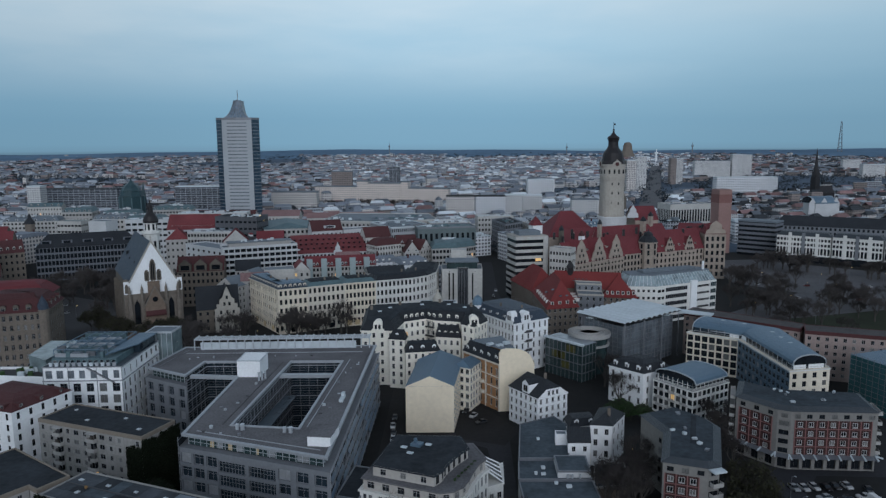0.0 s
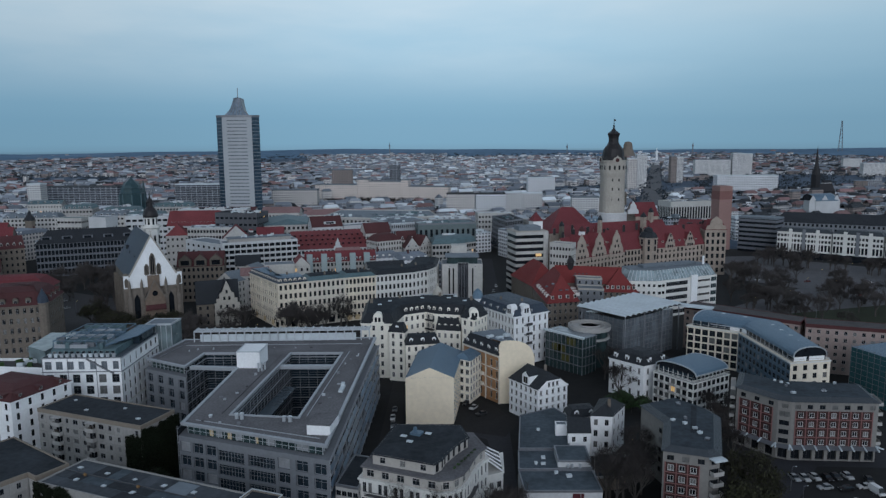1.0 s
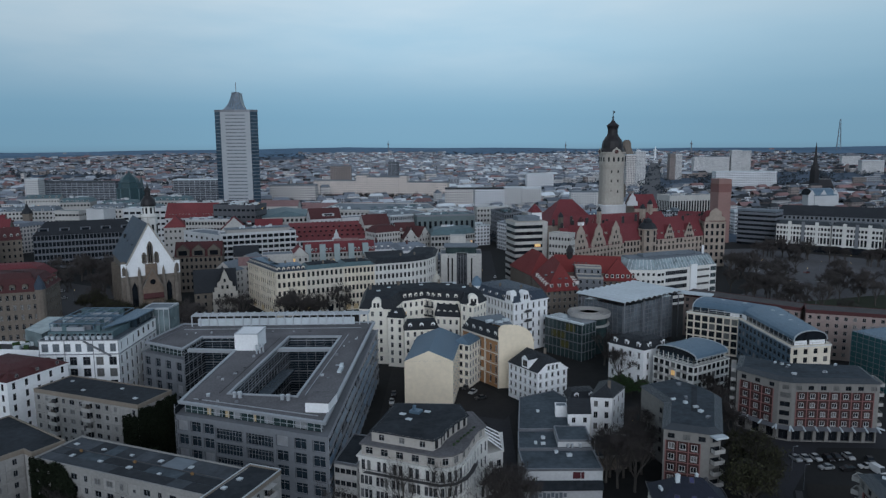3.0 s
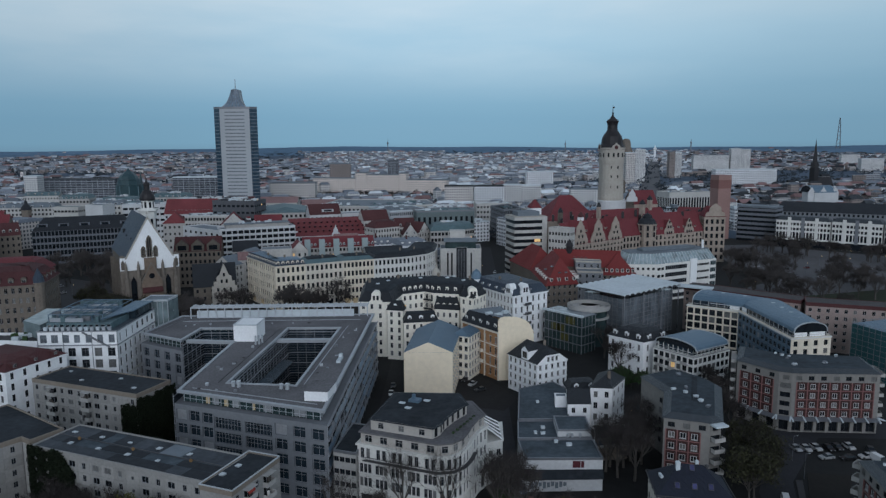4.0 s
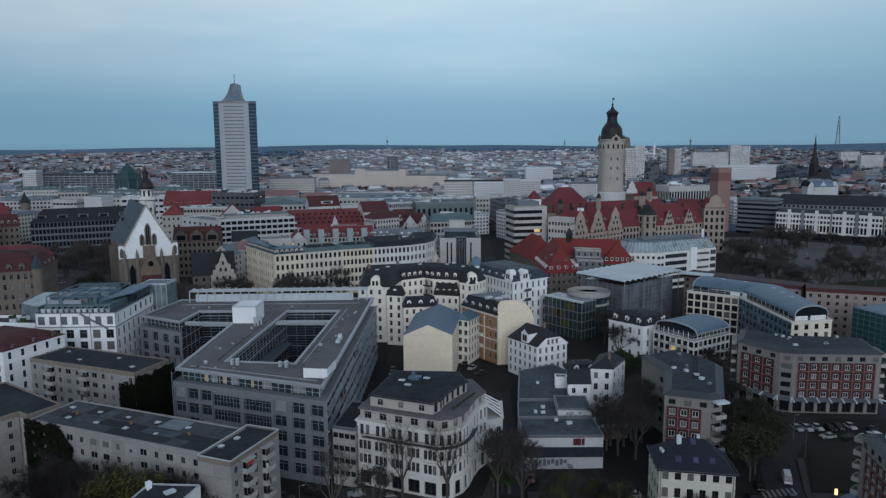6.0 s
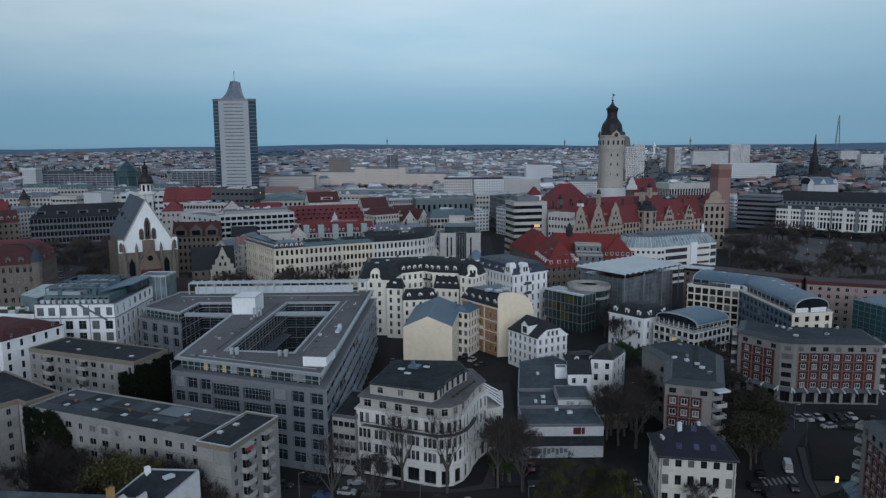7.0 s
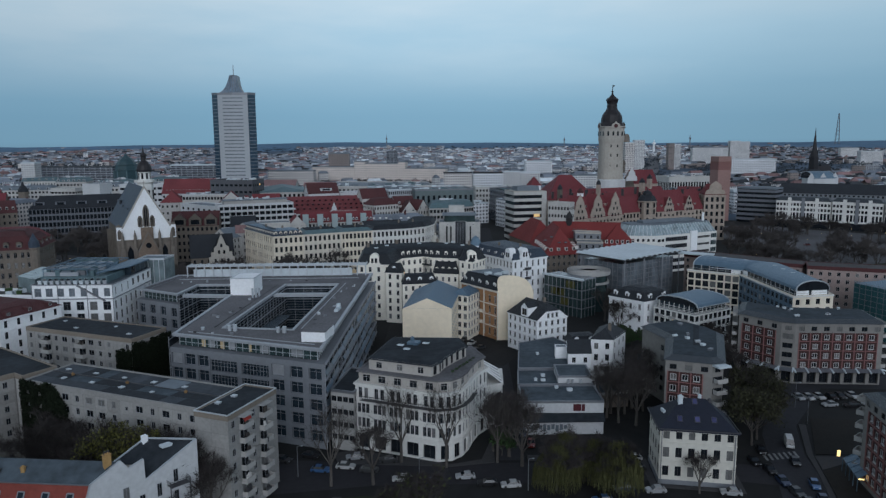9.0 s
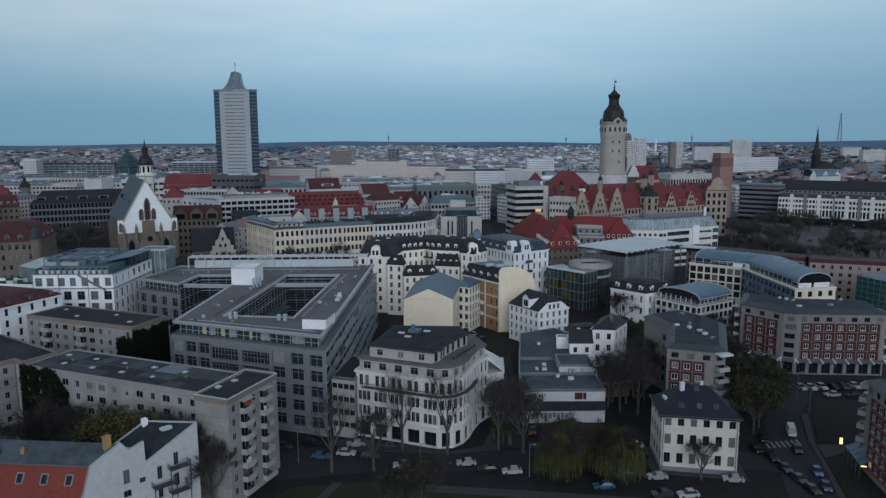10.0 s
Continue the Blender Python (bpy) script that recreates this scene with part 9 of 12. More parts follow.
def hall_tower():
    x, y = 131.2, 563.0
    b = thing("town_hall_tower", "pale stone town hall tower with dark copper dome", "tower", x, y, 0)
    s = Shape()
    n = 24
    def ring(r, z, sq=2.7):
        out = []
        for i in range(n):
            a = 2 * math.pi * i / n
            c, q = math.cos(a), math.sin(a)
            k = r / (abs(c) ** sq + abs(q) ** sq) ** (1 / sq)
            out.append((x + k * (c * math.cos(.12) - q * math.sin(.12)), y + k * (c * math.sin(.12) + q * math.cos(.12)), z))
        return out
    lv = [(0, 9.4), (44, 9.3), (58, 8.9), (70, 8.8), (73.0, 9.3), (81.5, 9.3), (82.0, 9.9), (83.0, 9.9)]
    rg = [ring(r, z) for z, r in lv]
    for a, c in zip(rg, rg[1:]):
        for i in range(n):
            j = (i + 1) % n
            s.face([a[i], a[j], c[j], c[i]])
    s.face(rg[-1])
    s.link("shaft", PALESTONE, b)
    d = Shape()
    d.lathe(x, y, [(83.0, 9.8), (84.2, 9.2), (86.0, 8.3), (89.0, 8.0), (91.4, 7.4), (93.4, 6.0), (95.2, 4.6), (97.0, 3.9), (99.8, 3.8), (101.5, 4.2), (103.0, 4.8), (104.0, 3.9), (105.3, 2.2), (107.0, .9), (108.6, .5), (109.2, .9), (109.9, .3), (115.0, .12)], 16)
    d.link("dome", DARKCOPPER, b, "dark copper dome and lantern")
    f = Shape()
    f.box(x + .7, y, 112.8, 114.0, 1.6, .1, .3)
    f.link("weather_vane", DARKCOPPER, b)
    for i in range(4):
        a = .12 + math.pi / 2 * i
        for k in (-5.4, -1.8, 1.8, 5.4):
            rr = 9.25 * (1 - (abs(k) / 9.3) ** 2.7) ** (1 / 2.7)
            cx, cy = x + math.cos(a) * rr - math.sin(a) * k, y + math.sin(a) * rr + math.cos(a) * k
            w = Shape()
            w.box(cx, cy, 75.8, 79.0, .5, 1.3, a)
            w.link("window", PANE, b)
        g = Shape()
        cx, cy = x + math.cos(a) * 9.75, y + math.sin(a) * 9.75
        e = Vector((-math.sin(a), math.cos(a)))
        g.face([(cx - e.x * 4, cy - e.y * 4, 81.5), (cx + e.x * 4, cy + e.y * 4, 81.5), (cx + e.x * 3, cy + e.y * 3, 84.5), (cx + e.x * 1.2, cy + e.y * 1.2, 85.5), (cx, cy, 86.8), (cx - e.x * 1.2, cy - e.y * 1.2, 85.5), (cx - e.x * 3, cy - e.y * 3, 84.5)])
        g.link("clock_gable", PALESTONE, b)
        c = Shape()
        for q in range(16):
            t0, t1 = 2 * math.pi * q / 16, 2 * math.pi * (q + 1) / 16
            o = Vector((math.cos(a), math.sin(a))) * .25
            c.face([(cx + o.x, cy + o.y, 83.2), (cx + o.x + e.x * 1.5 * math.cos(t0), cy + o.y + e.y * 1.5 * math.cos(t0), 83.2 + 1.5 * math.sin(t0)), (cx + o.x + e.x * 1.5 * math.cos(t1), cy + o.y + e.y * 1.5 * math.cos(t1), 83.2 + 1.5 * math.sin(t1))])
        c.link("clock_face", DARKTILE, b)
    for z in (52, 60, 67):
        for k in (-2, 3):
            w = Shape()
            w.box(x + k, y - 8.72, z, z + 2.0, .8, .7, .12)
            w.link("window", PANE, b)


hall_tower()


# ---- tower block with the curved top ----
def tower_block():
    b = thing("tower_block", "tall grey office tower with swept pointed top", "skyscraper", -255, 912, 0)
    X = lambda px: (px - 784.0) / 1279.0 * 905.0
    l0, l1, r1, r0 = -284.0, -275.5, -238.5, -230.5
    f = 905.0
    body = Shape()
    front = [(l1, f + 1.0), (-257.0, f), (r1, f + 1.0)]
    poly = [(l0, f + 7), (l1, f + 1.0), (-257.0, f), (r1, f + 1.0), (r0, f + 7), (-250, f + 34), (-270, f + 34)]
    for i in range(7):
        p, q = poly[i], poly[(i + 1) % 7]
        mi = 0 if i in (1, 2) else 1
        body.face([(*p, 0), (*q, 0), (*q, 131), (*p, 131)], mi)
    body.face([(*p, 131) for p in poly])
    body.link("wall", [PALECLAD, SIDEGLASS], b)
    # window bands on the pale front, floor lines on the glass sides
    for k in range(29):
        z = 4.6 + 4.3 * k
        s = Shape()
        for p, q in ((front[0], front[1]), (front[1], front[2])):
            a, c = (lerp(p, q, .34), q) if p is front[0] else (p, lerp(p, q, .66))
            s.face([(a[0], a[1] - .12, z), (c[0], c[1] - .12, z), (c[0], c[1] - .12, z + 1.1), (a[0], a[1] - .12, z + 1.1)])
        s.link("window_band", GREYPANE, b)
        t = Shape()
        for p, q in ((poly[0], poly[1]), (poly[3], poly[4])):
            t.beam((p[0], p[1] - .1, z), (q[0], q[1] - .1, z), .35)
        t.link("floor_line", STEEL, b)
    # swept top
    c = Shape()
    mx = -257.5
    prof = [(131, 17.8), (132.4, 15.0), (135, 11.8), (138, 9.4), (142, 7.4), (146, 6.1), (150, 5.1), (153.5, 4.4)]
    for (z0, h0), (z1, h1) in zip(prof, prof[1:]):
        y0, y1 = f + 2 + (z0 - 131) * .35, f + 2 + (z1 - 131) * .35
        c.face([(mx - h0, y0, z0), (mx + h0, y0, z0), (mx + h1, y1, z1), (mx - h1, y1, z1)])
        c.face([(mx + h0, y0, z0), (mx + h0 * .6, f + 30, z0), (mx + h1 * .6, f + 30, z1), (mx + h1, y1, z1)], 1)
        c.face([(mx - h0 * .6, f + 30, z0), (mx - h0, y0, z0), (mx - h1, y1, z1), (mx - h1 * .6, f + 30, z1)], 1)
    c.face([(mx - 4.4, f + 9.9, 153.5), (mx + 4.4, f + 9.9, 153.5), (mx + 2.6, f + 30, 153.5), (mx - 2.6, f + 30, 153.5)])
    c.face([(mx - 4.4, f + 9.9, 153.5), (mx + 4.4, f + 9.9, 153.5), (mx, f + 9.9, 154.4)])
    c.link("swept_top", [CROWNGLASS, STEEL], b, "blue-grey glazed swept crown")
    s = Shape()
    for k in range(7):
        t = -1 + 2 * k / 6
        pts = [(mx + t * h * .95, f + 1.85 + (z - 131) * .35, z) for z, h in prof]
        for a, q in zip(pts, pts[1:]):
            s.beam(a, q, .3)
    s.link("crown_rib", STEEL, b)
    m = Shape()
    m.beam((mx, f + 12, 153), (mx, f + 12, 166), .35)
    m.link("mast", STEEL, b)
    m = Shape()
    band(m, poly, 129.5, 132.2, .3)
    m.link("crown_edge", STEEL, b)


tower_block()

# ---- office buildings near the town hall and ring road ----
house("concrete office with a tall glazed entrance", [(-1.4, 426.0), (8.0, 425.8), (8.0, 444.0), (-1.8, 445.0)], 24.5, 1, PLASTER, r_flat(GREYROOF, .6, PLASTER), name="office_block", category="office block", first=23, win=(.5, .5), pitch=40, lit=0)
cb = house("concrete office with flat grey roof", [(14.4, 425.7), (22.9, 425.5), (23.2, 445.0), (14.2, 444.0)], 24.5, 1, PLASTER, r_flat(GREYROOF, .6, PLASTER), name="office_block", category="office block", first=23, win=(.5, .5), pitch=40, lit=0)
s = Shape()
s.prism([(8.0, 427.5), (14.4, 427.4), (14.4, 440), (8.0, 440)], 0, 25)
s.link("entrance_glazing", PANE, cb)
s = Shape()
for i in range(7):
    s.beam((8.4 + i * .95, 427.2, 0), (8.4 + i * .95, 427.2, 24.5), .14)
tagged(s.link("entrance_fin", STEEL, cb), kind="stuff")
s = Shape()
s.prism([(1.5, 430), (20, 430), (20, 443), (1.5, 443)], 24.4, 28.4)
s.link("attic", PANEGREEN, cb)
s = Shape()
s.prism([(.5, 429), (21, 429), (21, 444), (.5, 444)], 28.4, 29.0, floor=True)
s.link("attic_roof", GREYROOF, cb)
s = Shape()
s.prism([(3.5, 446), (18.5, 446), (18.5, 470), (3.5, 470)], 0, 26.5)
s.prism([(4.5, 459), (14.5, 459), (14.5, 468), (4.5, 468)], 26.5, 31.5)
s.link("rear_wing", PLASTER, cb)
for x0 in (3.0, 5.4, 17.0, 19.4):
    s = Shape()
    s.box(x0, 425.75, 6.0, 22.5, .9, .3)
    s.link("window_slit", PANE, cb)
wb = house("white office block with glazed sloping attic", [(100.4, 391.0), (117.0, 389.6), (157.6, 410.0), (152.0, 424.0), (98.0, 408.0)], 21.0, 5, OFFWHITE, None, win=(1.3, 1.5), frame_mat=FRAMED, lit=0, cols={0: 6}, blind=(1,), name="office_block", category="office block")
e0, e1 = (117.0, 389.6), (157.6, 410.0)
ed = (Vector(e1) - Vector(e0)).normalized()
ea = math.atan2(ed.y, ed.x)
def on_front(u, out=.06):
    q = lerp(e0, e1, u)
    return q[0] + ed.y * out, q[1] - ed.x * out
for k in range(5):
    z = 1.4 + 4.0 * k
    for u0, u1, h, m_ in ((.02, .07, 1.5, PANE), (.085, .125, 1.5, PANE), (.15, .50, 2.2, PANE), (.90, .99, 2.4, PANEGREEN)):
        t = Shape()
        a, c = on_front(u0), on_front(u1)
        t.face([(*a, z), (*c, z), (*c, z + h), (*a, z + h)])
        t.link("window_band", m_, wb)
    t = Shape()
    for u0, u1, n_ in ((.15, .50, 11), (.90, .99, 3)):
        for i in range(n_ + 1):
            q = on_front(u0 + (u1 - u0) * i / n_, .1)
            t.box(q[0], q[1], z, z + 2.2, .12, .12, ea)
    t.link("glazing_bar", FRAMEG, wb)
    for i in range(11):
        q = on_front(.665 + .205 * i / 10, .04)
        put_window(wb, q[0], q[1], z + .4, ea, .75, 1.2, "casement", FRAMED, None, 0)
wp = [(100.4, 391.0), (117.0, 389.6), (157.6, 410.0), (152.0, 424.0), (98.0, 408.0)]
s = Shape()
slope_ring(s, offset(wp, -.6), 21.0, offset(wp, -3.6), 26.6)
s.face([(*p, 21.0) for p in wp])
s.link("attic_glazing", PALEGLASS, wb, "sloping green-grey glass attic")
s = Shape()
s.face([(*p, 26.7) for p in offset(wp, -3.4)])
band(s, offset(wp, -3.6), 26.3, 26.9, .3)
s.link("roof", GREYROOF, wb)
s = Shape()
a, c = offset(wp, -.5), offset(wp, -3.5)
for i in range(3):
    k = round(math.dist(a[i], a[i + 1]) / 2.2)
    for j in range(k + 1):
        s.beam((*lerp(a[i], a[i + 1], j / k), 21.0), (*lerp(c[i], c[i + 1], j / k), 26.6), .12)
tagged(s.link("attic_bar", METAL, wb), kind="stuff")
s = Shape()
for i in range(9):
    q = on_front(.06 + .1 * i, -3.0)
    s.box(q[0], q[1], 21.6, 24.6, 1.5, 2.2, ea)
tagged(s.link("attic_window", PALEGLASS, wb), kind="stuff")
s = Shape()
s.prism([(112.0, 399.0), (146.0, 412.6), (143.0, 417.0), (110.0, 404.0)], 26.8, 28.2)
s.link("roof_monitor", GREYROOF, wb)
s = Shape()
s.beam((150.0, 412.0, 26.0), (150.0, 412.0, 31.5), .5)
s.link("flue", WHITE, wb)
s = Shape()
s.box(*on_front(.60, .4), 0, 22.2, 4.6, 1.2, ea)
s.link("stair_pier", WHITE, wb)
bp = [(-204.0, 302.0), (-180.6, 310.0), (-177.0, 312.6), (-183.0, 338.0), (-212.0, 328.0)]
bc = house("brown sandstone corner house with red tiled roof", bp, 27.2, 6, BROWNSTONE, r_mansard(DARKTILE, 5.4, 4.2, 2.0, 4.0, over=.6), pitch=2.7, win=(1.25, 2.3), lit=.02, style="cross", frame_mat=FRAMEW, cornice=.6, courses=(5.2, 9.6, 22.6), recess=.35)
for e, k in ((0, 5), (2, 4)):
    dormers(bc, bp[e], bp[e + 1], 27.5, k, back=.4, wall=SANDSTONE, roof=DARKTILE, style="round", h=2.2, w=2.2, depth=3.4)
s = Shape()
s.lathe(-178.6, 313.0, [(6.0, .6), (8.0, 2.3), (27.0, 2.3), (27.2, 2.7), (27.8, 2.7)], 10)
s.link("corner_oriel", BROWNSTONE, bc)
s = Shape()
s.lathe(-178.6, 313.0, [(27.8, 2.5), (30.0, 2.1), (32.2, 1.0), (34.0, .1)], 10)
s.link("oriel_cap", SLATEBLUE, bc)
house("sandstone house with red roof beside the square", [(-240, 352), (-204.0, 362.0), (-209.0, 384.0), (-245, 374)], 23.5, 6, BROWNSTONE, r_mansard(REDTILE, 5.0, 4.5, 1.5, 3.5, dorm={0: 4}), pitch=3.4, win=(1.3, 2.0), lit=.01)
# shops at the right of the ring road
for pl, m, zt in (([(281, 603.5), (314.5, 580.5), (322, 592), (289, 615)], OFFWHITE, 22), ([(315.5, 580.0), (343, 557.5), (352, 568), (324, 591)], OFFWHITE, 22.5), ([(344, 556.8), (378, 530), (388, 541), (353, 567)], GREYRENDER, 22.5)):
    sb = house("white department building with rows of tall windows", pl, zt, 5, m, r_mansard(TINDARK, 3.0, 2.5, .6, 3.0), pitch=2.6, win=(1.7, 2.5), rows=[(7.0, 5.2), (13.7, 2.2), (17.8, 2.2)], lit=.012, frame_mat=FRAMED, name="shop_building", category="shop", group="ring road shops")
    t = Shape()
    p, q = pl[0], pl[1]
    dd = (Vector(q) - Vector(p)).normalized()
    t.face([(p[0] + dd.y * .06, p[1] - dd.x * .06, .03), (q[0] + dd.y * .06, q[1] - dd.x * .06, .03), (q[0] + dd.y * .06, q[1] - dd.x * .06, 5.6), (p[0] + dd.y * .06, p[1] - dd.x * .06, 5.6)])
    t.link("shop_window", PANE, sb, "dark glazed shop fronts")
    for u in (.25, .5, .75):
        m_ = lerp(p, q, u)
        t = Shape()
        t.box(m_[0] + dd.y * .2, m_[1] - dd.x * .2, 5.0, 24.5, 2.6, .6, math.atan2(dd.y, dd.x))
        t.link("pier", GREYSTONE if u == .5 else OFFWHITE, sb)
gb = thing("office_block", "grey office block with long window bands", "office block", 276, 634, 0)
gp = [(263, 640), (287, 620), (299, 632), (275, 652)]
s = Shape()
s.prism(gp, 0, 30)
s.link("core", PANE, gb)
for k in range(7):
    s = Shape()
    band(s, gp, 2 + 4.1 * k, 4.2 + 4.1 * k, .4, .1)
    s.link("spandrel", GRIDSTONE, gb)
s = Shape()
s.prism(offset(gp, .4), 29.4, 31)
s.link("roof", GREYROOF, gb)
house("long dark-roofed railway-age block with pale turret", [(300, 650), (420, 585), (432, 606), (312, 672)], 25, 6, GREYSTONE, r_ridge(SLATE, 8, 6, .5, 0), pitch=3.6, win=(1.7, 2.2), lit=.01, name="office_block", category="office block")
house("pale block with flat roof behind the shops", [(392, 540), (440, 500), (452, 514), (404, 554)], 23, 5, OFFWHITE, r_flat(GREYROOF), pitch=3, lit=.012, name="shop_building", category="shop")


# ---- inner city between the ring road and the tower block ----
# white office with ribbon windows
op = [(45.5, 451.0), (65.7, 455.6), (61.6, 472.4), (41.4, 467.7)]
FOOT.append(op)
ob = thing("office_block", "white office block with dark ribbon windows", "office block", *centre(op), 0)
s = Shape()
s.prism(op, 0, 40.2)
s.link("core", PANE, ob)
for k in range(10):
    s = Shape()
    band(s, op, 38.8 - 4.05 * k, 40.7 - 4.05 * k, .45, .1)
    s.link("spandrel", PLASTER, ob)
s = Shape()
s.prism(offset(op, .4), 40.5, 41.2)
s.link("roof", PALESTONE, ob)
s = Shape()
s.prism(offset(op, -3.2), 41.2, 44.0)
s.link("plant_room", GREYROOF, ob)
s = Shape()
s.prism([(63.4, 454.4), (66.4, 455.1), (65.2, 460.4), (62.2, 459.7)], 0, 41.0)
s.link("stair_pier", PLASTER, ob)
far_pane(ob, (58.2, 453.4, 25.0), (62.0, 454.3, 25.0), 1.8, LIT)
house("white office wing with three rows of small windows", block((66.4, 448.6), (78.4, 441.0), 8), 34.0, 7, PLASTER, r_flat(GREYROOF, .8, PLASTER), pitch=1.9, win=(1.2, 1.9), lit=0, name="office_block", category="office block")
# dark grid office behind the church
dkp = block((-299.6, 521.4), (-236.0, 550.0), 22)
dk = house("dark stone office block with dense window grid", dkp, 25.0, 5, GRIDSTONE, r_ridge(SLATE, 8.8, 8.0, .4, 0), pitch=2.5, win=(2.0, 3.3), lit=.01, recess=.5, name="office_block", category="office block")
dormer_row(dk, lerp(dkp[0], dkp[3], .14), lerp(dkp[1], dkp[2], .14), 26.0, 5, 7.0, 3.6, 6.0, GRIDSTONE, SLATE, False)
# pale modern houses behind it
house("white modern house with broad windows", block((-340, 628), (-318, 627), 15), 33, 6, PLASTER, r_flat(TEALROOF, .6, PLASTER), pitch=3.2, win=(2.4, 1.8), lit=.02)
house("tall blank white firewall house", block((-276.0, 555.4), (-261.0, 552.0), 14), 41.0, 1, GABLEWHITE, r_flat(GREYROOF, .4, GABLEWHITE), blind=(0,), first=30, lit=0)
wm_ = house("white house with dark ribbon windows and roof terrace", block((-258.5, 580.0), (-226.0, 586.0), 18), 38.5, 8, GABLEWHITE, r_flat(PALEROOF, .8, GABLEWHITE), pitch=4.6, win=(3.6, 1.9), lit=.02)
clutter(wm_, block((-258.5, 580.0), (-226.0, 586.0), 18), 38.5, 5, 3)
for fl, fr, dp, tp, rm, lab in (((-372, 698), (-345, 703), 24, 35, TEALROOF, "pale house with green-grey sheet roofs"), ((-412, 668), (-364, 676), 18, 29, PALEROOF, "pale house with light sheet mansard"), ((-330, 690), (-296, 694), 20, 33, TEALROOF, "white house with green-grey roof terrace"),
                                ((-318, 648), (-288, 652), 16, 33, PALEROOF, "white house with light sheet roof"), ((-284, 640), (-252, 644), 18, 33, TEALROOF, "grey house with green-grey sheet roof"), ((-300, 740), (-262, 744), 20, 33, TEALROOF, "grey department store with sheet roof")):
    hb = house(lab, block(fl, fr, dp), tp, 7, PLASTER if rm is PALEROOF else GREYRENDER, r_mansard(GREYROOF if rm is PALEROOF else rm, 3.4, 2.2, .8, 3.5), pitch=3.2, win=(1.8, 1.9), lit=.02, group="inner city houses")
    clutter(hb, block(fl, fr, dp), tp + 4.0, 4, int(-fl[0]), [PALEROOF, GABLEWHITE, STEEL])
    dormer_row(hb, fl, fr, tp + .4, 6, 2.0, 1.7, 2.6, GABLEWHITE, rm, False)
# brown and red houses at the edge of the old town
for fl, fr, dp, tp, hh, wl_, rm, lab in (((-489, 842), (-452, 848), 16, 28, 4, PLASTER, TEALROOF, "long pale house with green-grey roof"), ((-352, 520), (-322, 530), 20, 26, 10, BROWNSTONE, REDTILE, "brown house with steep red roof"), ((-318, 500), (-302, 512), 22, 24, 8, BROWNSTONE, DARKTILE, "narrow brown house with dark red roof"),
                                         ((-372, 556), (-346, 562), 18, 27, 9, BROWNSTONE, REDTILE, "brown house with red tiled roof"), ((-330, 470), (-306, 480), 18, 21, 8, BROWNSTONE, REDTILE, "brown gabled house with red roof"), ((-300, 436), (-280, 446), 16, 18, 7, BROWNSTONE, DARKTILE, "old brown house with tiled roof")):
    hb = house(lab, block(fl, fr, dp), tp, 5, wl_, r_ridge(rm, hh, 0, .4, 0), pitch=3.1, win=(1.2, 2.0), lit=.06, group="old town houses")
    q = block(fl, fr, dp)
    dormer_row(hb, lerp(q[0], q[3], .12), lerp(q[1], q[2], .12), tp + hh * .22, 5, 1.6, 1.7, 3.0, PLASTER, rm)
tt = thing("turret", "brown stone corner turret with dark slate cap", "turret", -377, 651, 0)
s = Shape()
s.lathe(-377, 651, [(0, 4.2), (28, 4.2), (28.4, 4.8), (29, 4.8)], 8)
s.link("shaft", BROWNSTONE, tt)
s = Shape()
s.lathe(-377, 651, [(29, 4.6), (31, 4.4), (33.5, 2.6), (34.5, 1.5), (36.5, 1.3), (38.5, .1)], 8)
s.link("cap", SLATE, tt)
# tall red roof, dark store and white houses before it
hb = house("white office with roof plant before the red roofs", block((-236, 636), (-176, 640), 16), 39.0, 7, PLASTER, r_flat(PALEROOF, .6, GABLEWHITE), pitch=3.4, win=(2.0, 1.8), lit=0)
clutter(hb, block((-236, 636), (-176, 640), 16), 39.0, 8, 41, [GABLEWHITE, PALEROOF, BITUMEN], 7.0)
rt_ = house("white house with a tall bright red tiled roof", block((-221.7, 572.0), (-182.0, 575.0), 22), 32.5, 7, GABLEWHITE, r_ridge(MARKETRED, 11.0, 0, .4, 0), pitch=3.4, win=(1.6, 1.9), lit=.02)
dormer_row(rt_, (-220, 574.4), (-184, 577.2), 34.6, 14, .9, .7, 1.2, PLASTER, MARKETRED, False)
house("white house with lower red hipped roof", block((-216.0, 553.0), (-199.5, 557.0), 16), 27.0, 5, GREYRENDER, r_ridge(MARKETRED, 8.0, 4.0, .4, 1), pitch=3.2, lit=.02)
st_ = house("white stepped office with a dark window band", block((-198.8, 553.0), (-163.0, 553.0), 18), 32.5, 7, PLASTER, r_flat(PALEROOF, .6, GABLEWHITE), pitch=2.4, win=(1.7, 2.2), lit=0)
clutter(st_, block((-198.8, 553.0), (-163.0, 553.0), 18), 32.5, 4, 5)
db_ = house("dark stone department store with a flat roof", block((-181.0, 566.0), (-146.5, 560.0), 22), 42.6, 8, DARKSTONE, r_flat(BITUMEN, .8, DARKSTONE), pitch=4.0, win=(2.6, 1.6), lit=0, name="shop_building", category="shop")
clutter(db_, block((-181.0, 568.0), (-146.5, 562.0), 18), 42.6, 7, 6, [GABLEWHITE, PALEROOF], 6.0)
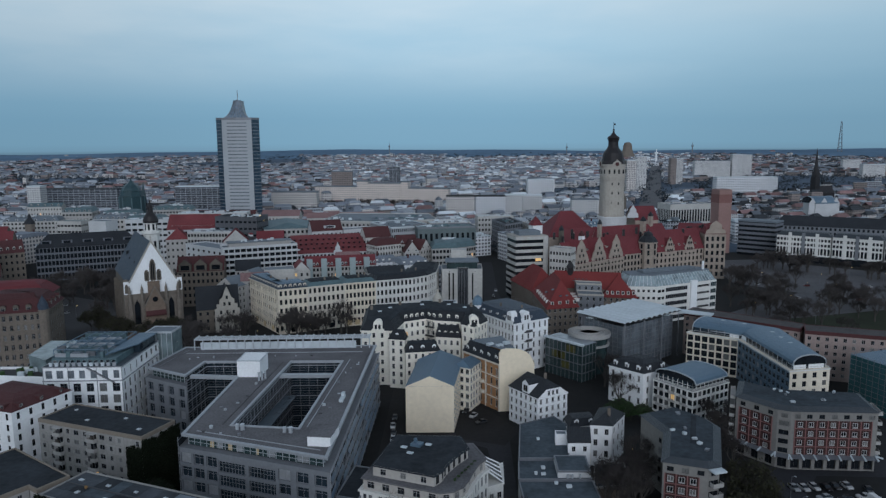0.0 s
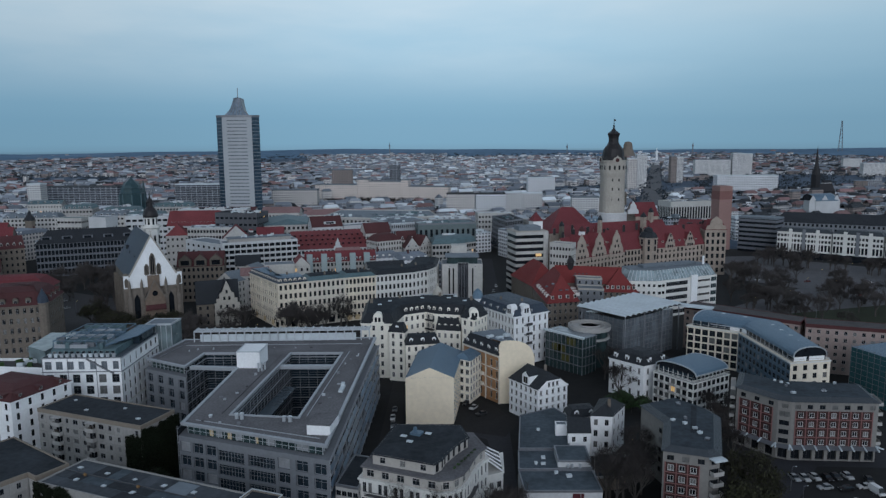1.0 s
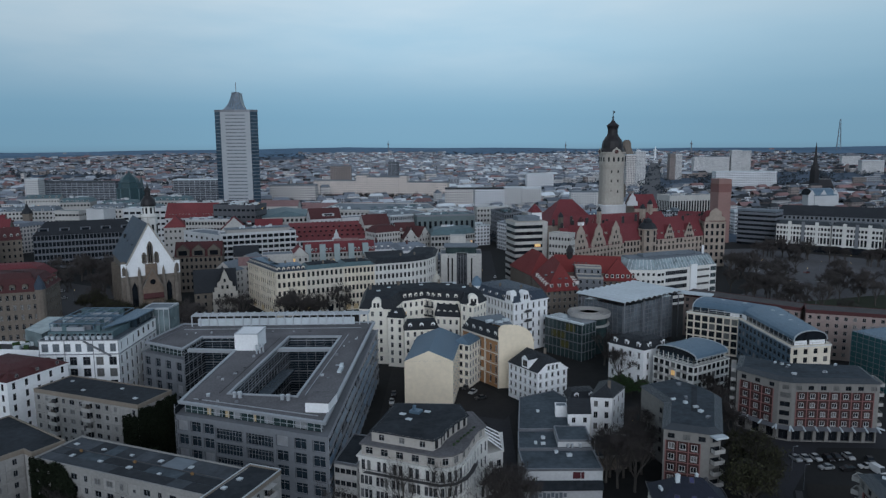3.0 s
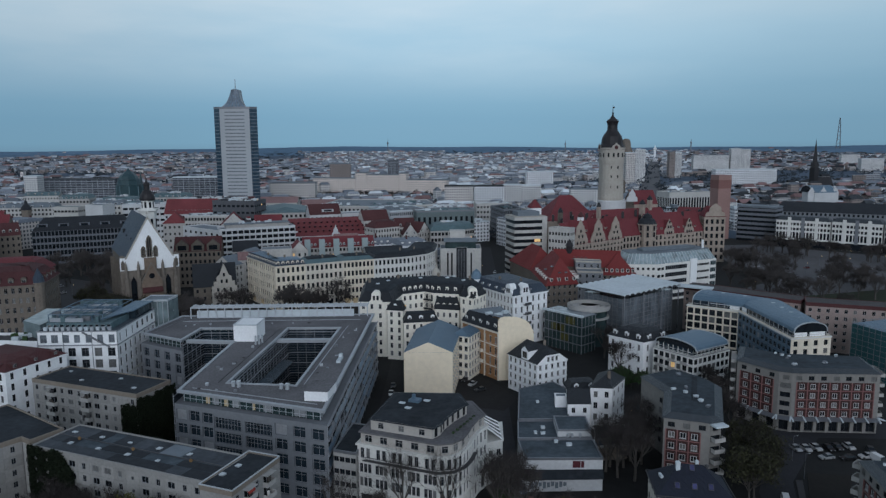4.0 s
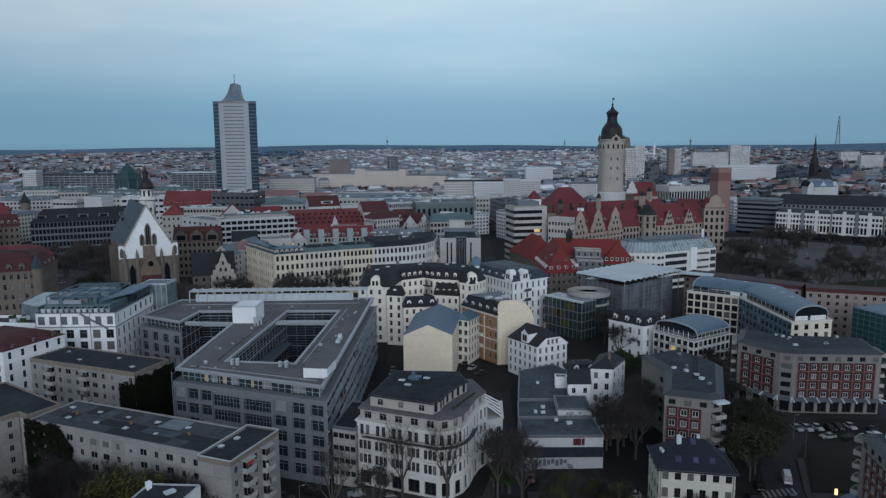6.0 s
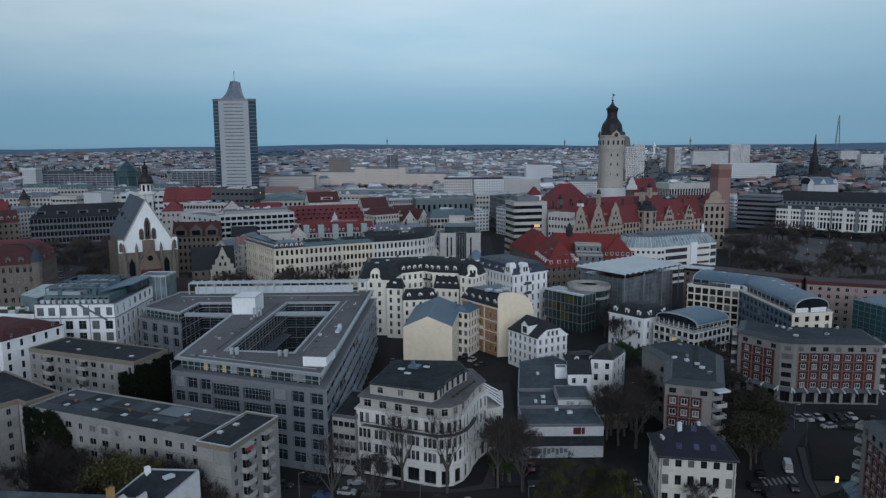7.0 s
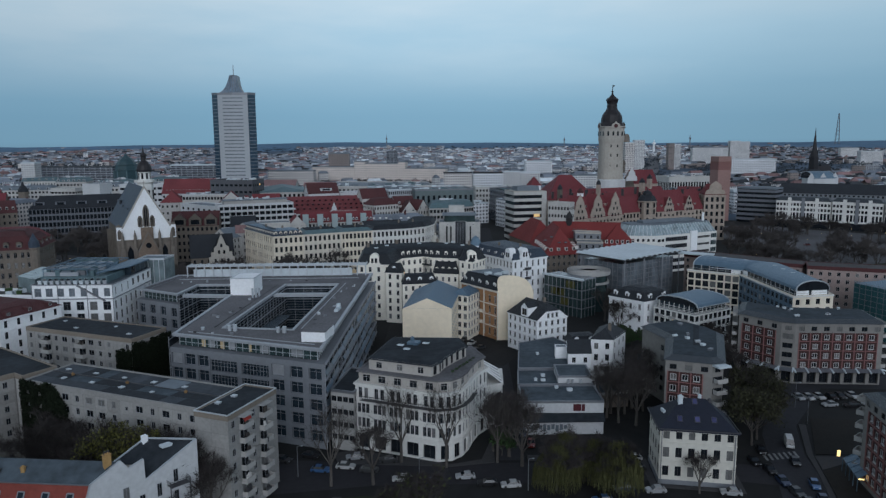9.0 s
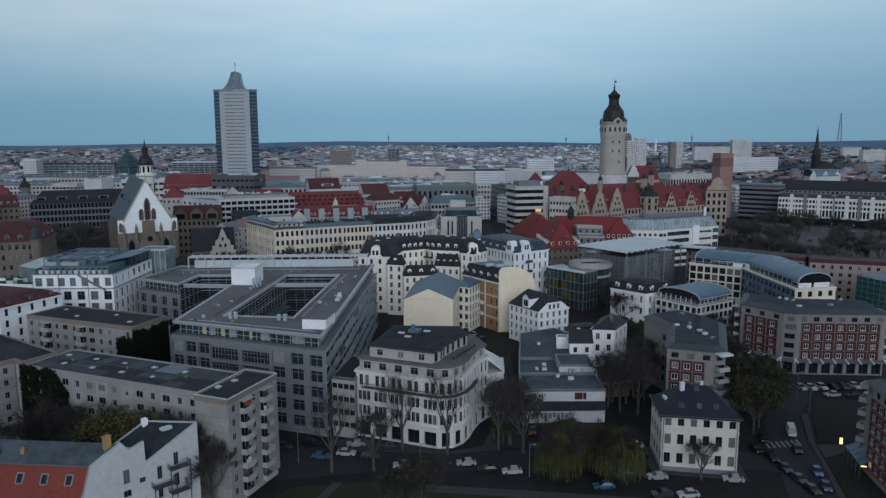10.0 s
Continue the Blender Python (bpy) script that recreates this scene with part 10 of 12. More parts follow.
for fl, fr, dp, tp, hh, rm, lab in (((-232, 672), (-178, 674), 16, 33, 5.0, DARKTILE, "long house with dark red tiled roof"), ((-176, 690), (-140, 692), 22, 31, 5, FARRED, "house with faded red roof and white gables"), ((-132, 690), (-58, 696), 16, 29, 4.5, FARRED, "long low house with faded red roof"), ((-52, 706), (-20, 710), 14, 26, 4, FARRED, "pale house with faded red roof")):
    hb = house(lab, block(fl, fr, dp), tp, 6, PLASTER, r_ridge(rm, hh, 0, .4, 0), pitch=3.4, win=(1.4, 1.8), lit=.02, group="inner city houses")
    clutter(hb, block(lerp(fl, fr, .1), lerp(fl, fr, .9), dp), tp + hh * .3, 4, 11, [PLASTER])
gh_ = house("red-roofed house with white stepped gable", block((-166.0, 536.0), (-148.0, 541.0), 16), 27.0, 5, PLASTER, r_ridge(REDTILE, 9.0, 0, .2, 1), pitch=3.2, lit=.03)
gq = block((-166.0, 536.0), (-148.0, 541.0), 16)
dormer_row(gh_, (-146.0, 546.0), (-149.0, 553.0), 30.0, 3, 1.5, 1.4, 2.5, GABLEWHITE, REDTILE)
house("low house with red tiled roof", block((-144, 548), (-124, 552), 14), 27, 5, PLASTER, r_ridge(REDTILE, 6.0, 0, .3, 0), pitch=3.2, lit=.03)
bl_ = house("arcade hall under a long blue-grey glass roof", block((-141.0, 560.0), (-104.0, 570.0), 62), 33.5, 7, GREYRENDER, r_ridge(TEALROOF, 3.6, 12.0, .3, 1), pitch=3.4, win=(1.8, 2.2), lit=.03, name="shop_building", category="shop")
clutter(bl_, block((-104.0, 590.0), (-70.0, 600.0), 30), 36, 5, 8, [GABLEWHITE, PALEROOF])
# white terraced flats with long balconies
fp = [(-147.0, 472.6), (-101.5, 493.0), (-108.0, 507.6), (-153.5, 487.4)]
fl_ = house("white terraced flats with long balconies", fp, 31.0, 8, GABLEWHITE, r_flat(GREYROOF, .9, GABLEWHITE), win=(3.3, 2.3), cols={0: 13, 3: 4}, lit=0, recess=1.2, name="apartment_block", category="apartment block")
for z in (15.6, 19.4, 23.2, 27.0):
    t = Shape()
    p, q = offset(fp, 1.3)[:2]
    t.face([(*p, z), (*q, z), (*fp[1], z), (*fp[0], z)])
    t.face([(*p, z - .25), (*q, z - .25), (*q, z + .85), (*p, z + .85)])
    t.link("balcony", GABLEWHITE, fl_, "long white balcony parapet")
ft = block((-144.0, 476.5), (-106.0, 493.5), 9)
t = Shape()
t.prism(ft, 31.2, 34.0)
t.link("penthouse", GREYRENDER, fl_)
t = Shape()
t.prism(offset(ft, .7), 34.0, 34.4)
t.link("penthouse_roof", GREYROOF, fl_)
clutter(fl_, ft, 34.4, 5, 9, [GABLEWHITE, PALEROOF])
house("plain white wing with a roof terrace", block((-182.0, 502.0), (-147.6, 473.6), 16), 30.0, 7, GABLEWHITE, r_flat(GREYROOF, .8, GABLEWHITE), pitch=6.0, win=(2.4, 1.7), lit=0, name="apartment_block", category="apartment block")
h3p = block((-164.5, 436.4), (-137.5, 441.6), 16)
h3 = house("brown stone house with three gables and red roof", h3p, 22.5, 5, BROWNSTONE, r_ridge(DARKTILE, 8.0, 0, .4, 0), pitch=2.7, win=(1.3, 2.1), lit=0)
dormer_row(h3, (-164.3, 436.2), (-137.3, 441.4), 22.4, 3, 7.4, 4.0, 8.0, SANDSTONE, DARKTILE)
for fl, fr, dp, tp, hh, wl_, rm, ax, lab in (((-126, 426), (-109, 421), 12, 20.5, 5, GREYRENDER, GREYROOF, 1, "grey town house with pale gable"), ((-133, 452), (-118, 456), 12, 20, 6, GREYRENDER, SLATE, 0, "grey house with dark slate roof"), ((-118.5, 412), (-103, 416), 9, 21.0, 4, GREYRENDER, FARRED, 0, "town house with faded red roof"),
                                             ((-93, 436), (-83, 439), 14, 22.5, 5.5, PLASTER, REDTILE, 1, "narrow house with white gable and red roof"), ((-132, 410), (-120, 404), 12, 19, 5, PLASTER, GREYROOF, 1, "white house with grey sheet roof"), ((-46, 430), (-24, 437), 12, 22, 3, GREYRENDER, SLATE, 0, "grey house with low dark roof")):
    house(lab, block(fl, fr, dp), tp, 5, wl_, r_ridge(rm, hh, 0, .3, ax), pitch=3.0, win=(1.2, 1.9), lit=.02, group="inner city houses")
house("blank white firewall house with flat roof", block((-107.6, 423.6), (-90.4, 428.2), 12), 25.0, 1, PLASTER, r_flat(GREYROOF, .3, PLASTER), blind=(0,), first=18, lit=0)
# red tiled market building
mp = block((-106.5, 503.8), (-54.0, 518.6), 52)
mk = house("red tiled market building with white arcades", mp, 22.6, 5, GABLEWHITE, r_ridge(MARKETRED, 10.0, 0, .5, 0), pitch=2.6, win=(1.6, 2.4), lit=.03)
for k_, (v, n_) in enumerate(((.09, 13), (.21, 14), (.33, 13))):
    dormer_row(mk, lerp(mp[0], mp[3], v), lerp(mp[1], mp[2], v), 22.6 + 20.0 * v + .1, n_, 1.9, 1.4, 3.6, MARKETRED, MARKETRED, False)
t = Shape()
dd = (Vector(mp[1]) - Vector(mp[0])).normalized()
gc = lerp(mp[0], mp[1], .57)
at = lambda u, z, o: (gc[0] + dd.x * u + dd.y * o, gc[1] + dd.y * u - dd.x * o, z)
gprof = [(-3.0, 18), (3.0, 18), (3.0, 23.5), (1.7, 24.6), (1.6, 26.4), (.8, 27.6), (0, 30.0), (-.8, 27.6), (-1.6, 26.4), (-1.7, 24.6), (-3.0, 23.5)]
t.face([at(u, z, .5) for u, z in gprof])
t.face([at(u, z, -.3) for u, z in reversed(gprof)])
for (u0, z0), (u1, z1) in zip(gprof, gprof[1:] + gprof[:1]):
    t.face([at(u1, z1, .5), at(u0, z0, .5), at(u0, z0, -.3), at(u1, z1, -.3)])
t.link("gable", GABLEWHITE, mk, "white stepped gable")
t = Shape()
rq = [lerp(lerp(mp[1], mp[2], v), lerp(mp[0], mp[3], v), .0) for v in (0, .5, 1)]
t.face([(*rq[0], 22.5), (*rq[1], 33.4), (rq[1][0] - .9, rq[1][1] - .3, 33.4), (rq[0][0] - .9, rq[0][1] - .3, 22.5)][::-1])
t.link("gable_coping", GABLEWHITE, mk)
# pale blue oriel houses before the market
for i in range(5):
    fl, fr = lerp((-88, 449.0), (-44, 459.0), i / 5), lerp((-88, 449.0), (-44, 459.0), (i + .985) / 5)
    hb = house("pale grey-blue house with tall oriel and red roof", block(fl, fr, 12), 22.5, 6, GREYRENDER, r_ridge(REDTILE, 6.0, 0, .2, 0), pitch=2.4, win=(1.3, 1.9), lit=.02, group="oriel houses")
    m = lerp(fl, fr, .28)
    t = Shape()
    t.box(m[0] + .5, m[1] - .8, 0, 27.6, 3.6, 3.4, .22)
    t.link("oriel", PALETEAL, hb, "pale blue-green oriel tower")
    for k in range(5):
        far_pane(hb, (m[0] - .4, m[1] - 2.72, 5 + 4.4 * k), (m[0] + 1.7, m[1] - 2.25, 5 + 4.4 * k), 2.0, PANE)
    dormer_row(hb, lerp(fl, fr, .5), fr, 23.4, 2, 1.3, 1.3, 2.4, GABLEWHITE, REDTILE)
cq = block((-47.5, 504.0), (-31.0, 516.0), 15)
ch = house("cream town house with hipped brown-red roof", cq, 28.0, 7, PLASTER, r_mansard(DARKTILE, 4.0, 3.6, .8, 2.4), pitch=2.2, win=(1.2, 1.9), lit=.02)
house("white-gabled house with red tiled roof", block((-58.0, 528.0), (-40.0, 536.0), 14), 31.0, 6, PLASTER, r_ridge(DARKTILE, 7.0, 0, .3, 0), pitch=3.0, lit=.02)
wg = house("white house with dark red roof and pale gable", block((-101.0, 547.0), (-79.0, 556.0), 16), 33.5, 7, GABLEWHITE, r_ridge(DARKTILE, 7.5, 0, .3, 0), pitch=3.2, lit=.02)
dormer_row(wg, (-97.0, 550.4), (-80.0, 557.6), 35.2, 1, 9.0, 1.8, 5.0, GABLEWHITE, PALEROOF, False)
house("white department building with a long parapet", block((-78.0, 556.0), (-55.0, 570.0), 16), 32.5, 7, GABLEWHITE, r_flat(GREYROOF, 1.0, GABLEWHITE), pitch=2.8, win=(1.5, 2.0), lit=.01, name="shop_building", category="shop")
# shopping gallery with blue-grey roofs
gp_ = [(-104.0, 606.0), (-44.0, 590.0), (-6.0, 612.0), (-14.0, 662.0), (-96.0, 672.0)]
gl = house("large shopping gallery with blue-grey flat roofs", gp_, 35.0, 7, GREYRENDER, r_flat(GREYROOF, .8, PLASTER), pitch=3.6, win=(1.8, 2.2), lit=.02, name="shop_building", category="shop")
clutter(gl, gp_, 35.0, 9, 21, [PALEROOF, GREYROOF, TEALROOF], 7.0)
gt_ = block((-40.0, 545.0), (-9.5, 560.0), 46)
gl2 = house("glazed gallery roof storey with ribbed pale walls", gt_, 36.0, 8, PALECLAD, r_flat(GREYROOF, .5, PALEROOF), pitch=1.6, win=(.9, 2.4), lit=0, name="shop_building", category="shop")
clutter(gl2, gt_, 36.0, 5, 23, [PALEROOF, GREYROOF], 6.0)
for fl, fr, dp, tp, hh, ax, lab in (((-28.0, 506.0), (-17.5, 508.0), 22, 23.0, 7.5, 1, "brown-roofed house with pale curved gable"), ((-34.0, 520.0), (-20.0, 524.0), 12, 27.0, 6.0, 0, "town house with brown-red tiled roof"), ((-17.0, 512.0), (-9.5, 520.0), 14, 24.0, 7.0, 1, "narrow house with brown-red tiled roof")):
    hb = house(lab, block(fl, fr, dp), tp, 6, PLASTER, r_ridge(DARKTILE, hh, 0, .3, ax), pitch=2.6, win=(1.2, 1.9), lit=.02, group="inner city houses")
    dormer_row(hb, fl, fr, tp + .6, 2, 1.4, 1.4, 2.4, GABLEWHITE, DARKTILE)
tb_ = house("green-grey stone office with tall arched windows", block((-19.6, 539.0), (24.3, 548.2), 24), 36.0, 3, TEALSTONE, r_flat(TEALROOF, .9, GREYSTONE), pitch=4.2, win=(1.9, 5.5), lit=.01, name="office_block", category="office block")
clutter(tb_, block((-19.6, 539.0), (24.3, 548.2), 24), 36.0, 5, 25, [TEALROOF, PALEROOF], 5.0)
ro = house("office with blue-grey roof and banded windows", [(-8.5, 503.0), (9.0, 507.0), (23.0, 519.0), (21.0, 536.0), (-10.0, 528.0)], 26.0, 6, GREYRENDER, r_mansard(TEALROOF, 3.6, 2.2, 1.0, 4.5), pitch=2.4, win=(1.8, 2.2), lit=.03, name="office_block", category="office block")
clutter(ro, block((-3, 514), (16, 520), 10), 30.4, 5, 27, [PALEROOF, GABLEWHITE])
do = house("dark glass office with narrow stone piers", [(54.0, 630.0), (71.0, 648.0), (63.0, 692.0), (45.0, 674.0)], 28.0, 6, GREYSTONE, r_flat(BITUMEN, 1.0, GREYSTONE), pitch=2.4, win=(1.7, 3.0), lit=.02, name="office_block", category="office block")
clutter(do, [(56, 640), (68, 652), (62, 684), (48, 672)], 28.0, 5, 29, [TEALROOF, STEEL])
for fl, fr, dp, tp, rm, lab in (((76, 640), (106, 646), 20, 27, GREYROOF, "grey office with felt roof"), ((34, 720), (70, 724), 20, 26, PALEROOF, "pale low hall with white roof"), ((-14, 640), (20, 644), 24, 31, PALEROOF, "pale department store with roof plant"), ((-12, 590), (22, 594), 26, 34, PALEROOF, "pale office with cluttered white roof")):
    hb = house(lab, block(fl, fr, dp), tp, 5, PLASTER, r_flat(rm, .8, PLASTER), pitch=3.2, win=(1.8, 2.2), lit=.02, group="inner city houses")
    clutter(hb, block(fl, fr, dp), tp, 8, int(fl[0]) + 200, [PALEROOF, GABLEWHITE, STEEL], 5.0)
# pink stone tower and the columned palace behind the town hall
pk = thing("tower", "pink stone tower with a dark upper band", "tower", 250.5, 650, 0)
FOOT.append([(240, 640), (262, 640), (262, 662), (240, 662)])
s = Shape()
s.box(250.5, 650, 0, 57.4, 12.6, 12.6, .22)
s.link("shaft", PINK, pk)
s = Shape()
s.box(250.5, 650, 45.5, 53.0, 12.8, 12.8, .22)
s.link("band", PINKDARK, pk)
pl_ = house("pale palace with a row of tall columns", block((243.0, 772.0), (291.0, 784.0), 26), 32.0, 1, PLASTER, r_flat(GREYROOF, 1.2, PLASTER), pitch=3.4, win=(2.0, 13.0), rows=[(14.0, 13.0)], lit=0)
clutter(pl_, block((243.0, 772.0), (291.0, 784.0), 26), 32.0, 5, 31)

# ---- the inner city behind, house by house ----
FOOT += [[(-305, 425), (-185, 425), (-185, 540), (-305, 520)], [(40, 360), (112, 360), (112, 452), (40, 462)], [(-175, 352), (-138, 366), (-168, 432), (-205, 420)], [(-140, 365), (-108, 376), (-114, 400), (-142, 392)], [(62, 446), (215, 515), (232, 600), (70, 590)], [(-292, 895), (-226, 895), (-226, 950), (-292, 950)],
         [(40, 424), (66, 426), (66, 448), (42, 446)], [(250, 610), (305, 610), (305, 660), (250, 660)], [(-6, 420), (28, 420), (28, 450), (-6, 450)], [(205, 550), (232, 550), (232, 580), (205, 580)],
         [(24, 380), (44, 380), (42, 620), (26, 620)], [(150, 380), (420, 380), (420, 505), (300, 500), (215, 560), (208, 515), (160, 420)], [(-265, 365), (-176, 355), (-174, 440), (-255, 475)], [(230, 500), (470, 400), (470, 520), (300, 640), (240, 640)], [(60, 380), (170, 400), (140, 500), (60, 452)], [(-120, 400), (-2, 405), (0, 450), (-125, 430)]]


def inside(p, poly, pad=2.0):
    q = offset(poly, pad)
    hit = False
    for i in range(len(q)):
        a, c = q[i], q[i - 1]
        if (a[1] > p[1]) != (c[1] > p[1]) and p[0] < (c[0] - a[0]) * (p[1] - a[1]) / (c[1] - a[1]) + a[0]:
            hit = not hit
    return hit


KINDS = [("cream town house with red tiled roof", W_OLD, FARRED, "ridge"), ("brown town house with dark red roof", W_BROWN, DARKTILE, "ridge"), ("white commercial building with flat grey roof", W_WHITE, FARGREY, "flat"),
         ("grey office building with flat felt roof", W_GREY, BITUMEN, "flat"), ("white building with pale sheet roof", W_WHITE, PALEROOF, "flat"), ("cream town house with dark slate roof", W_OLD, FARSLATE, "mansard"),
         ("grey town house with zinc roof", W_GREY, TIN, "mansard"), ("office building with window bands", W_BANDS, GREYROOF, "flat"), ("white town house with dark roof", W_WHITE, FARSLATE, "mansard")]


def city_house(x, y, w, d, ang, top, kind, r):
    lab, wm, rm, form = kind
    c, sn = math.cos(ang), math.sin(ang)
    poly = [(x + c * u - sn * v, y + sn * u + c * v) for u, v in ((-w / 2, -d / 2), (w / 2, -d / 2), (w / 2, d / 2), (-w / 2, d / 2))]
    b = thing("house", lab, "building", x, y, 0, "inner city houses")
    s = Shape()
    for i in range(4):
        p, q = poly[i], poly[(i + 1) % 4]
        L = math.dist(p, q)
        s.face([(*p, 0), (*q, 0), (*q, top), (*p, top)], 0, [(0, 0), (L, 0), (L, top), (0, top)])
    t = Shape()
    if form == "ridge":
        hip(t, poly, top, min(w, d) * r.uniform(.38, .55), r.choice((0, 0, 3.0)), .4, 0, s)
    elif form == "mansard":
        a = offset(poly, -r.uniform(1.5, 2.6))
        slope_ring(t, offset(poly, .3), top, a, top + 3)
        t.face([(*p, top + 3) for p in a])
    else:
        t.face([(*p, top) for p in poly])
        band(t, poly, top - .3, top + .7, .1, .3)
    s.link("wall", wm, b)
    t.link("roof", rm, b)
    if form == "flat" and r.random() < .75:
        k = Shape()
        k.box(x + r.uniform(-w / 5, w / 5), y + r.uniform(-d / 5, d / 5), top, top + r.uniform(1.5, 3.6), w * r.uniform(.2, .5), d * r.uniform(.25, .5), ang)
        k.link("plant_room", r.choice([PALEROOF, GREYROOF, WHITE]), b)
    if form == "flat":
        k = Shape()
        for _ in range(r.randint(5, 12)):
            u, v = r.uniform(-.42, .42) * w, r.uniform(-.42, .42) * d
            k.box(x + c * u - sn * v, y + sn * u + c * v, top, top + r.uniform(.5, 1.8), r.uniform(.8, 4), r.uniform(.8, 2.5), ang)
        tagged(k.link("roof_unit", r.choice([PALEROOF, METAL, FRAMED, STEEL]), b), kind="stuff")
    if form != "flat":
        for _ in range(1):
            k = Shape()
            k.box(x + r.uniform(-w / 4, w / 4), y + r.uniform(-d / 5, d / 5), top, top + r.uniform(4.5, 7), 1.1, .8, ang)
            k.link("chimney", DARKTILE, b)
        if r.random() < .6:
            k = Shape()
            n = max(2, int(w / 4))
            for i in range(n):
                m = lerp(poly[0], poly[1], (i + .5) / n)
                k.box(m[0] - sn * 1.3, m[1] + c * 1.3, top + .3, top + 2.2, 1.4, 1.6, ang)
            tagged(k.link("dormer", OFFWHITE, b), kind="stuff")


rc = random.Random(21)
count = 0
y = 440.0
row = 0
while y < 730:
    step = 25 + (y - 440) * .02
    half = y * .68 + 30
    x = -half + rc.uniform(0, 20)
    while x < half:
        w, d = rc.uniform(15, 32), rc.uniform(12, step - 6)
        ang = .42 * math.sin(x * .006 + 1.2) + rc.uniform(-.05, .05)
        cx, cy = x + w / 2, y + rc.uniform(-3, 3)
        corners = [(cx + u * w * .5, cy + v * d * .5) for u in (-1, 0, 1) for v in (-1, 0, 1)]
        if rc.random() > .10 and not any(inside(p, f, 1.5) for f in FOOT for p in corners):
            weights = [1.2, .8, 4, 2, 4, 3, 4, 2, 2.5] if x > -120 else [2, 1.2, 4, 2, 4, 3, 3, 1, 2.5]
            tall = rc.uniform(15, 23) if y < 800 else rc.uniform(14, 25)
            kind = rc.choices(KINDS, weights)[0]
            if cx < -.46 * cy and cy < 540:
                kind = ("brown plastered town house with red roof", W_BROWN, REDTILE, kind[3]) if count % 2 else ("brown plastered house with dark slate roof", W_BROWN, SLATE, kind[3])
            city_house(cx, cy, w, d, ang, tall, kind, rc)
            count += 1
        x += w + rc.choice((1.0, 1.0, 2.0, 9.0))
    y += step
    row += 1
    if row % 3 == 0:
        y += 9


# named far buildings
def far_block(label, x, y, w, d, top, wm, rm, ang=0.0, name="apartment_block", base=0.0, group=""):
    c, sn = math.cos(ang), math.sin(ang)
    poly = [(x + c * u - sn * v, y + sn * u + c * v) for u, v in ((-w / 2, -d / 2), (w / 2, -d / 2), (w / 2, d / 2), (-w / 2, d / 2))]
    FOOT.append(poly)
    b = thing(name, label, "building", x, y, base, group)
    s = Shape()
    for i in range(4):
        p, q = poly[i], poly[(i + 1) % 4]
        L = math.dist(p, q)
        s.face([(*p, base), (*q, base), (*q, top), (*p, top)], 0, [(0, 0), (L, 0), (L, top), (0, top)])
    s.link("wall", wm, b)
    t = Shape()
    t.face([(*p, top) for p in poly])
    band(t, poly, top - .4, top + .9, .3, .4)
    t.link("roof", rm, b)
    return b


PX = lambda px, y: (px - 784.0) / 1279.0 * y
W_RING = windowed("ring_building_wall", (0.62, 0.54, 0.49), (0.20, 0.19, 0.185), 1.3, 1.8, 1.9, 1.6)
RING = [((-207, 1166), (-137, 1150), 31), ((-136.8, 1149), (-119, 1145.5), 40), ((-118.8, 1146), (-66, 1132.5), 37), ((-65.8, 1132), (-55, 1129.5), 39.5), ((-54.8, 1130), (8, 1113), 29.5)]
for fl, fr, zt in RING:
    c0, L0 = lerp(fl, fr, .5), math.dist(fl, fr)
    far_block("long pale ring road apartment building", c0[0], c0[1] + 8, L0, 16, zt, W_RING, GREYROOF, math.atan2(fr[1] - fl[1], fr[0] - fl[0]), group="ring building")
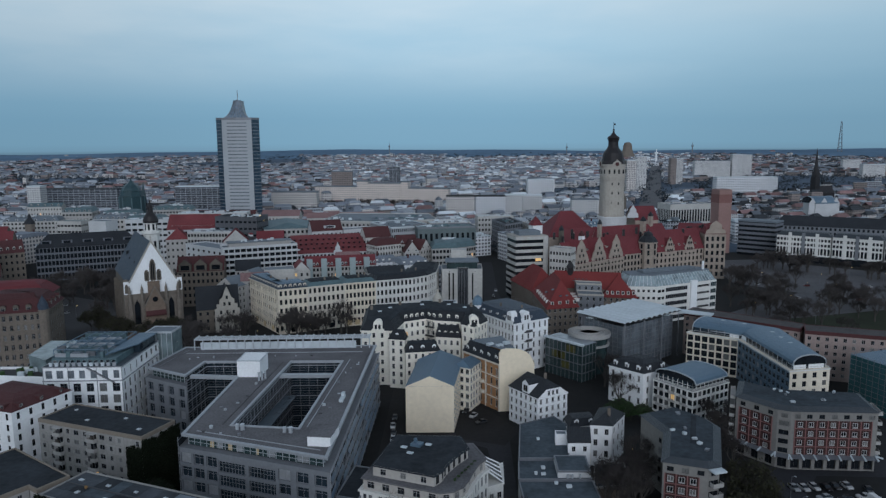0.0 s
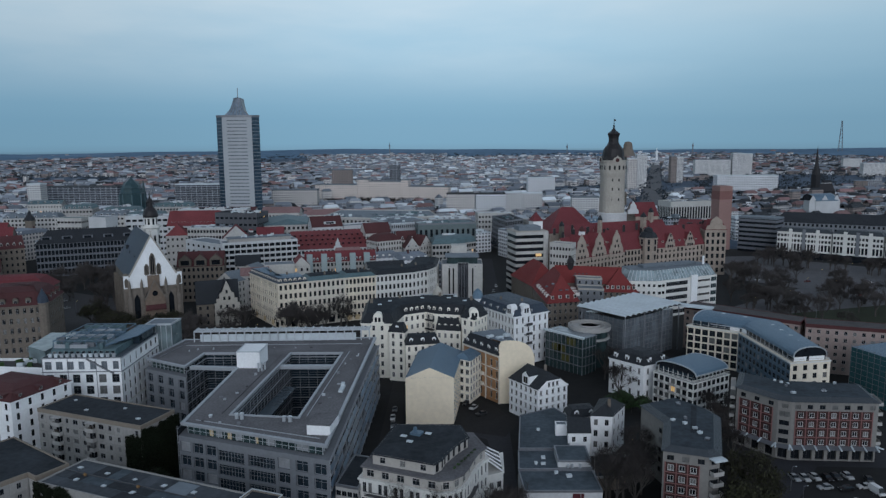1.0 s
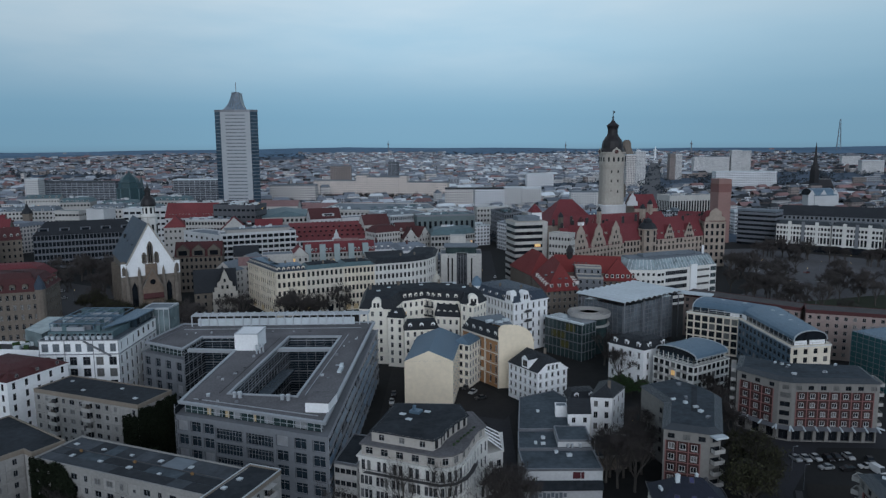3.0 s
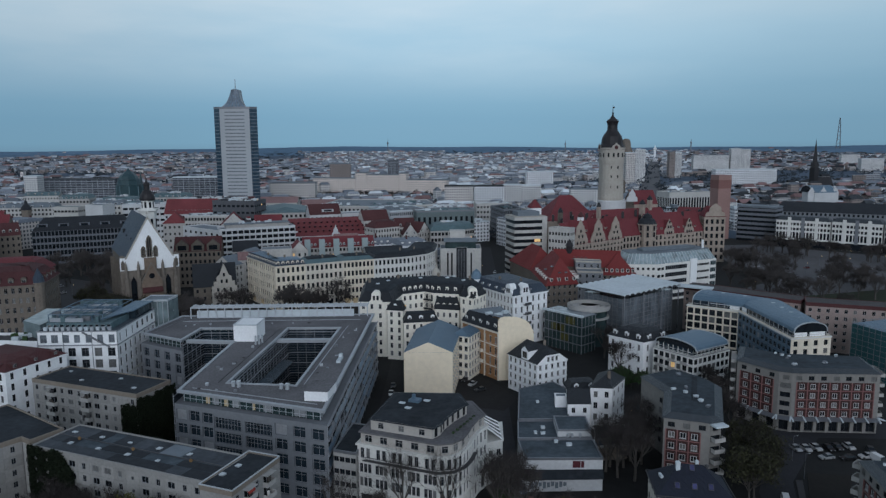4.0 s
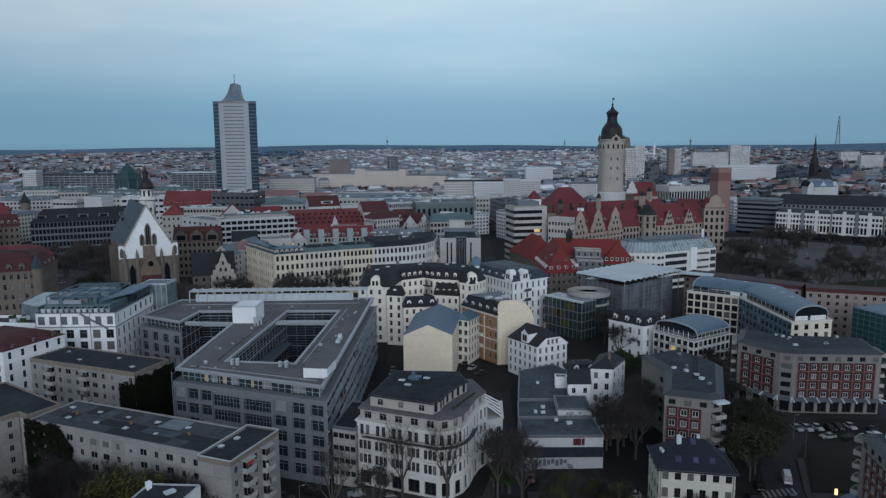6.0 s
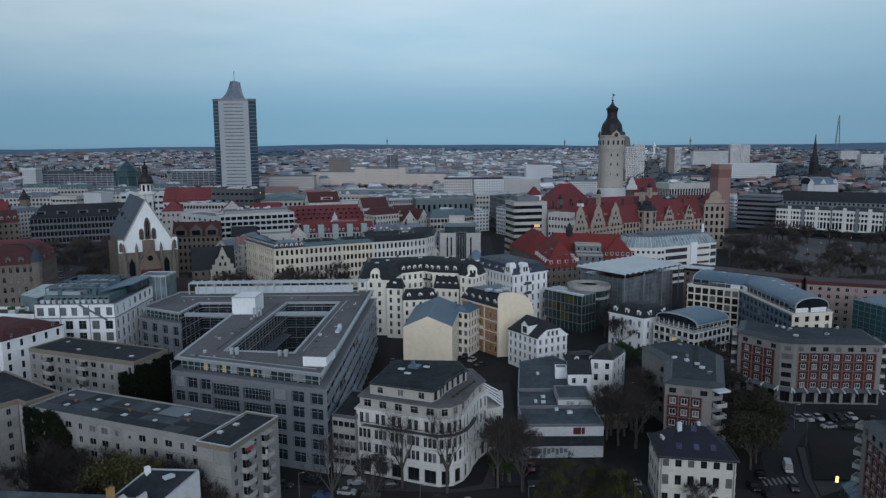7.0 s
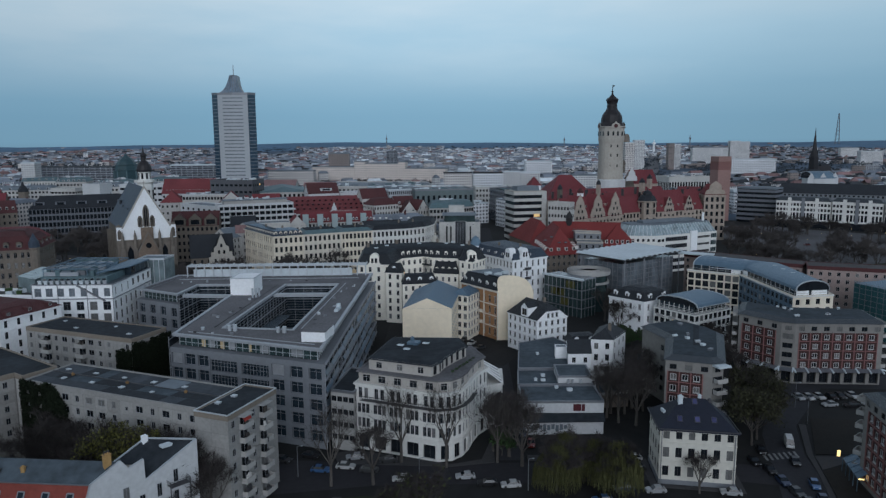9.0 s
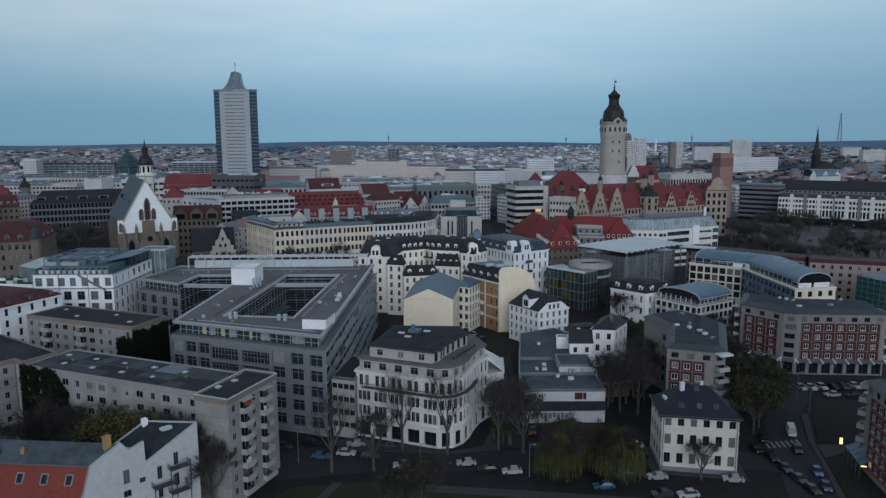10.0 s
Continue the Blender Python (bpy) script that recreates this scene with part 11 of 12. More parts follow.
for p0, p1, y0, zt, wm, rm, lab in ((788, 838, 960, 30, W_OLD, SLATE, "pale plastered block with dark roof"), (840, 892, 955, 30, W_WHITE, SLATE, "white rendered block with dark roof"), (892, 922, 960, 31, W_SLAB, PALEROOF, "yellow-cream far block of flats"), (923, 957, 980, 29, W_SLAB, PALEROOF, "pale long block of flats"),
                                    (931, 978, 1250, 36, W_WHITE, PALEROOF, "white flat-roofed far block"), (1010, 1058, 900, 29, W_SLAB, GREYROOF, "cream far block of flats"), (1262, 1372, 1300, 36, W_WHITE, PALEROOF, "long white hospital-like block"),
                                    (1290, 1308, 1900, 66, W_SLAB, PALEROOF, "white concrete high-rise slab"), (1308, 1325, 1920, 64, W_SLAB, PALEROOF, "white concrete high-rise slab"), (1224, 1288, 1900, 50, W_SLAB, GREYROOF, "long pale high-rise slab"), (1182, 1192, 1700, 62, W_BROWN, GREYROOF, "brown concrete high-rise slab"),
                                    (1192, 1204, 1720, 60, W_SLAB, PALEROOF, "white concrete high-rise slab"), (1106, 1122, 1350, 66, W_OLD, PALEROOF, "yellowish concrete high-rise slab"), (1122, 1140, 1500, 70, W_SLAB, PALEROOF, "white concrete high-rise slab"), (49, 73, 950, 46, W_SLAB, PALEROOF, "cream concrete high-rise slab"),
                                    (75, 210, 1010, 39, W_BANDS, TINDARK, "long dark-glazed university building"), (311, 392, 1050, 39, W_BANDS, PALEROOF, "dark glass concert hall block"), (586, 622, 1300, 50, W_BROWN, GREYROOF, "brown concrete high-rise slab"), (480, 560, 1060, 30, W_OLD, GREYROOF, "pale plastered ring road block"),
                                    (240, 305, 850, 30, W_BANDS, SLATE, "dark glass block beside the dome"), (688, 706, 1500, 50, W_BANDS, TINDARK, "dark glass office slab"), (1520, 1560, 1900, 38, W_SLAB, PALEROOF, "pale concrete high-rise slab"), (1485, 1518, 2300, 42, W_SLAB, GREYROOF, "pale concrete high-rise slab")):
    x0, x1 = PX(p0, y0), PX(p1, y0)
    far_block(lab, (x0 + x1) / 2, y0, x1 - x0, rc.uniform(14, 20), zt, wm, rm, rc.uniform(-.06, .06))

# glazed teal church-like building left of the tower block
dx, dy = -361.0, 832.0
db = thing("domed_building", "teal glass building with a tiered pointed roof", "building", dx, dy, 0)
s = Shape()
s.lathe(dx, dy, [(0, 13.5), (40, 13.5), (40.2, 14.0), (41.2, 14.0), (41.4, 12.2), (46.5, 11.6), (46.7, 12.2), (47.4, 12.2), (47.6, 10.0)], 8, 0, math.pi / 8)
s.link("wall", DOMETEAL, db)
s = Shape()
s.lathe(dx, dy, [(47.5, 10.6), (50.5, 9.8), (53, 7.8), (55, 5.2), (57, 2.4), (60.5, .1)], 8, 0, math.pi / 8)
s.link("dome", DOMETEAL, db)
s = Shape()
for i in range(8):
    a = math.pi / 8 + i * math.pi / 4
    s.beam((dx + 13.6 * math.cos(a), dy + 13.6 * math.sin(a), 0), (dx + 13.6 * math.cos(a), dy + 13.6 * math.sin(a), 40), .5)
    s.beam((dx + 10.7 * math.cos(a), dy + 10.7 * math.sin(a), 47.5), (dx + 5.3 * math.cos(a), dy + 5.3 * math.sin(a), 55), .3)
s.link("rib", TEALROOF, db, "pale teal ribs")
fs = thing("church_spire", "slender dark teal church spire behind the roofs", "church", -363, 870, 0)
s = Shape()
s.lathe(-363, 870, [(0, 4.5), (28, 4.5), (29, 4.0), (55.5, .1)], 8)
s.link("spire", DOMETEAL, fs)

# dark church spire, monument, masts
sp = thing("church_spire", "dark slender church spire over the roofs", "church", PX(1441, 1150), 1150, 0)
s = Shape()
sx = PX(1441, 1150)
s.box(sx, 1150, 0, 44, 9.5, 9.5, .4)
s.link("tower", DARKCOPPER, sp)
s = Shape()
s.lathe(sx, 1150, [(44, 5.8), (47, 4.8), (60, 2.9), (89, .15)], 8)
s.link("spire", DARKCOPPER, sp)
for a in range(4):
    s = Shape()
    s.lathe(sx + 4.6 * math.cos(a * math.pi / 2 + 1.2), 1150 + 4.6 * math.sin(a * math.pi / 2 + 1.2), [(42, 1.2), (48, 1.1), (55, .1)], 8)
    s.link("pinnacle", DARKCOPPER, sp)
s = Shape()
s.box(sx + 19, 1158, 0, 18, 28, 14, .25)
hip(s, [(sx + 6, 1148), (sx + 34, 1155), (sx + 31, 1169), (sx + 3, 1162)], 18, 11, 0, .5)
s.link("nave", DARKCOPPER, sp)
mo = thing("monument", "massive dark domed stone monument on the horizon", "monument", PX(1107, 3600), 3600, 0)
s = Shape()
s.lathe(PX(1107, 3600), 3600, [(0, 40), (30, 36), (60, 24), (80, 22), (92, 18), (98, 8)], 12)
s.link("body", BROWNSTONE, mo)
for px, y0, zt, r in ((1480, 4000, 205, 5.0), (688, 4300, 108, 3.0), (1158, 3000, 72, 5.0), (1221, 4200, 100, 4.0), (44, 1500, 62, .8), (1000, 4000, 95, 3)):
    ms = thing("mast", "slender far-off broadcasting mast", "mast", PX(px, y0), y0, 0, "far masts")
    s = Shape()
    x0 = PX(px, y0)
    if px == 1480:
        for a in range(4):
            t = a * math.pi / 2 + .5
            s.beam((x0 + 16 * math.cos(t), y0 + 16 * math.sin(t), 20), (x0 + 2.5 * math.cos(t), y0 + 2.5 * math.sin(t), zt), .8)
        for z in range(40, zt, 22):
            k = 16 - 13.5 * (z - 20) / (zt - 20)
            s.beam((x0 - k, y0, z), (x0 + k, y0, z + 10), .5)
            s.beam((x0 + k, y0, z), (x0 - k, y0, z + 10), .5)
    else:
        s.lathe(x0, y0, [(0, r), (zt * .7, r * .8), (zt * .72, r * 1.6), (zt * .78, r * 1.6), (zt * .8, r * .5), (zt, .2)], 8)
    s.link("shaft", STEEL if px != 1158 else WHITE, ms)
# straight avenue towards the monument
av0, av1 = Vector((PX(1150, 1000), 1000)), Vector((PX(1158, 2900), 2900))
an = Vector((1, -.36)).normalized() * 17
AVENUE = [(av0.x - an.x, av0.y - an.y), (av0.x + an.x, av0.y + an.y), (av1.x + an.x, av1.y + an.y), (av1.x - an.x, av1.y - an.y)]
sheet("road", AVENUE, 5.0, WIDEROAD, "straight asphalt avenue running to the horizon", "road")
FOOT.append(AVENUE)
# blue-roofed hall with white gables
bh = far_block("hall with blue sheet roof and white gables", 462, 884, 30, 22, 25, GABLEWHITE, TIN, .2, name="hall")
barrel(bh, [((447.5, 873.0), (443.5, 893.0), 25.0), ((476.5, 877.0), (472.5, 897.0), 25.0)], 8.0, TIN)
for u in (0, .5, 1):
    t = Shape()
    q = lerp((446, 870.5), (478, 877), u)
    t.face([(q[0] - 4.5, q[1], 12), (q[0] + 4.5, q[1] + .9, 12), (q[0] + 4.5, q[1] + .9, 25), (q[0], q[1] + .45, 32), (q[0] - 4.5, q[1], 25)])
    t.link("gable", GABLEWHITE, bh)
# little lit golden tower
gt = thing("lit_turret", "small turret with a golden lit top", "tower", -147.2, 574.5, 0)
s = Shape()
s.lathe(-147.2, 574.5, [(0, 2), (38, 2)], 10)
s.link("shaft", SANDSTONE, gt)
s = Shape()
s.lathe(-147.2, 574.5, [(37.6, 2.2), (38.8, 3.1), (40.6, 3.2), (42.2, 2.4), (43, .4)], 14)
s.link("lit_top", glow("golden_light", (1.0, .62, .22), 1.2), gt)


# ---- the far city as a carpet of houses ----
def far_city():
    r = random.Random(5)
    s = Shape()
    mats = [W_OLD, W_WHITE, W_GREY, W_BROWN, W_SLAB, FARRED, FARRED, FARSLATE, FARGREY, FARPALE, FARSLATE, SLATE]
    y = 745.0
    while y < 4300:
        k = max(1, 1 + (y - 1000) / 4200)
        step = 19 * k
        half = min(y * .70 + 60, math.sqrt(max(0, 4700 ** 2 - y * y)))
        zg = 0 if y < 1500 else (y - 1500) / 1500 * 4 if y < 3000 else 4 + (y - 3000) / 1000 * 14
        x = -half
        while x < half:
            w, d, h = r.uniform(8, 26) * k ** .3, r.uniform(7, 11) * k ** .3, r.uniform(6, 13)
            if r.random() < .03:
                h *= 1.8
            if any(inside((x, y), f, 12) for f in FOOT[-48:]):
                x += w
                continue
            if (y > 1350 and noise.noise((x * .0016, y * .0016, 3.1)) > .20) or r.random() < .12 + min(.20, max(0, y - 1300) / 5000):
                x += w
                continue
            a = .5 * math.sin(x * .002 + y * .0013) + r.uniform(-.08, .08)
            c, sn = math.cos(a), math.sin(a)
            poly = [(x + c * u - sn * v, y + r.uniform(-4, 4) * 0 + sn * u + c * v) for u, v in ((-w / 2, -d / 2), (w / 2, -d / 2), (w / 2, d / 2), (-w / 2, d / 2))]
            east, west = x > .34 * y, x < -.16 * y
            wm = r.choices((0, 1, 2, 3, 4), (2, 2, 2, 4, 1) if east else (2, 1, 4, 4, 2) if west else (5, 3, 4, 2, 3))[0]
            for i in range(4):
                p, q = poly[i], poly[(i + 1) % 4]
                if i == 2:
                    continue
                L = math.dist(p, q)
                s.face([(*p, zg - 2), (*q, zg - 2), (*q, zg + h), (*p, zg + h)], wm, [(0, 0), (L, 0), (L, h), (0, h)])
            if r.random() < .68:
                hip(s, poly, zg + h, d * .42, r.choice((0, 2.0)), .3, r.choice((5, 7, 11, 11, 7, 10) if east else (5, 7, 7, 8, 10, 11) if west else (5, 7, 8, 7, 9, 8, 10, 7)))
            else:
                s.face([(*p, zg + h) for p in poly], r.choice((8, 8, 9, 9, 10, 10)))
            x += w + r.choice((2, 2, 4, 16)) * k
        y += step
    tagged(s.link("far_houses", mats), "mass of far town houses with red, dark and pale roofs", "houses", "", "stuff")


far_city()


# ---- trees ----
def branch(s, a, d, length, r, depth, tips, rng):
    """A tapered limb that forks."""
    b = a + d * length
    u = d.orthogonal().normalized()
    w = d.cross(u)
    n = 5 if depth > 2 else 3
    r1 = r * .68
    for i in range(n):
        t0, t1 = 2 * math.pi * i / n, 2 * math.pi * (i + 1) / n
        o0, o1 = u * math.cos(t0) + w * math.sin(t0), u * math.cos(t1) + w * math.sin(t1)
        s.face([a + o0 * r, a + o1 * r, b + o1 * r1, b + o0 * r1], 0, [(0, 0), (1, 0), (1, 1), (0, 1)])
    if depth == 0:
        tips.append((b, d))
        return
    for k in range(3 if depth > 1 else 4):
        v = Vector((rng.gauss(0, 1), rng.gauss(0, 1), rng.gauss(.55, .6)))
        nd = (d * rng.uniform(.8, 1.3) + v.normalized() * rng.uniform(.45, .85)).normalized()
        branch(s, a.lerp(b, rng.uniform(.6, 1.0)) if k else b, nd, length * rng.uniform(.58, .8), r1 * .75, depth - 1, tips, rng)


def tree(label, seed, height, leaves=0, leaf_mat=None, leaf_size=.35, spread=1.0, thick=1.0, forks=4, twigs=10, twig_mat=None):
    rng = random.Random(seed)
    t = thing("tree", label, "tree", 0, 0, 0)
    s, tips = Shape(), []
    h0 = height * .28
    a, c = Vector((0, 0, -.3)), Vector((rng.uniform(-.2, .2), rng.uniform(-.2, .2), h0))
    r0 = height * .017 * thick
    n = 7
    for i in range(n):
        t0, t1 = 2 * math.pi * i / n, 2 * math.pi * (i + 1) / n
        P = lambda q, rr, t: q + Vector((math.cos(t), math.sin(t), 0)) * rr
        s.face([P(a, r0 * 1.3, t0), P(a, r0 * 1.3, t1), P(c, r0, t1), P(c, r0, t0)], 0, [(0, 0), (1, 0), (1, 1), (0, 1)])
    for k in range(5):
        an = 2 * math.pi * k / 5 + rng.uniform(-.4, .4)
        d = Vector((math.cos(an) * .55 * spread, math.sin(an) * .55 * spread, rng.uniform(.7, 1.1))).normalized()
        branch(s, Vector((0, 0, h0 * rng.uniform(.75, 1.0))), d, height * .26, r0 * .6, forks, tips, rng)
    branch(s, c, Vector((0, 0, 1)), height * .26, r0 * .75, forks, tips, rng)
    s.link("trunk", BARK, t)
    cr = Shape()
    for p, d in tips:
        for _ in range(twigs):
            v = (d + Vector((rng.gauss(0, .7), rng.gauss(0, .7), rng.gauss(.1, .6)))).normalized()
            e = p + v * rng.uniform(.6, 1.7) * (1.5 if forks < 4 else 1)
            o = v.orthogonal().normalized() * .024 * thick
            cr.face([p - o, p + o, e], 0, [(0, 0), (1, 0), (1, 1)])
    tagged(cr.link("twig_crown", twig_mat or TWIG, t), kind="stuff")
    if leaves:
        lf = Shape()
        rnd.seed(seed)
        for _ in range(leaves):
            p, d = rng.choice(tips)
            leaf(lf, p + Vector((rng.gauss(0, .6), rng.gauss(0, .6), rng.gauss(0, .55))), leaf_size * rng.uniform(.6, 1.3))
        tagged(lf.link("leaf_crown", leaf_mat or LEAFY, t), kind="stuff")
    return t


def plant(proto, spots, rng, lo=.8, hi=1.2, group=""):
    for x, y in spots:
        k = rng.uniform(lo, hi)
        ob = copy_thing(proto, Matrix.Translation((x, y, 0)) @ Matrix.Rotation(rng.uniform(0, 6.28), 4, "Z") @ Matrix.Diagonal((k, k, k * rng.uniform(.9, 1.1), 1)))
        if group:
            ob["group"] = group


rt = random.Random(11)
bare_a = tree("bare brown street tree with fine branching", 1, 15, spread=.85, thick=1.3, twigs=4)
street_tree = tree("tall bare street tree with thin open crown", 17, 18, spread=.8, thick=.9, twigs=2)
bare_b = tree("bare grey-brown tree with wide crown", 2, 13, spread=1.0, thick=1.2, twigs=5)
far_bare_a = tree("bare brown park tree with fine twigs", 31, 15, spread=.85, thick=1.5, forks=3, twigs=12, twig_mat=FARTWIG)
far_bare_b = tree("bare grey-brown park tree with wide twiggy crown", 32, 13, spread=1.0, thick=1.5, forks=3, twigs=12, twig_mat=FARTWIG)
bud = tree("tree with sparse young yellow-green leaves", 3, 11, 420, LEAFY, .30, 1.2)
tall_bud = tree("tall tree with sparse yellow-green spring leaves", 13, 18, 5200, mat("spring_leaves", (.100, .100, .026), .9, .4, 2.0, island=.35), .24, .75)
green = tree("leafy dull green tree beside the street", 4, 12, 4200, mat("dull_green_leaves", (.040, .041, .021), .9, .4, 2.0, island=.35), .26, 1.2)
dark = tree("dark ivy-green dense tree", 5, 9, 5000, IVY, .42, .8)
plant(street_tree, [(0.8, 154.6), (-9.5, 157.0), (12.5, 157.0)], rt, .95, 1.1, "bare street trees")
plant(bare_a, [(56.4, 203), (56, 196), (54.5, 188), (66, 286), (70, 281), (49, 186), (50, 178), (43.6, 183.5), (45.4, 186.6), (15.5, 160), (18, 155), (-15, 146.5)], rt, .85, 1.1, "bare street trees")
plant(bare_b, [(-66, 138), (-73, 140), (-78, 142), (-60, 134), (-54, 131), (-70, 133), (-64, 128), (-76, 136), (-57, 138), (-68, 143), (-83, 138), (12.0, 163), (46, 180), (92, 238), (95, 230), (86, 214), (88, 208), (84, 220), (90, 226), (66, 262), (70, 290), (14.5, 166)], rt, .8, 1.1, "bare street trees")
plant(bare_b, [(-75, 141), (-70, 139), (-65, 137.5), (-60, 135), (-55, 133), (-80, 143), (-85, 145.5), (-50, 131), (-72, 136), (-62, 132)], rt, 1.2, 1.45, "bare street trees")
plant(bare_a, [(53.6, 141.8)], rt, .62, .64, "bare street trees")
plant(bare_b, [(-70, 137.5), (-66, 135.5), (-74, 139.5), (-78, 141.0), (-62, 134.5), (-68, 140), (-72.5, 142), (-80.5, 144.0), (-84, 142), (-48.5, 130.4), (-44.4, 129.4), (-51, 131.5)], rt, 1.0, 1.15, "bare street trees")
plant(tall_bud, [(-60.0, 132.6), (-63.5, 134.0)], rt, .95, 1.05, "budding trees")
plant(bud, [(-4, 127), (18, 166)], rt, .8, 1.05, "budding trees")
plant(green, [(77.4, 169.0), (80.5, 175.5), (83.0, 183.0), (74.6, 165.5)], rt, 1.0, 1.2, "leafy street trees")


def willow(label, seed, height):
    t = tree(label, seed, height, spread=1.4)
    rng = random.Random(seed + 50)
    s = Shape()
    rnd.seed(seed)
    for _ in range(3600):
        a, r = rng.uniform(0, 6.28), height * .44 * math.sqrt(rng.random())
        top = height * (.98 - .5 * (r / (height * .44)) ** 2) * rng.uniform(.72, 1.0)
        x, y = r * math.cos(a), r * math.sin(a)
        w = rng.uniform(.03, .09)
        q = Vector((rng.uniform(-1, 1), rng.uniform(-1, 1), 0)).normalized() * w
        for k in range(rng.randint(2, 6)):
            if top - .6 * (k + 1) < .8:
                break
            c0 = Vector((x + rng.gauss(0, .05) + .05 * k * math.cos(a), y + rng.gauss(0, .05) + .05 * k * math.sin(a), top - .6 * k))
            s.face([c0 - q, c0 + q, c0 + q * .4 + Vector((.03, .02, -.66))], 0, [(0, 0), (1, 0), (1, 1)])
    tagged(s.link("leaf_crown", WILLOW, t), kind="stuff")
    return t


wil = willow("drooping olive-green willow beside the street", 21, 11.0)
plant(wil, [(33.0, 147.5), (24.0, 143.5), (36.5, 142.5)], rt, .9, 1.1, "willows")
wil.location = (27.0, 149.0, 0)
ever = tree("dense evergreen garden shrub tree", 6, 6, 3500, EVERGREEN, .3, 1.0)
plant(ever, [(63.5, 252), (67.5, 249), (71.0, 246.5), (60, 250), (13.8, 160.5)], rt, .7, 1.1, "evergreens")
# church grounds, ring road and park at the right
spots = []
for _ in range(60):
    spots.append((rt.uniform(-275, -190), rt.uniform(425, 515)))
for _ in range(16):
    spots.append((rt.uniform(-150, -100), rt.uniform(330, 362)))
for _ in range(11):
    t = rt.random() * .5
    spots.append((-85 + 75 * t + rt.uniform(-4, 4), 357 + 36 * t + rt.uniform(-5, 3)))
for _ in range(60):
    spots.append((rt.uniform(172, 330), 0))
spots = [(x, y if y else rt.uniform(348, 440) + (x - 172) * .1) for x, y in spots]
for _ in range(16):
    spots.append((rt.uniform(160, 300), rt.uniform(470, 545) if rt.random() < .4 else rt.uniform(405, 470)))
for _ in range(30):
    t = rt.random()
    spots.append((258 + 104 * t + rt.uniform(-18, -6), 588 - 80 * t + rt.uniform(-26, -8)))
for _ in range(12):
    spots.append((rt.uniform(196, 222), rt.uniform(470, 512)))
for k, (x, y) in enumerate(spots):
    if any(inside((x, y), f, 1.5) for f in FOOT[:60] if len(f) == 4):
        continue
    plant((far_bare_a, far_bare_b)[k % 2], [(x, y)], rt, .75, 1.15, "park trees")
for k in range(34):
    t = k / 33
    plant((far_bare_a, far_bare_b)[k % 2], [(-200 + 205 * t + rt.uniform(-4, 4), 1136 - 48 * t + rt.uniform(-12, 2))], rt, .8, 1.2, "park trees")
plant(green, [(-176, 366), (-169, 361), (-163, 357), (-149, 350), (-142, 353), (-136, 357), (-183, 371), (-190, 377)], rt, .95, 1.2, "leafy street trees")
far_bare_a.location, far_bare_b.location = (190, 402, 0), (-196, 400, 0)
tall_bud.location = (-57.2, 132.0, 0)
street_tree.location = (-24.0, 146.0, 0)
bare_a.location, bare_b.location, bud.location, green.location, dark.location, ever.location = (52, 190, 0), (-53, 132.5, 0), (-8, 125, 0), (84.5, 189, 0), (-78.5, 184.0, 0), (66, 253, 0)


def hazed_far_woods():
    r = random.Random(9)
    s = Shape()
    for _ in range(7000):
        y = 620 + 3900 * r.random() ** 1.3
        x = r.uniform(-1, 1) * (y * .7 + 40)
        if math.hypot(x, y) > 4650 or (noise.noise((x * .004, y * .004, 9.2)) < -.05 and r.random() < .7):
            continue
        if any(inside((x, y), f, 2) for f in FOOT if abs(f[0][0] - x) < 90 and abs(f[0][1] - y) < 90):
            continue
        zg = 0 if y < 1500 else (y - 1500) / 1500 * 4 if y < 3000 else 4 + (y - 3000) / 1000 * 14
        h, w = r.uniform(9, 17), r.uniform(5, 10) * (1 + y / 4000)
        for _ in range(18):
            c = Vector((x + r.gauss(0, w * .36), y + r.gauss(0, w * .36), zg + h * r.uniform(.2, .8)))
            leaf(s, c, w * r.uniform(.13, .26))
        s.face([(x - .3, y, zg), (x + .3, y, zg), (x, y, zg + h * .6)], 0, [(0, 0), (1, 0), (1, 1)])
    # Bluish tree colour includes the tint that haze gives at this distance.
    tagged(s.link("far_trees", mat("hazed_bare_trees", (.040, .050, .060), .95, .4, .3, island=.3)), "scattered dark trees among far houses", "trees", "", "stuff")


hazed_far_woods()


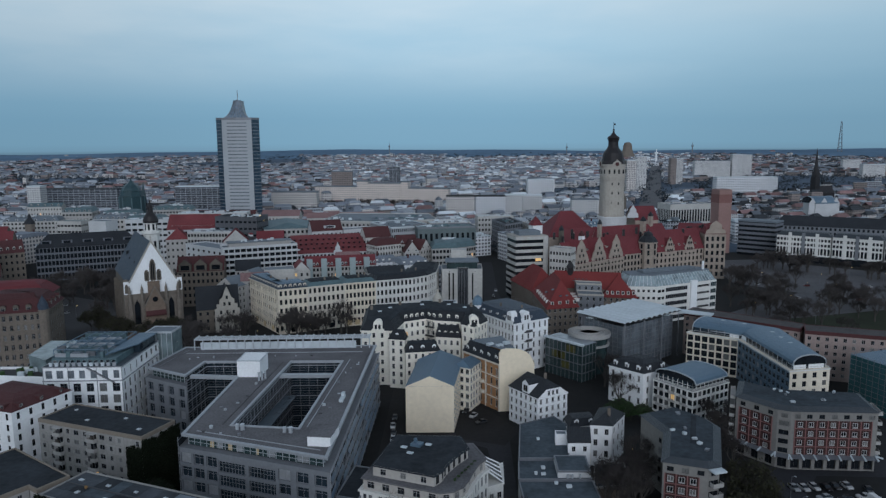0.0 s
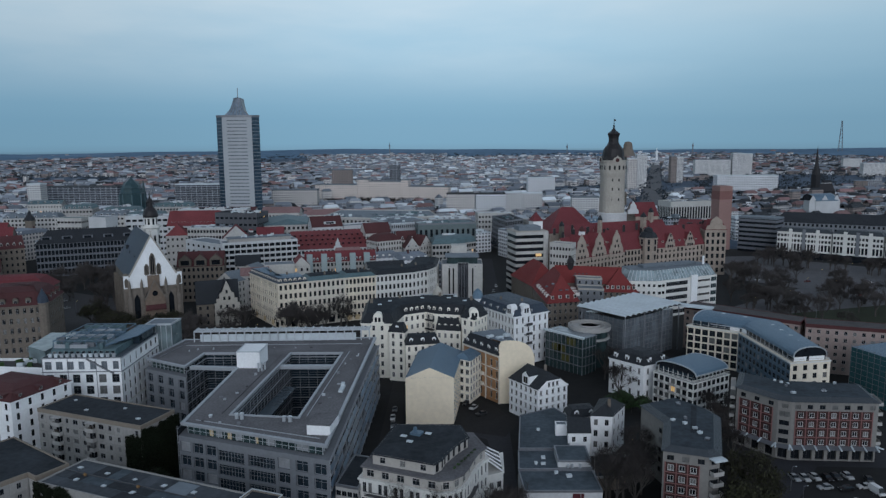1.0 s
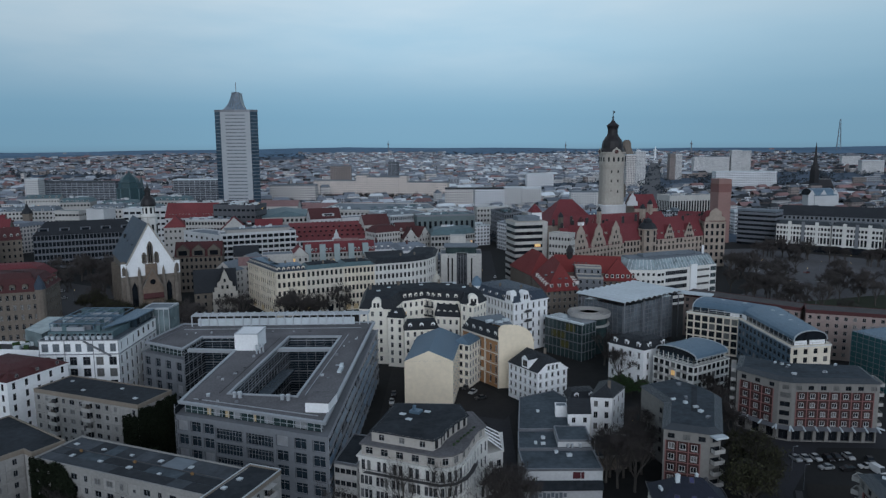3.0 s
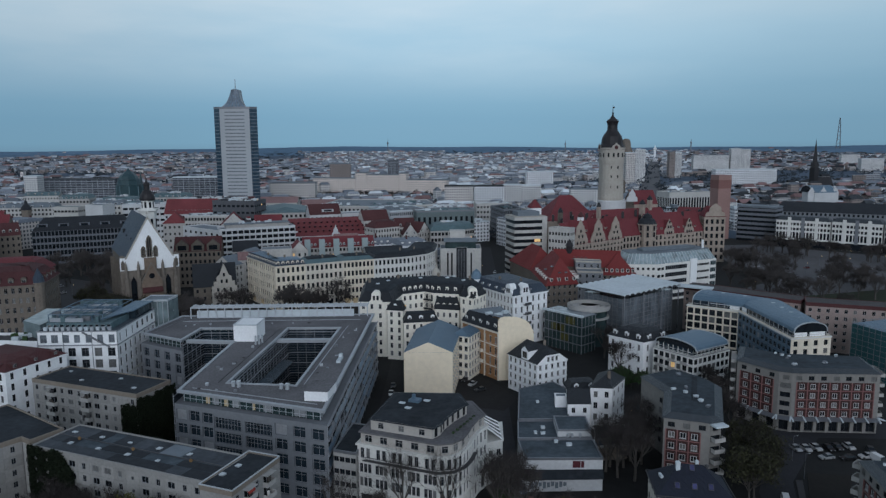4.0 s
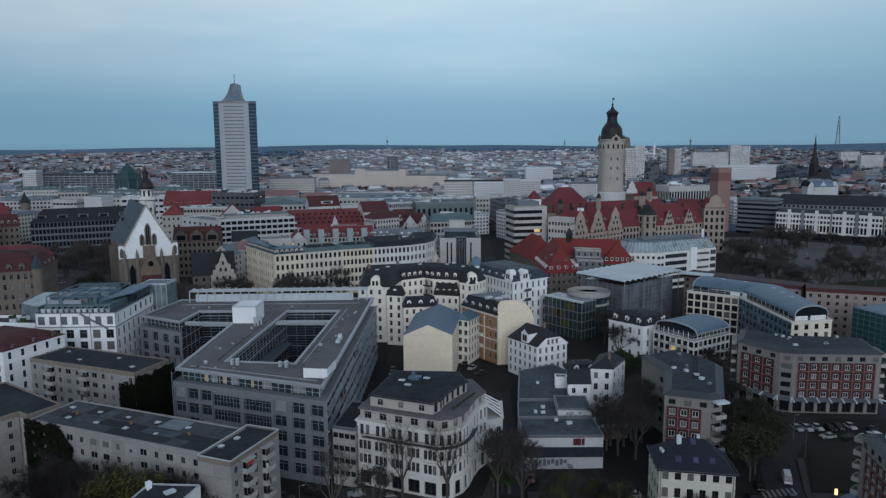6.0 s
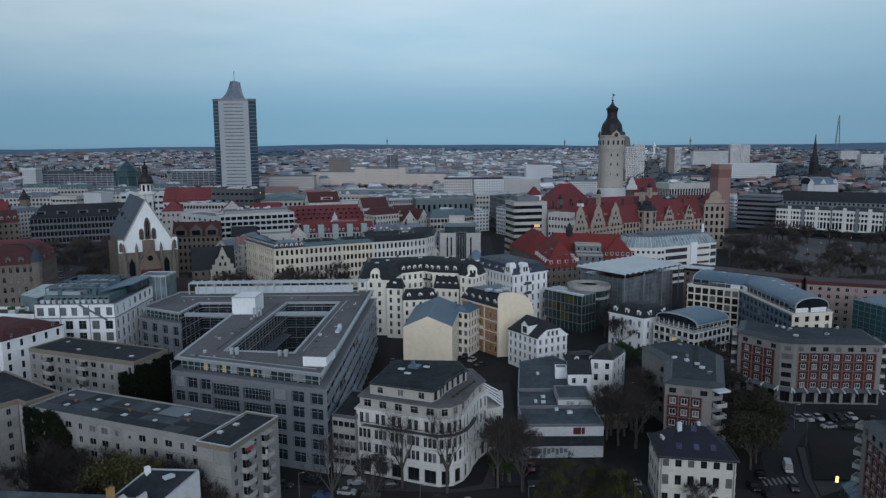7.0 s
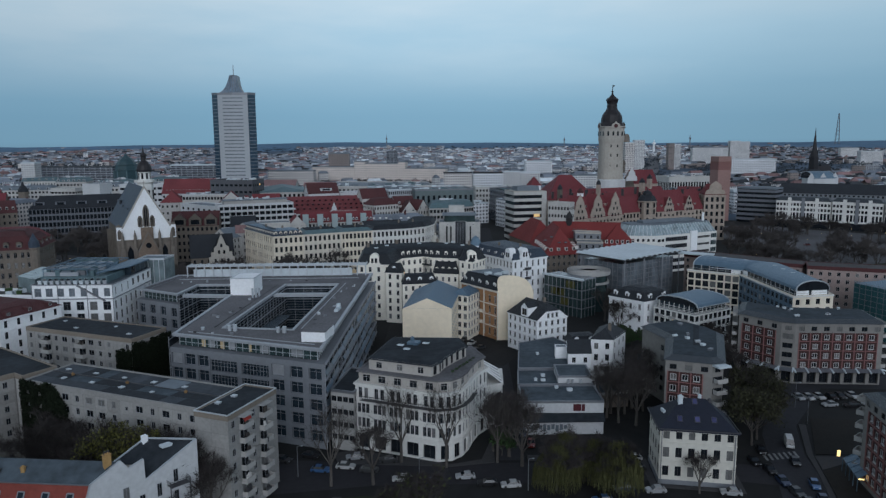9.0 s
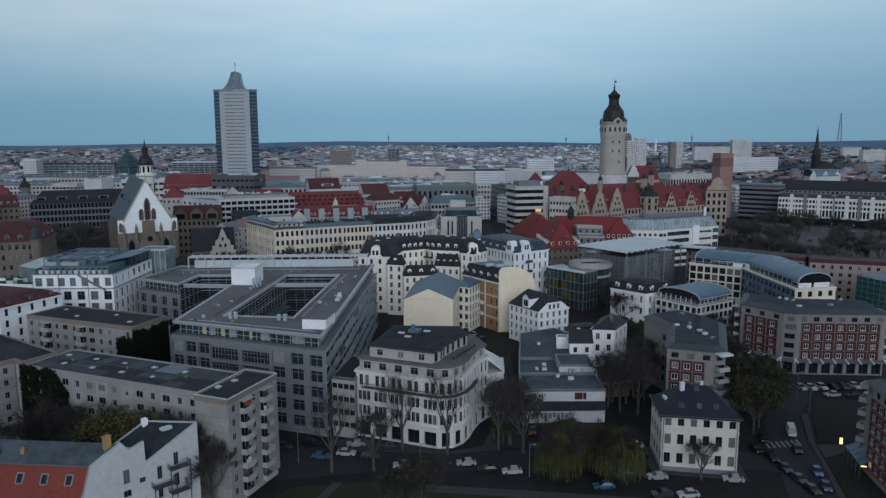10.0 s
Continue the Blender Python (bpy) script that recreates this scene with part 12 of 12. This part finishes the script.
# ---- cars ----
def car(label, paint, van=False):
    t = thing("van" if van else "car", label, "van" if van else "car", 0, 0, 0, "parked cars")
    L, W, H = (5.2, 1.95, 2.1) if van else (4.3, 1.78, 1.46)
    s = Shape()
    sec = [(-L / 2, .35, .70), (-L / 2 + .1, .25, .86), (-L * .28, .22, .92), (-L * .1, .22, .95), (L * .36, .22, .97), (L / 2 - .08, .25, .90), (L / 2, .35, .70)]
    for (x0, a0, b0), (x1, a1, b1) in zip(sec, sec[1:]):
        w0, w1 = W / 2 * (1 if abs(x0) < L * .45 else .88), W / 2 * (1 if abs(x1) < L * .45 else .88)
        s.face([(x0, -w0, b0), (x1, -w1, b1), (x1, w1, b1), (x0, w0, b0)])
        s.face([(x0, -w0, a0), (x1, -w1, a1), (x1, -w1, b1), (x0, -w0, b0)])
        s.face([(x1, w1, a1), (x0, w0, a0), (x0, w0, b0), (x1, w1, b1)])
    for x, a, b in (sec[0], sec[-1]):
        w = W / 2 * .88
        q = [(x, -w, a), (x, w, a), (x, w, b), (x, -w, b)]
        s.face(q if x > 0 else q[::-1])
    f0, f1, r1, r0 = (-L * .40, -L * .30, L * .40, L * .47) if van else (-L * .22, -L * .06, L * .26, L * .42)
    w0, w1 = W / 2 * .96, W / 2 * .78
    s.face([(f1, -w1, H), (r1, -w1, H), (r1, w1, H), (f1, w1, H)])
    s.link("body", paint, t)
    g = Shape()
    zb = .95
    g.face([(f0, w0, zb), (f0, -w0, zb), (f1, -w1, H), (f1, w1, H)])
    g.link("windscreen", PANE, t)
    g = Shape()
    g.face([(r0, -w0, zb), (r0, w0, zb), (r1, w1, H), (r1, -w1, H)])
    g.link("rear_window", PANE, t)
    for sg in (-1, 1):
        g = Shape()
        q = [(f0, sg * w0, zb), (r0, sg * w0, zb), (r1, sg * w1, H), (f1, sg * w1, H)]
        g.face(q if sg < 0 else q[::-1])
        g.link("side_panel" if van else "side_window", paint if van else PANE, t)
    for x in (-L * .3, L * .31):
        for sg in (-1, 1):
            w = Shape()
            n = 10
            ra = [(x + .32 * math.cos(2 * math.pi * i / n), sg * W * .5, .32 + .32 * math.sin(2 * math.pi * i / n)) for i in range(n)]
            rb = [(p[0], sg * (W * .5 - .2), p[2]) for p in ra]
            w.face(ra if sg < 0 else ra[::-1])
            for i in range(n):
                j = (i + 1) % n
                w.face([ra[i], rb[i], rb[j], ra[j]])
            w.link("wheel", TYRE, t)
    for sg in (-1, 1):
        h = Shape()
        h.box(-L / 2 + .05, sg * W * .33, .6, .76, .1, .35)
        h.link("headlight", PALEROOF, t)
    return t


PAINTS = [("white", (.46, .46, .46)), ("silver", (.34, .35, .36)), ("dark grey", (.045, .047, .05)), ("black", (.015, .015, .017)), ("dark blue", (.02, .035, .08)), ("blue", (.04, .10, .22)), ("dark red", (.14, .02, .02))]
protos = [car(f"parked {n} car beside the kerb", mat(n.replace(" ", "_") + "_car_paint", c, .3, .06, 1.0, metal=.2, spec=.6)) for n, c in PAINTS]
van_w = car("white delivery van on the side street", mat("white_van_paint", (.62, .62, .62), .4, .06), True)
CARS = [(-20.4, 159.2, 8, 1), (-12.6, 157.6, 4, 2), (-22.0, 154.4, 172, 0), (-16.5, 152.6, 175, 2), (-8.9, 148.2, 3, 0), (-3.2, 146.4, 2, 4), (4.9, 149.2, 4, 1), (14.5, 145.2, 5, 0), (9.5, 146.0, 4, 3), (-31, 160, 160, 3), (-37, 158, 158, 2), (-45, 157, 155, 4),
        (43.2, 152.6, 3, 3), (48.5, 134.8, 6, 0), (60.0, 141.2, -9, 1), (26.5, 152.2, 100, 5), (20.2, 172.5, 86, 4), (32.6, 138.4, 5, 5),
        (104.0, 196.5, 98, 0), (107.2, 197.0, 98, 0), (101.2, 196.6, 98, 1), (110.6, 196.6, 95, 3), (113.4, 197.2, 95, 2), (117.0, 197.6, 96, 0), (107.0, 190.8, 10, 1), (112.6, 190.0, 8, 3), (118.4, 191.2, 5, 0), (121.8, 195.0, 80, 2),
        (72.6, 151.4, 92, 3), (73.0, 146.0, 92, 4), (73.6, 141.0, 95, 2), (74.0, 136.4, 95, 3), (80.2, 155.4, 76, 3), (79.0, 144.4, 76, 5), (77.4, 137.8, 76, 4), (71.0, 155.8, 92, 3),
        (10.6, 253.6, 60, 0), (8.0, 258.0, 70, 3), (13.2, 247.5, 30, 2), (-17.6, 232.6, 90, 1), (-18.4, 244, 92, 0), (-17.8, 238, 90, 3), (-18.2, 252, 90, 2),
        (-226, 420, 30, 0), (-222, 400, 100, 0), (-219, 394, 100, 1), (-216, 388, 100, 3), (-238, 440, 20, 1), (30, 420, 90, 0), (33, 440, 88, 3), (32, 462, 90, 2), (35, 480, 90, 0),
        (220, 498, 30, 0), (236, 488, 20, 3), (252, 492, 15, 6), (270, 480, 10, 0), (284, 478, 200, 1), (300, 474, 10, 3), (200, 412, 20, 0), (232, 430, 25, 3), (262, 446, 15, 6), (310, 462, 12, 0), (226, 452, 22, 0), (244, 458, 20, 1), (276, 466, 14, 3), (292, 486, 12, 0), (318, 482, 12, 6), (330, 470, 12, 1), (212, 438, 24, 2), (340, 478, 10, 0), (352, 484, 12, 3), (258, 474, 200, 1)]
for x, y, a, k in CARS:
    copy_thing(protos[k], pose(x, y, .03, 0, 0, a))
copy_thing(van_w, pose(83.6, 165.4, .04, 0, 0, 72))
for p, (x, y, a) in zip(protos, ((43.8, 157.9, 4), (44.6, 142.4, 3), (43.4, 134.9, 6), (75.2, 161.6, 78), (38.2, 143.4, 4), (-27.4, 152.8, 172), (21.4, 166.2, 86))):
    p.matrix_basis = pose(x, y, .03, 0, 0, a)
van_w.matrix_basis = pose(120.0, 188.4, .04, 0, 0, 100)


# ---- street lamps and lit signs ----
def street_lamp(x, y, lit=True, h=7.0):
    t = thing("street_lamp", "grey street lamp with a warm lit head" if lit else "grey unlit street lamp", "street lamp", x, y, 0, "street lamps")
    s = Shape()
    s.lathe(x, y, [(0, .12), (h, .06)], 8)
    s.beam((x, y, h), (x + .9, y, h + .2), .05)
    s.link("pole", STEEL, t)
    g = Shape()
    g.box(x + 1.0, y, h + .08, h + .22, .45, .2)
    g.link("lamp_head", LAMP if lit else METAL, t)


for x, y, l in ((-32, 150.5, False), (-5, 144.2, False), (18, 143.6, False), (94.6, 178.6, False), (56.2, 209.0, True), (97, 190, False), (-95, 352, True), (-70, 362, True), (-52, 371, True), (-36, 380, True), (-20, 390, True), (-215, 410, True), (-2, 418, True), (210, 430, True), (240, 470, True), (280, 490, True), (310, 500, True), (180, 410, True), (340, 492, True), (225, 505, True), (195, 398, True), (255, 462, True), (265, 500, True), (295, 470, True), (325, 505, True), (300, 525, True), (345, 515, True), (175, 372, True), (205, 388, False), (24.4, 400, True), (25, 470, True)):
    street_lamp(x, y, l)
sg = thing("lit_sign", "yellow lit sign box above an entrance", "sign", 88.2, 152.3, 3.0)
s = Shape()
s.box(88.2, 152.3, 3.2, 4.6, .6, .2, -.3)
s.link("sign_box", LAMP, sg)
s = Shape()
s.box(87.4, 142.2, 2.6, 2.85, 1.2, .2, -.3)
s.link("sign_strip", LAMP, sg)

link_far_panes()
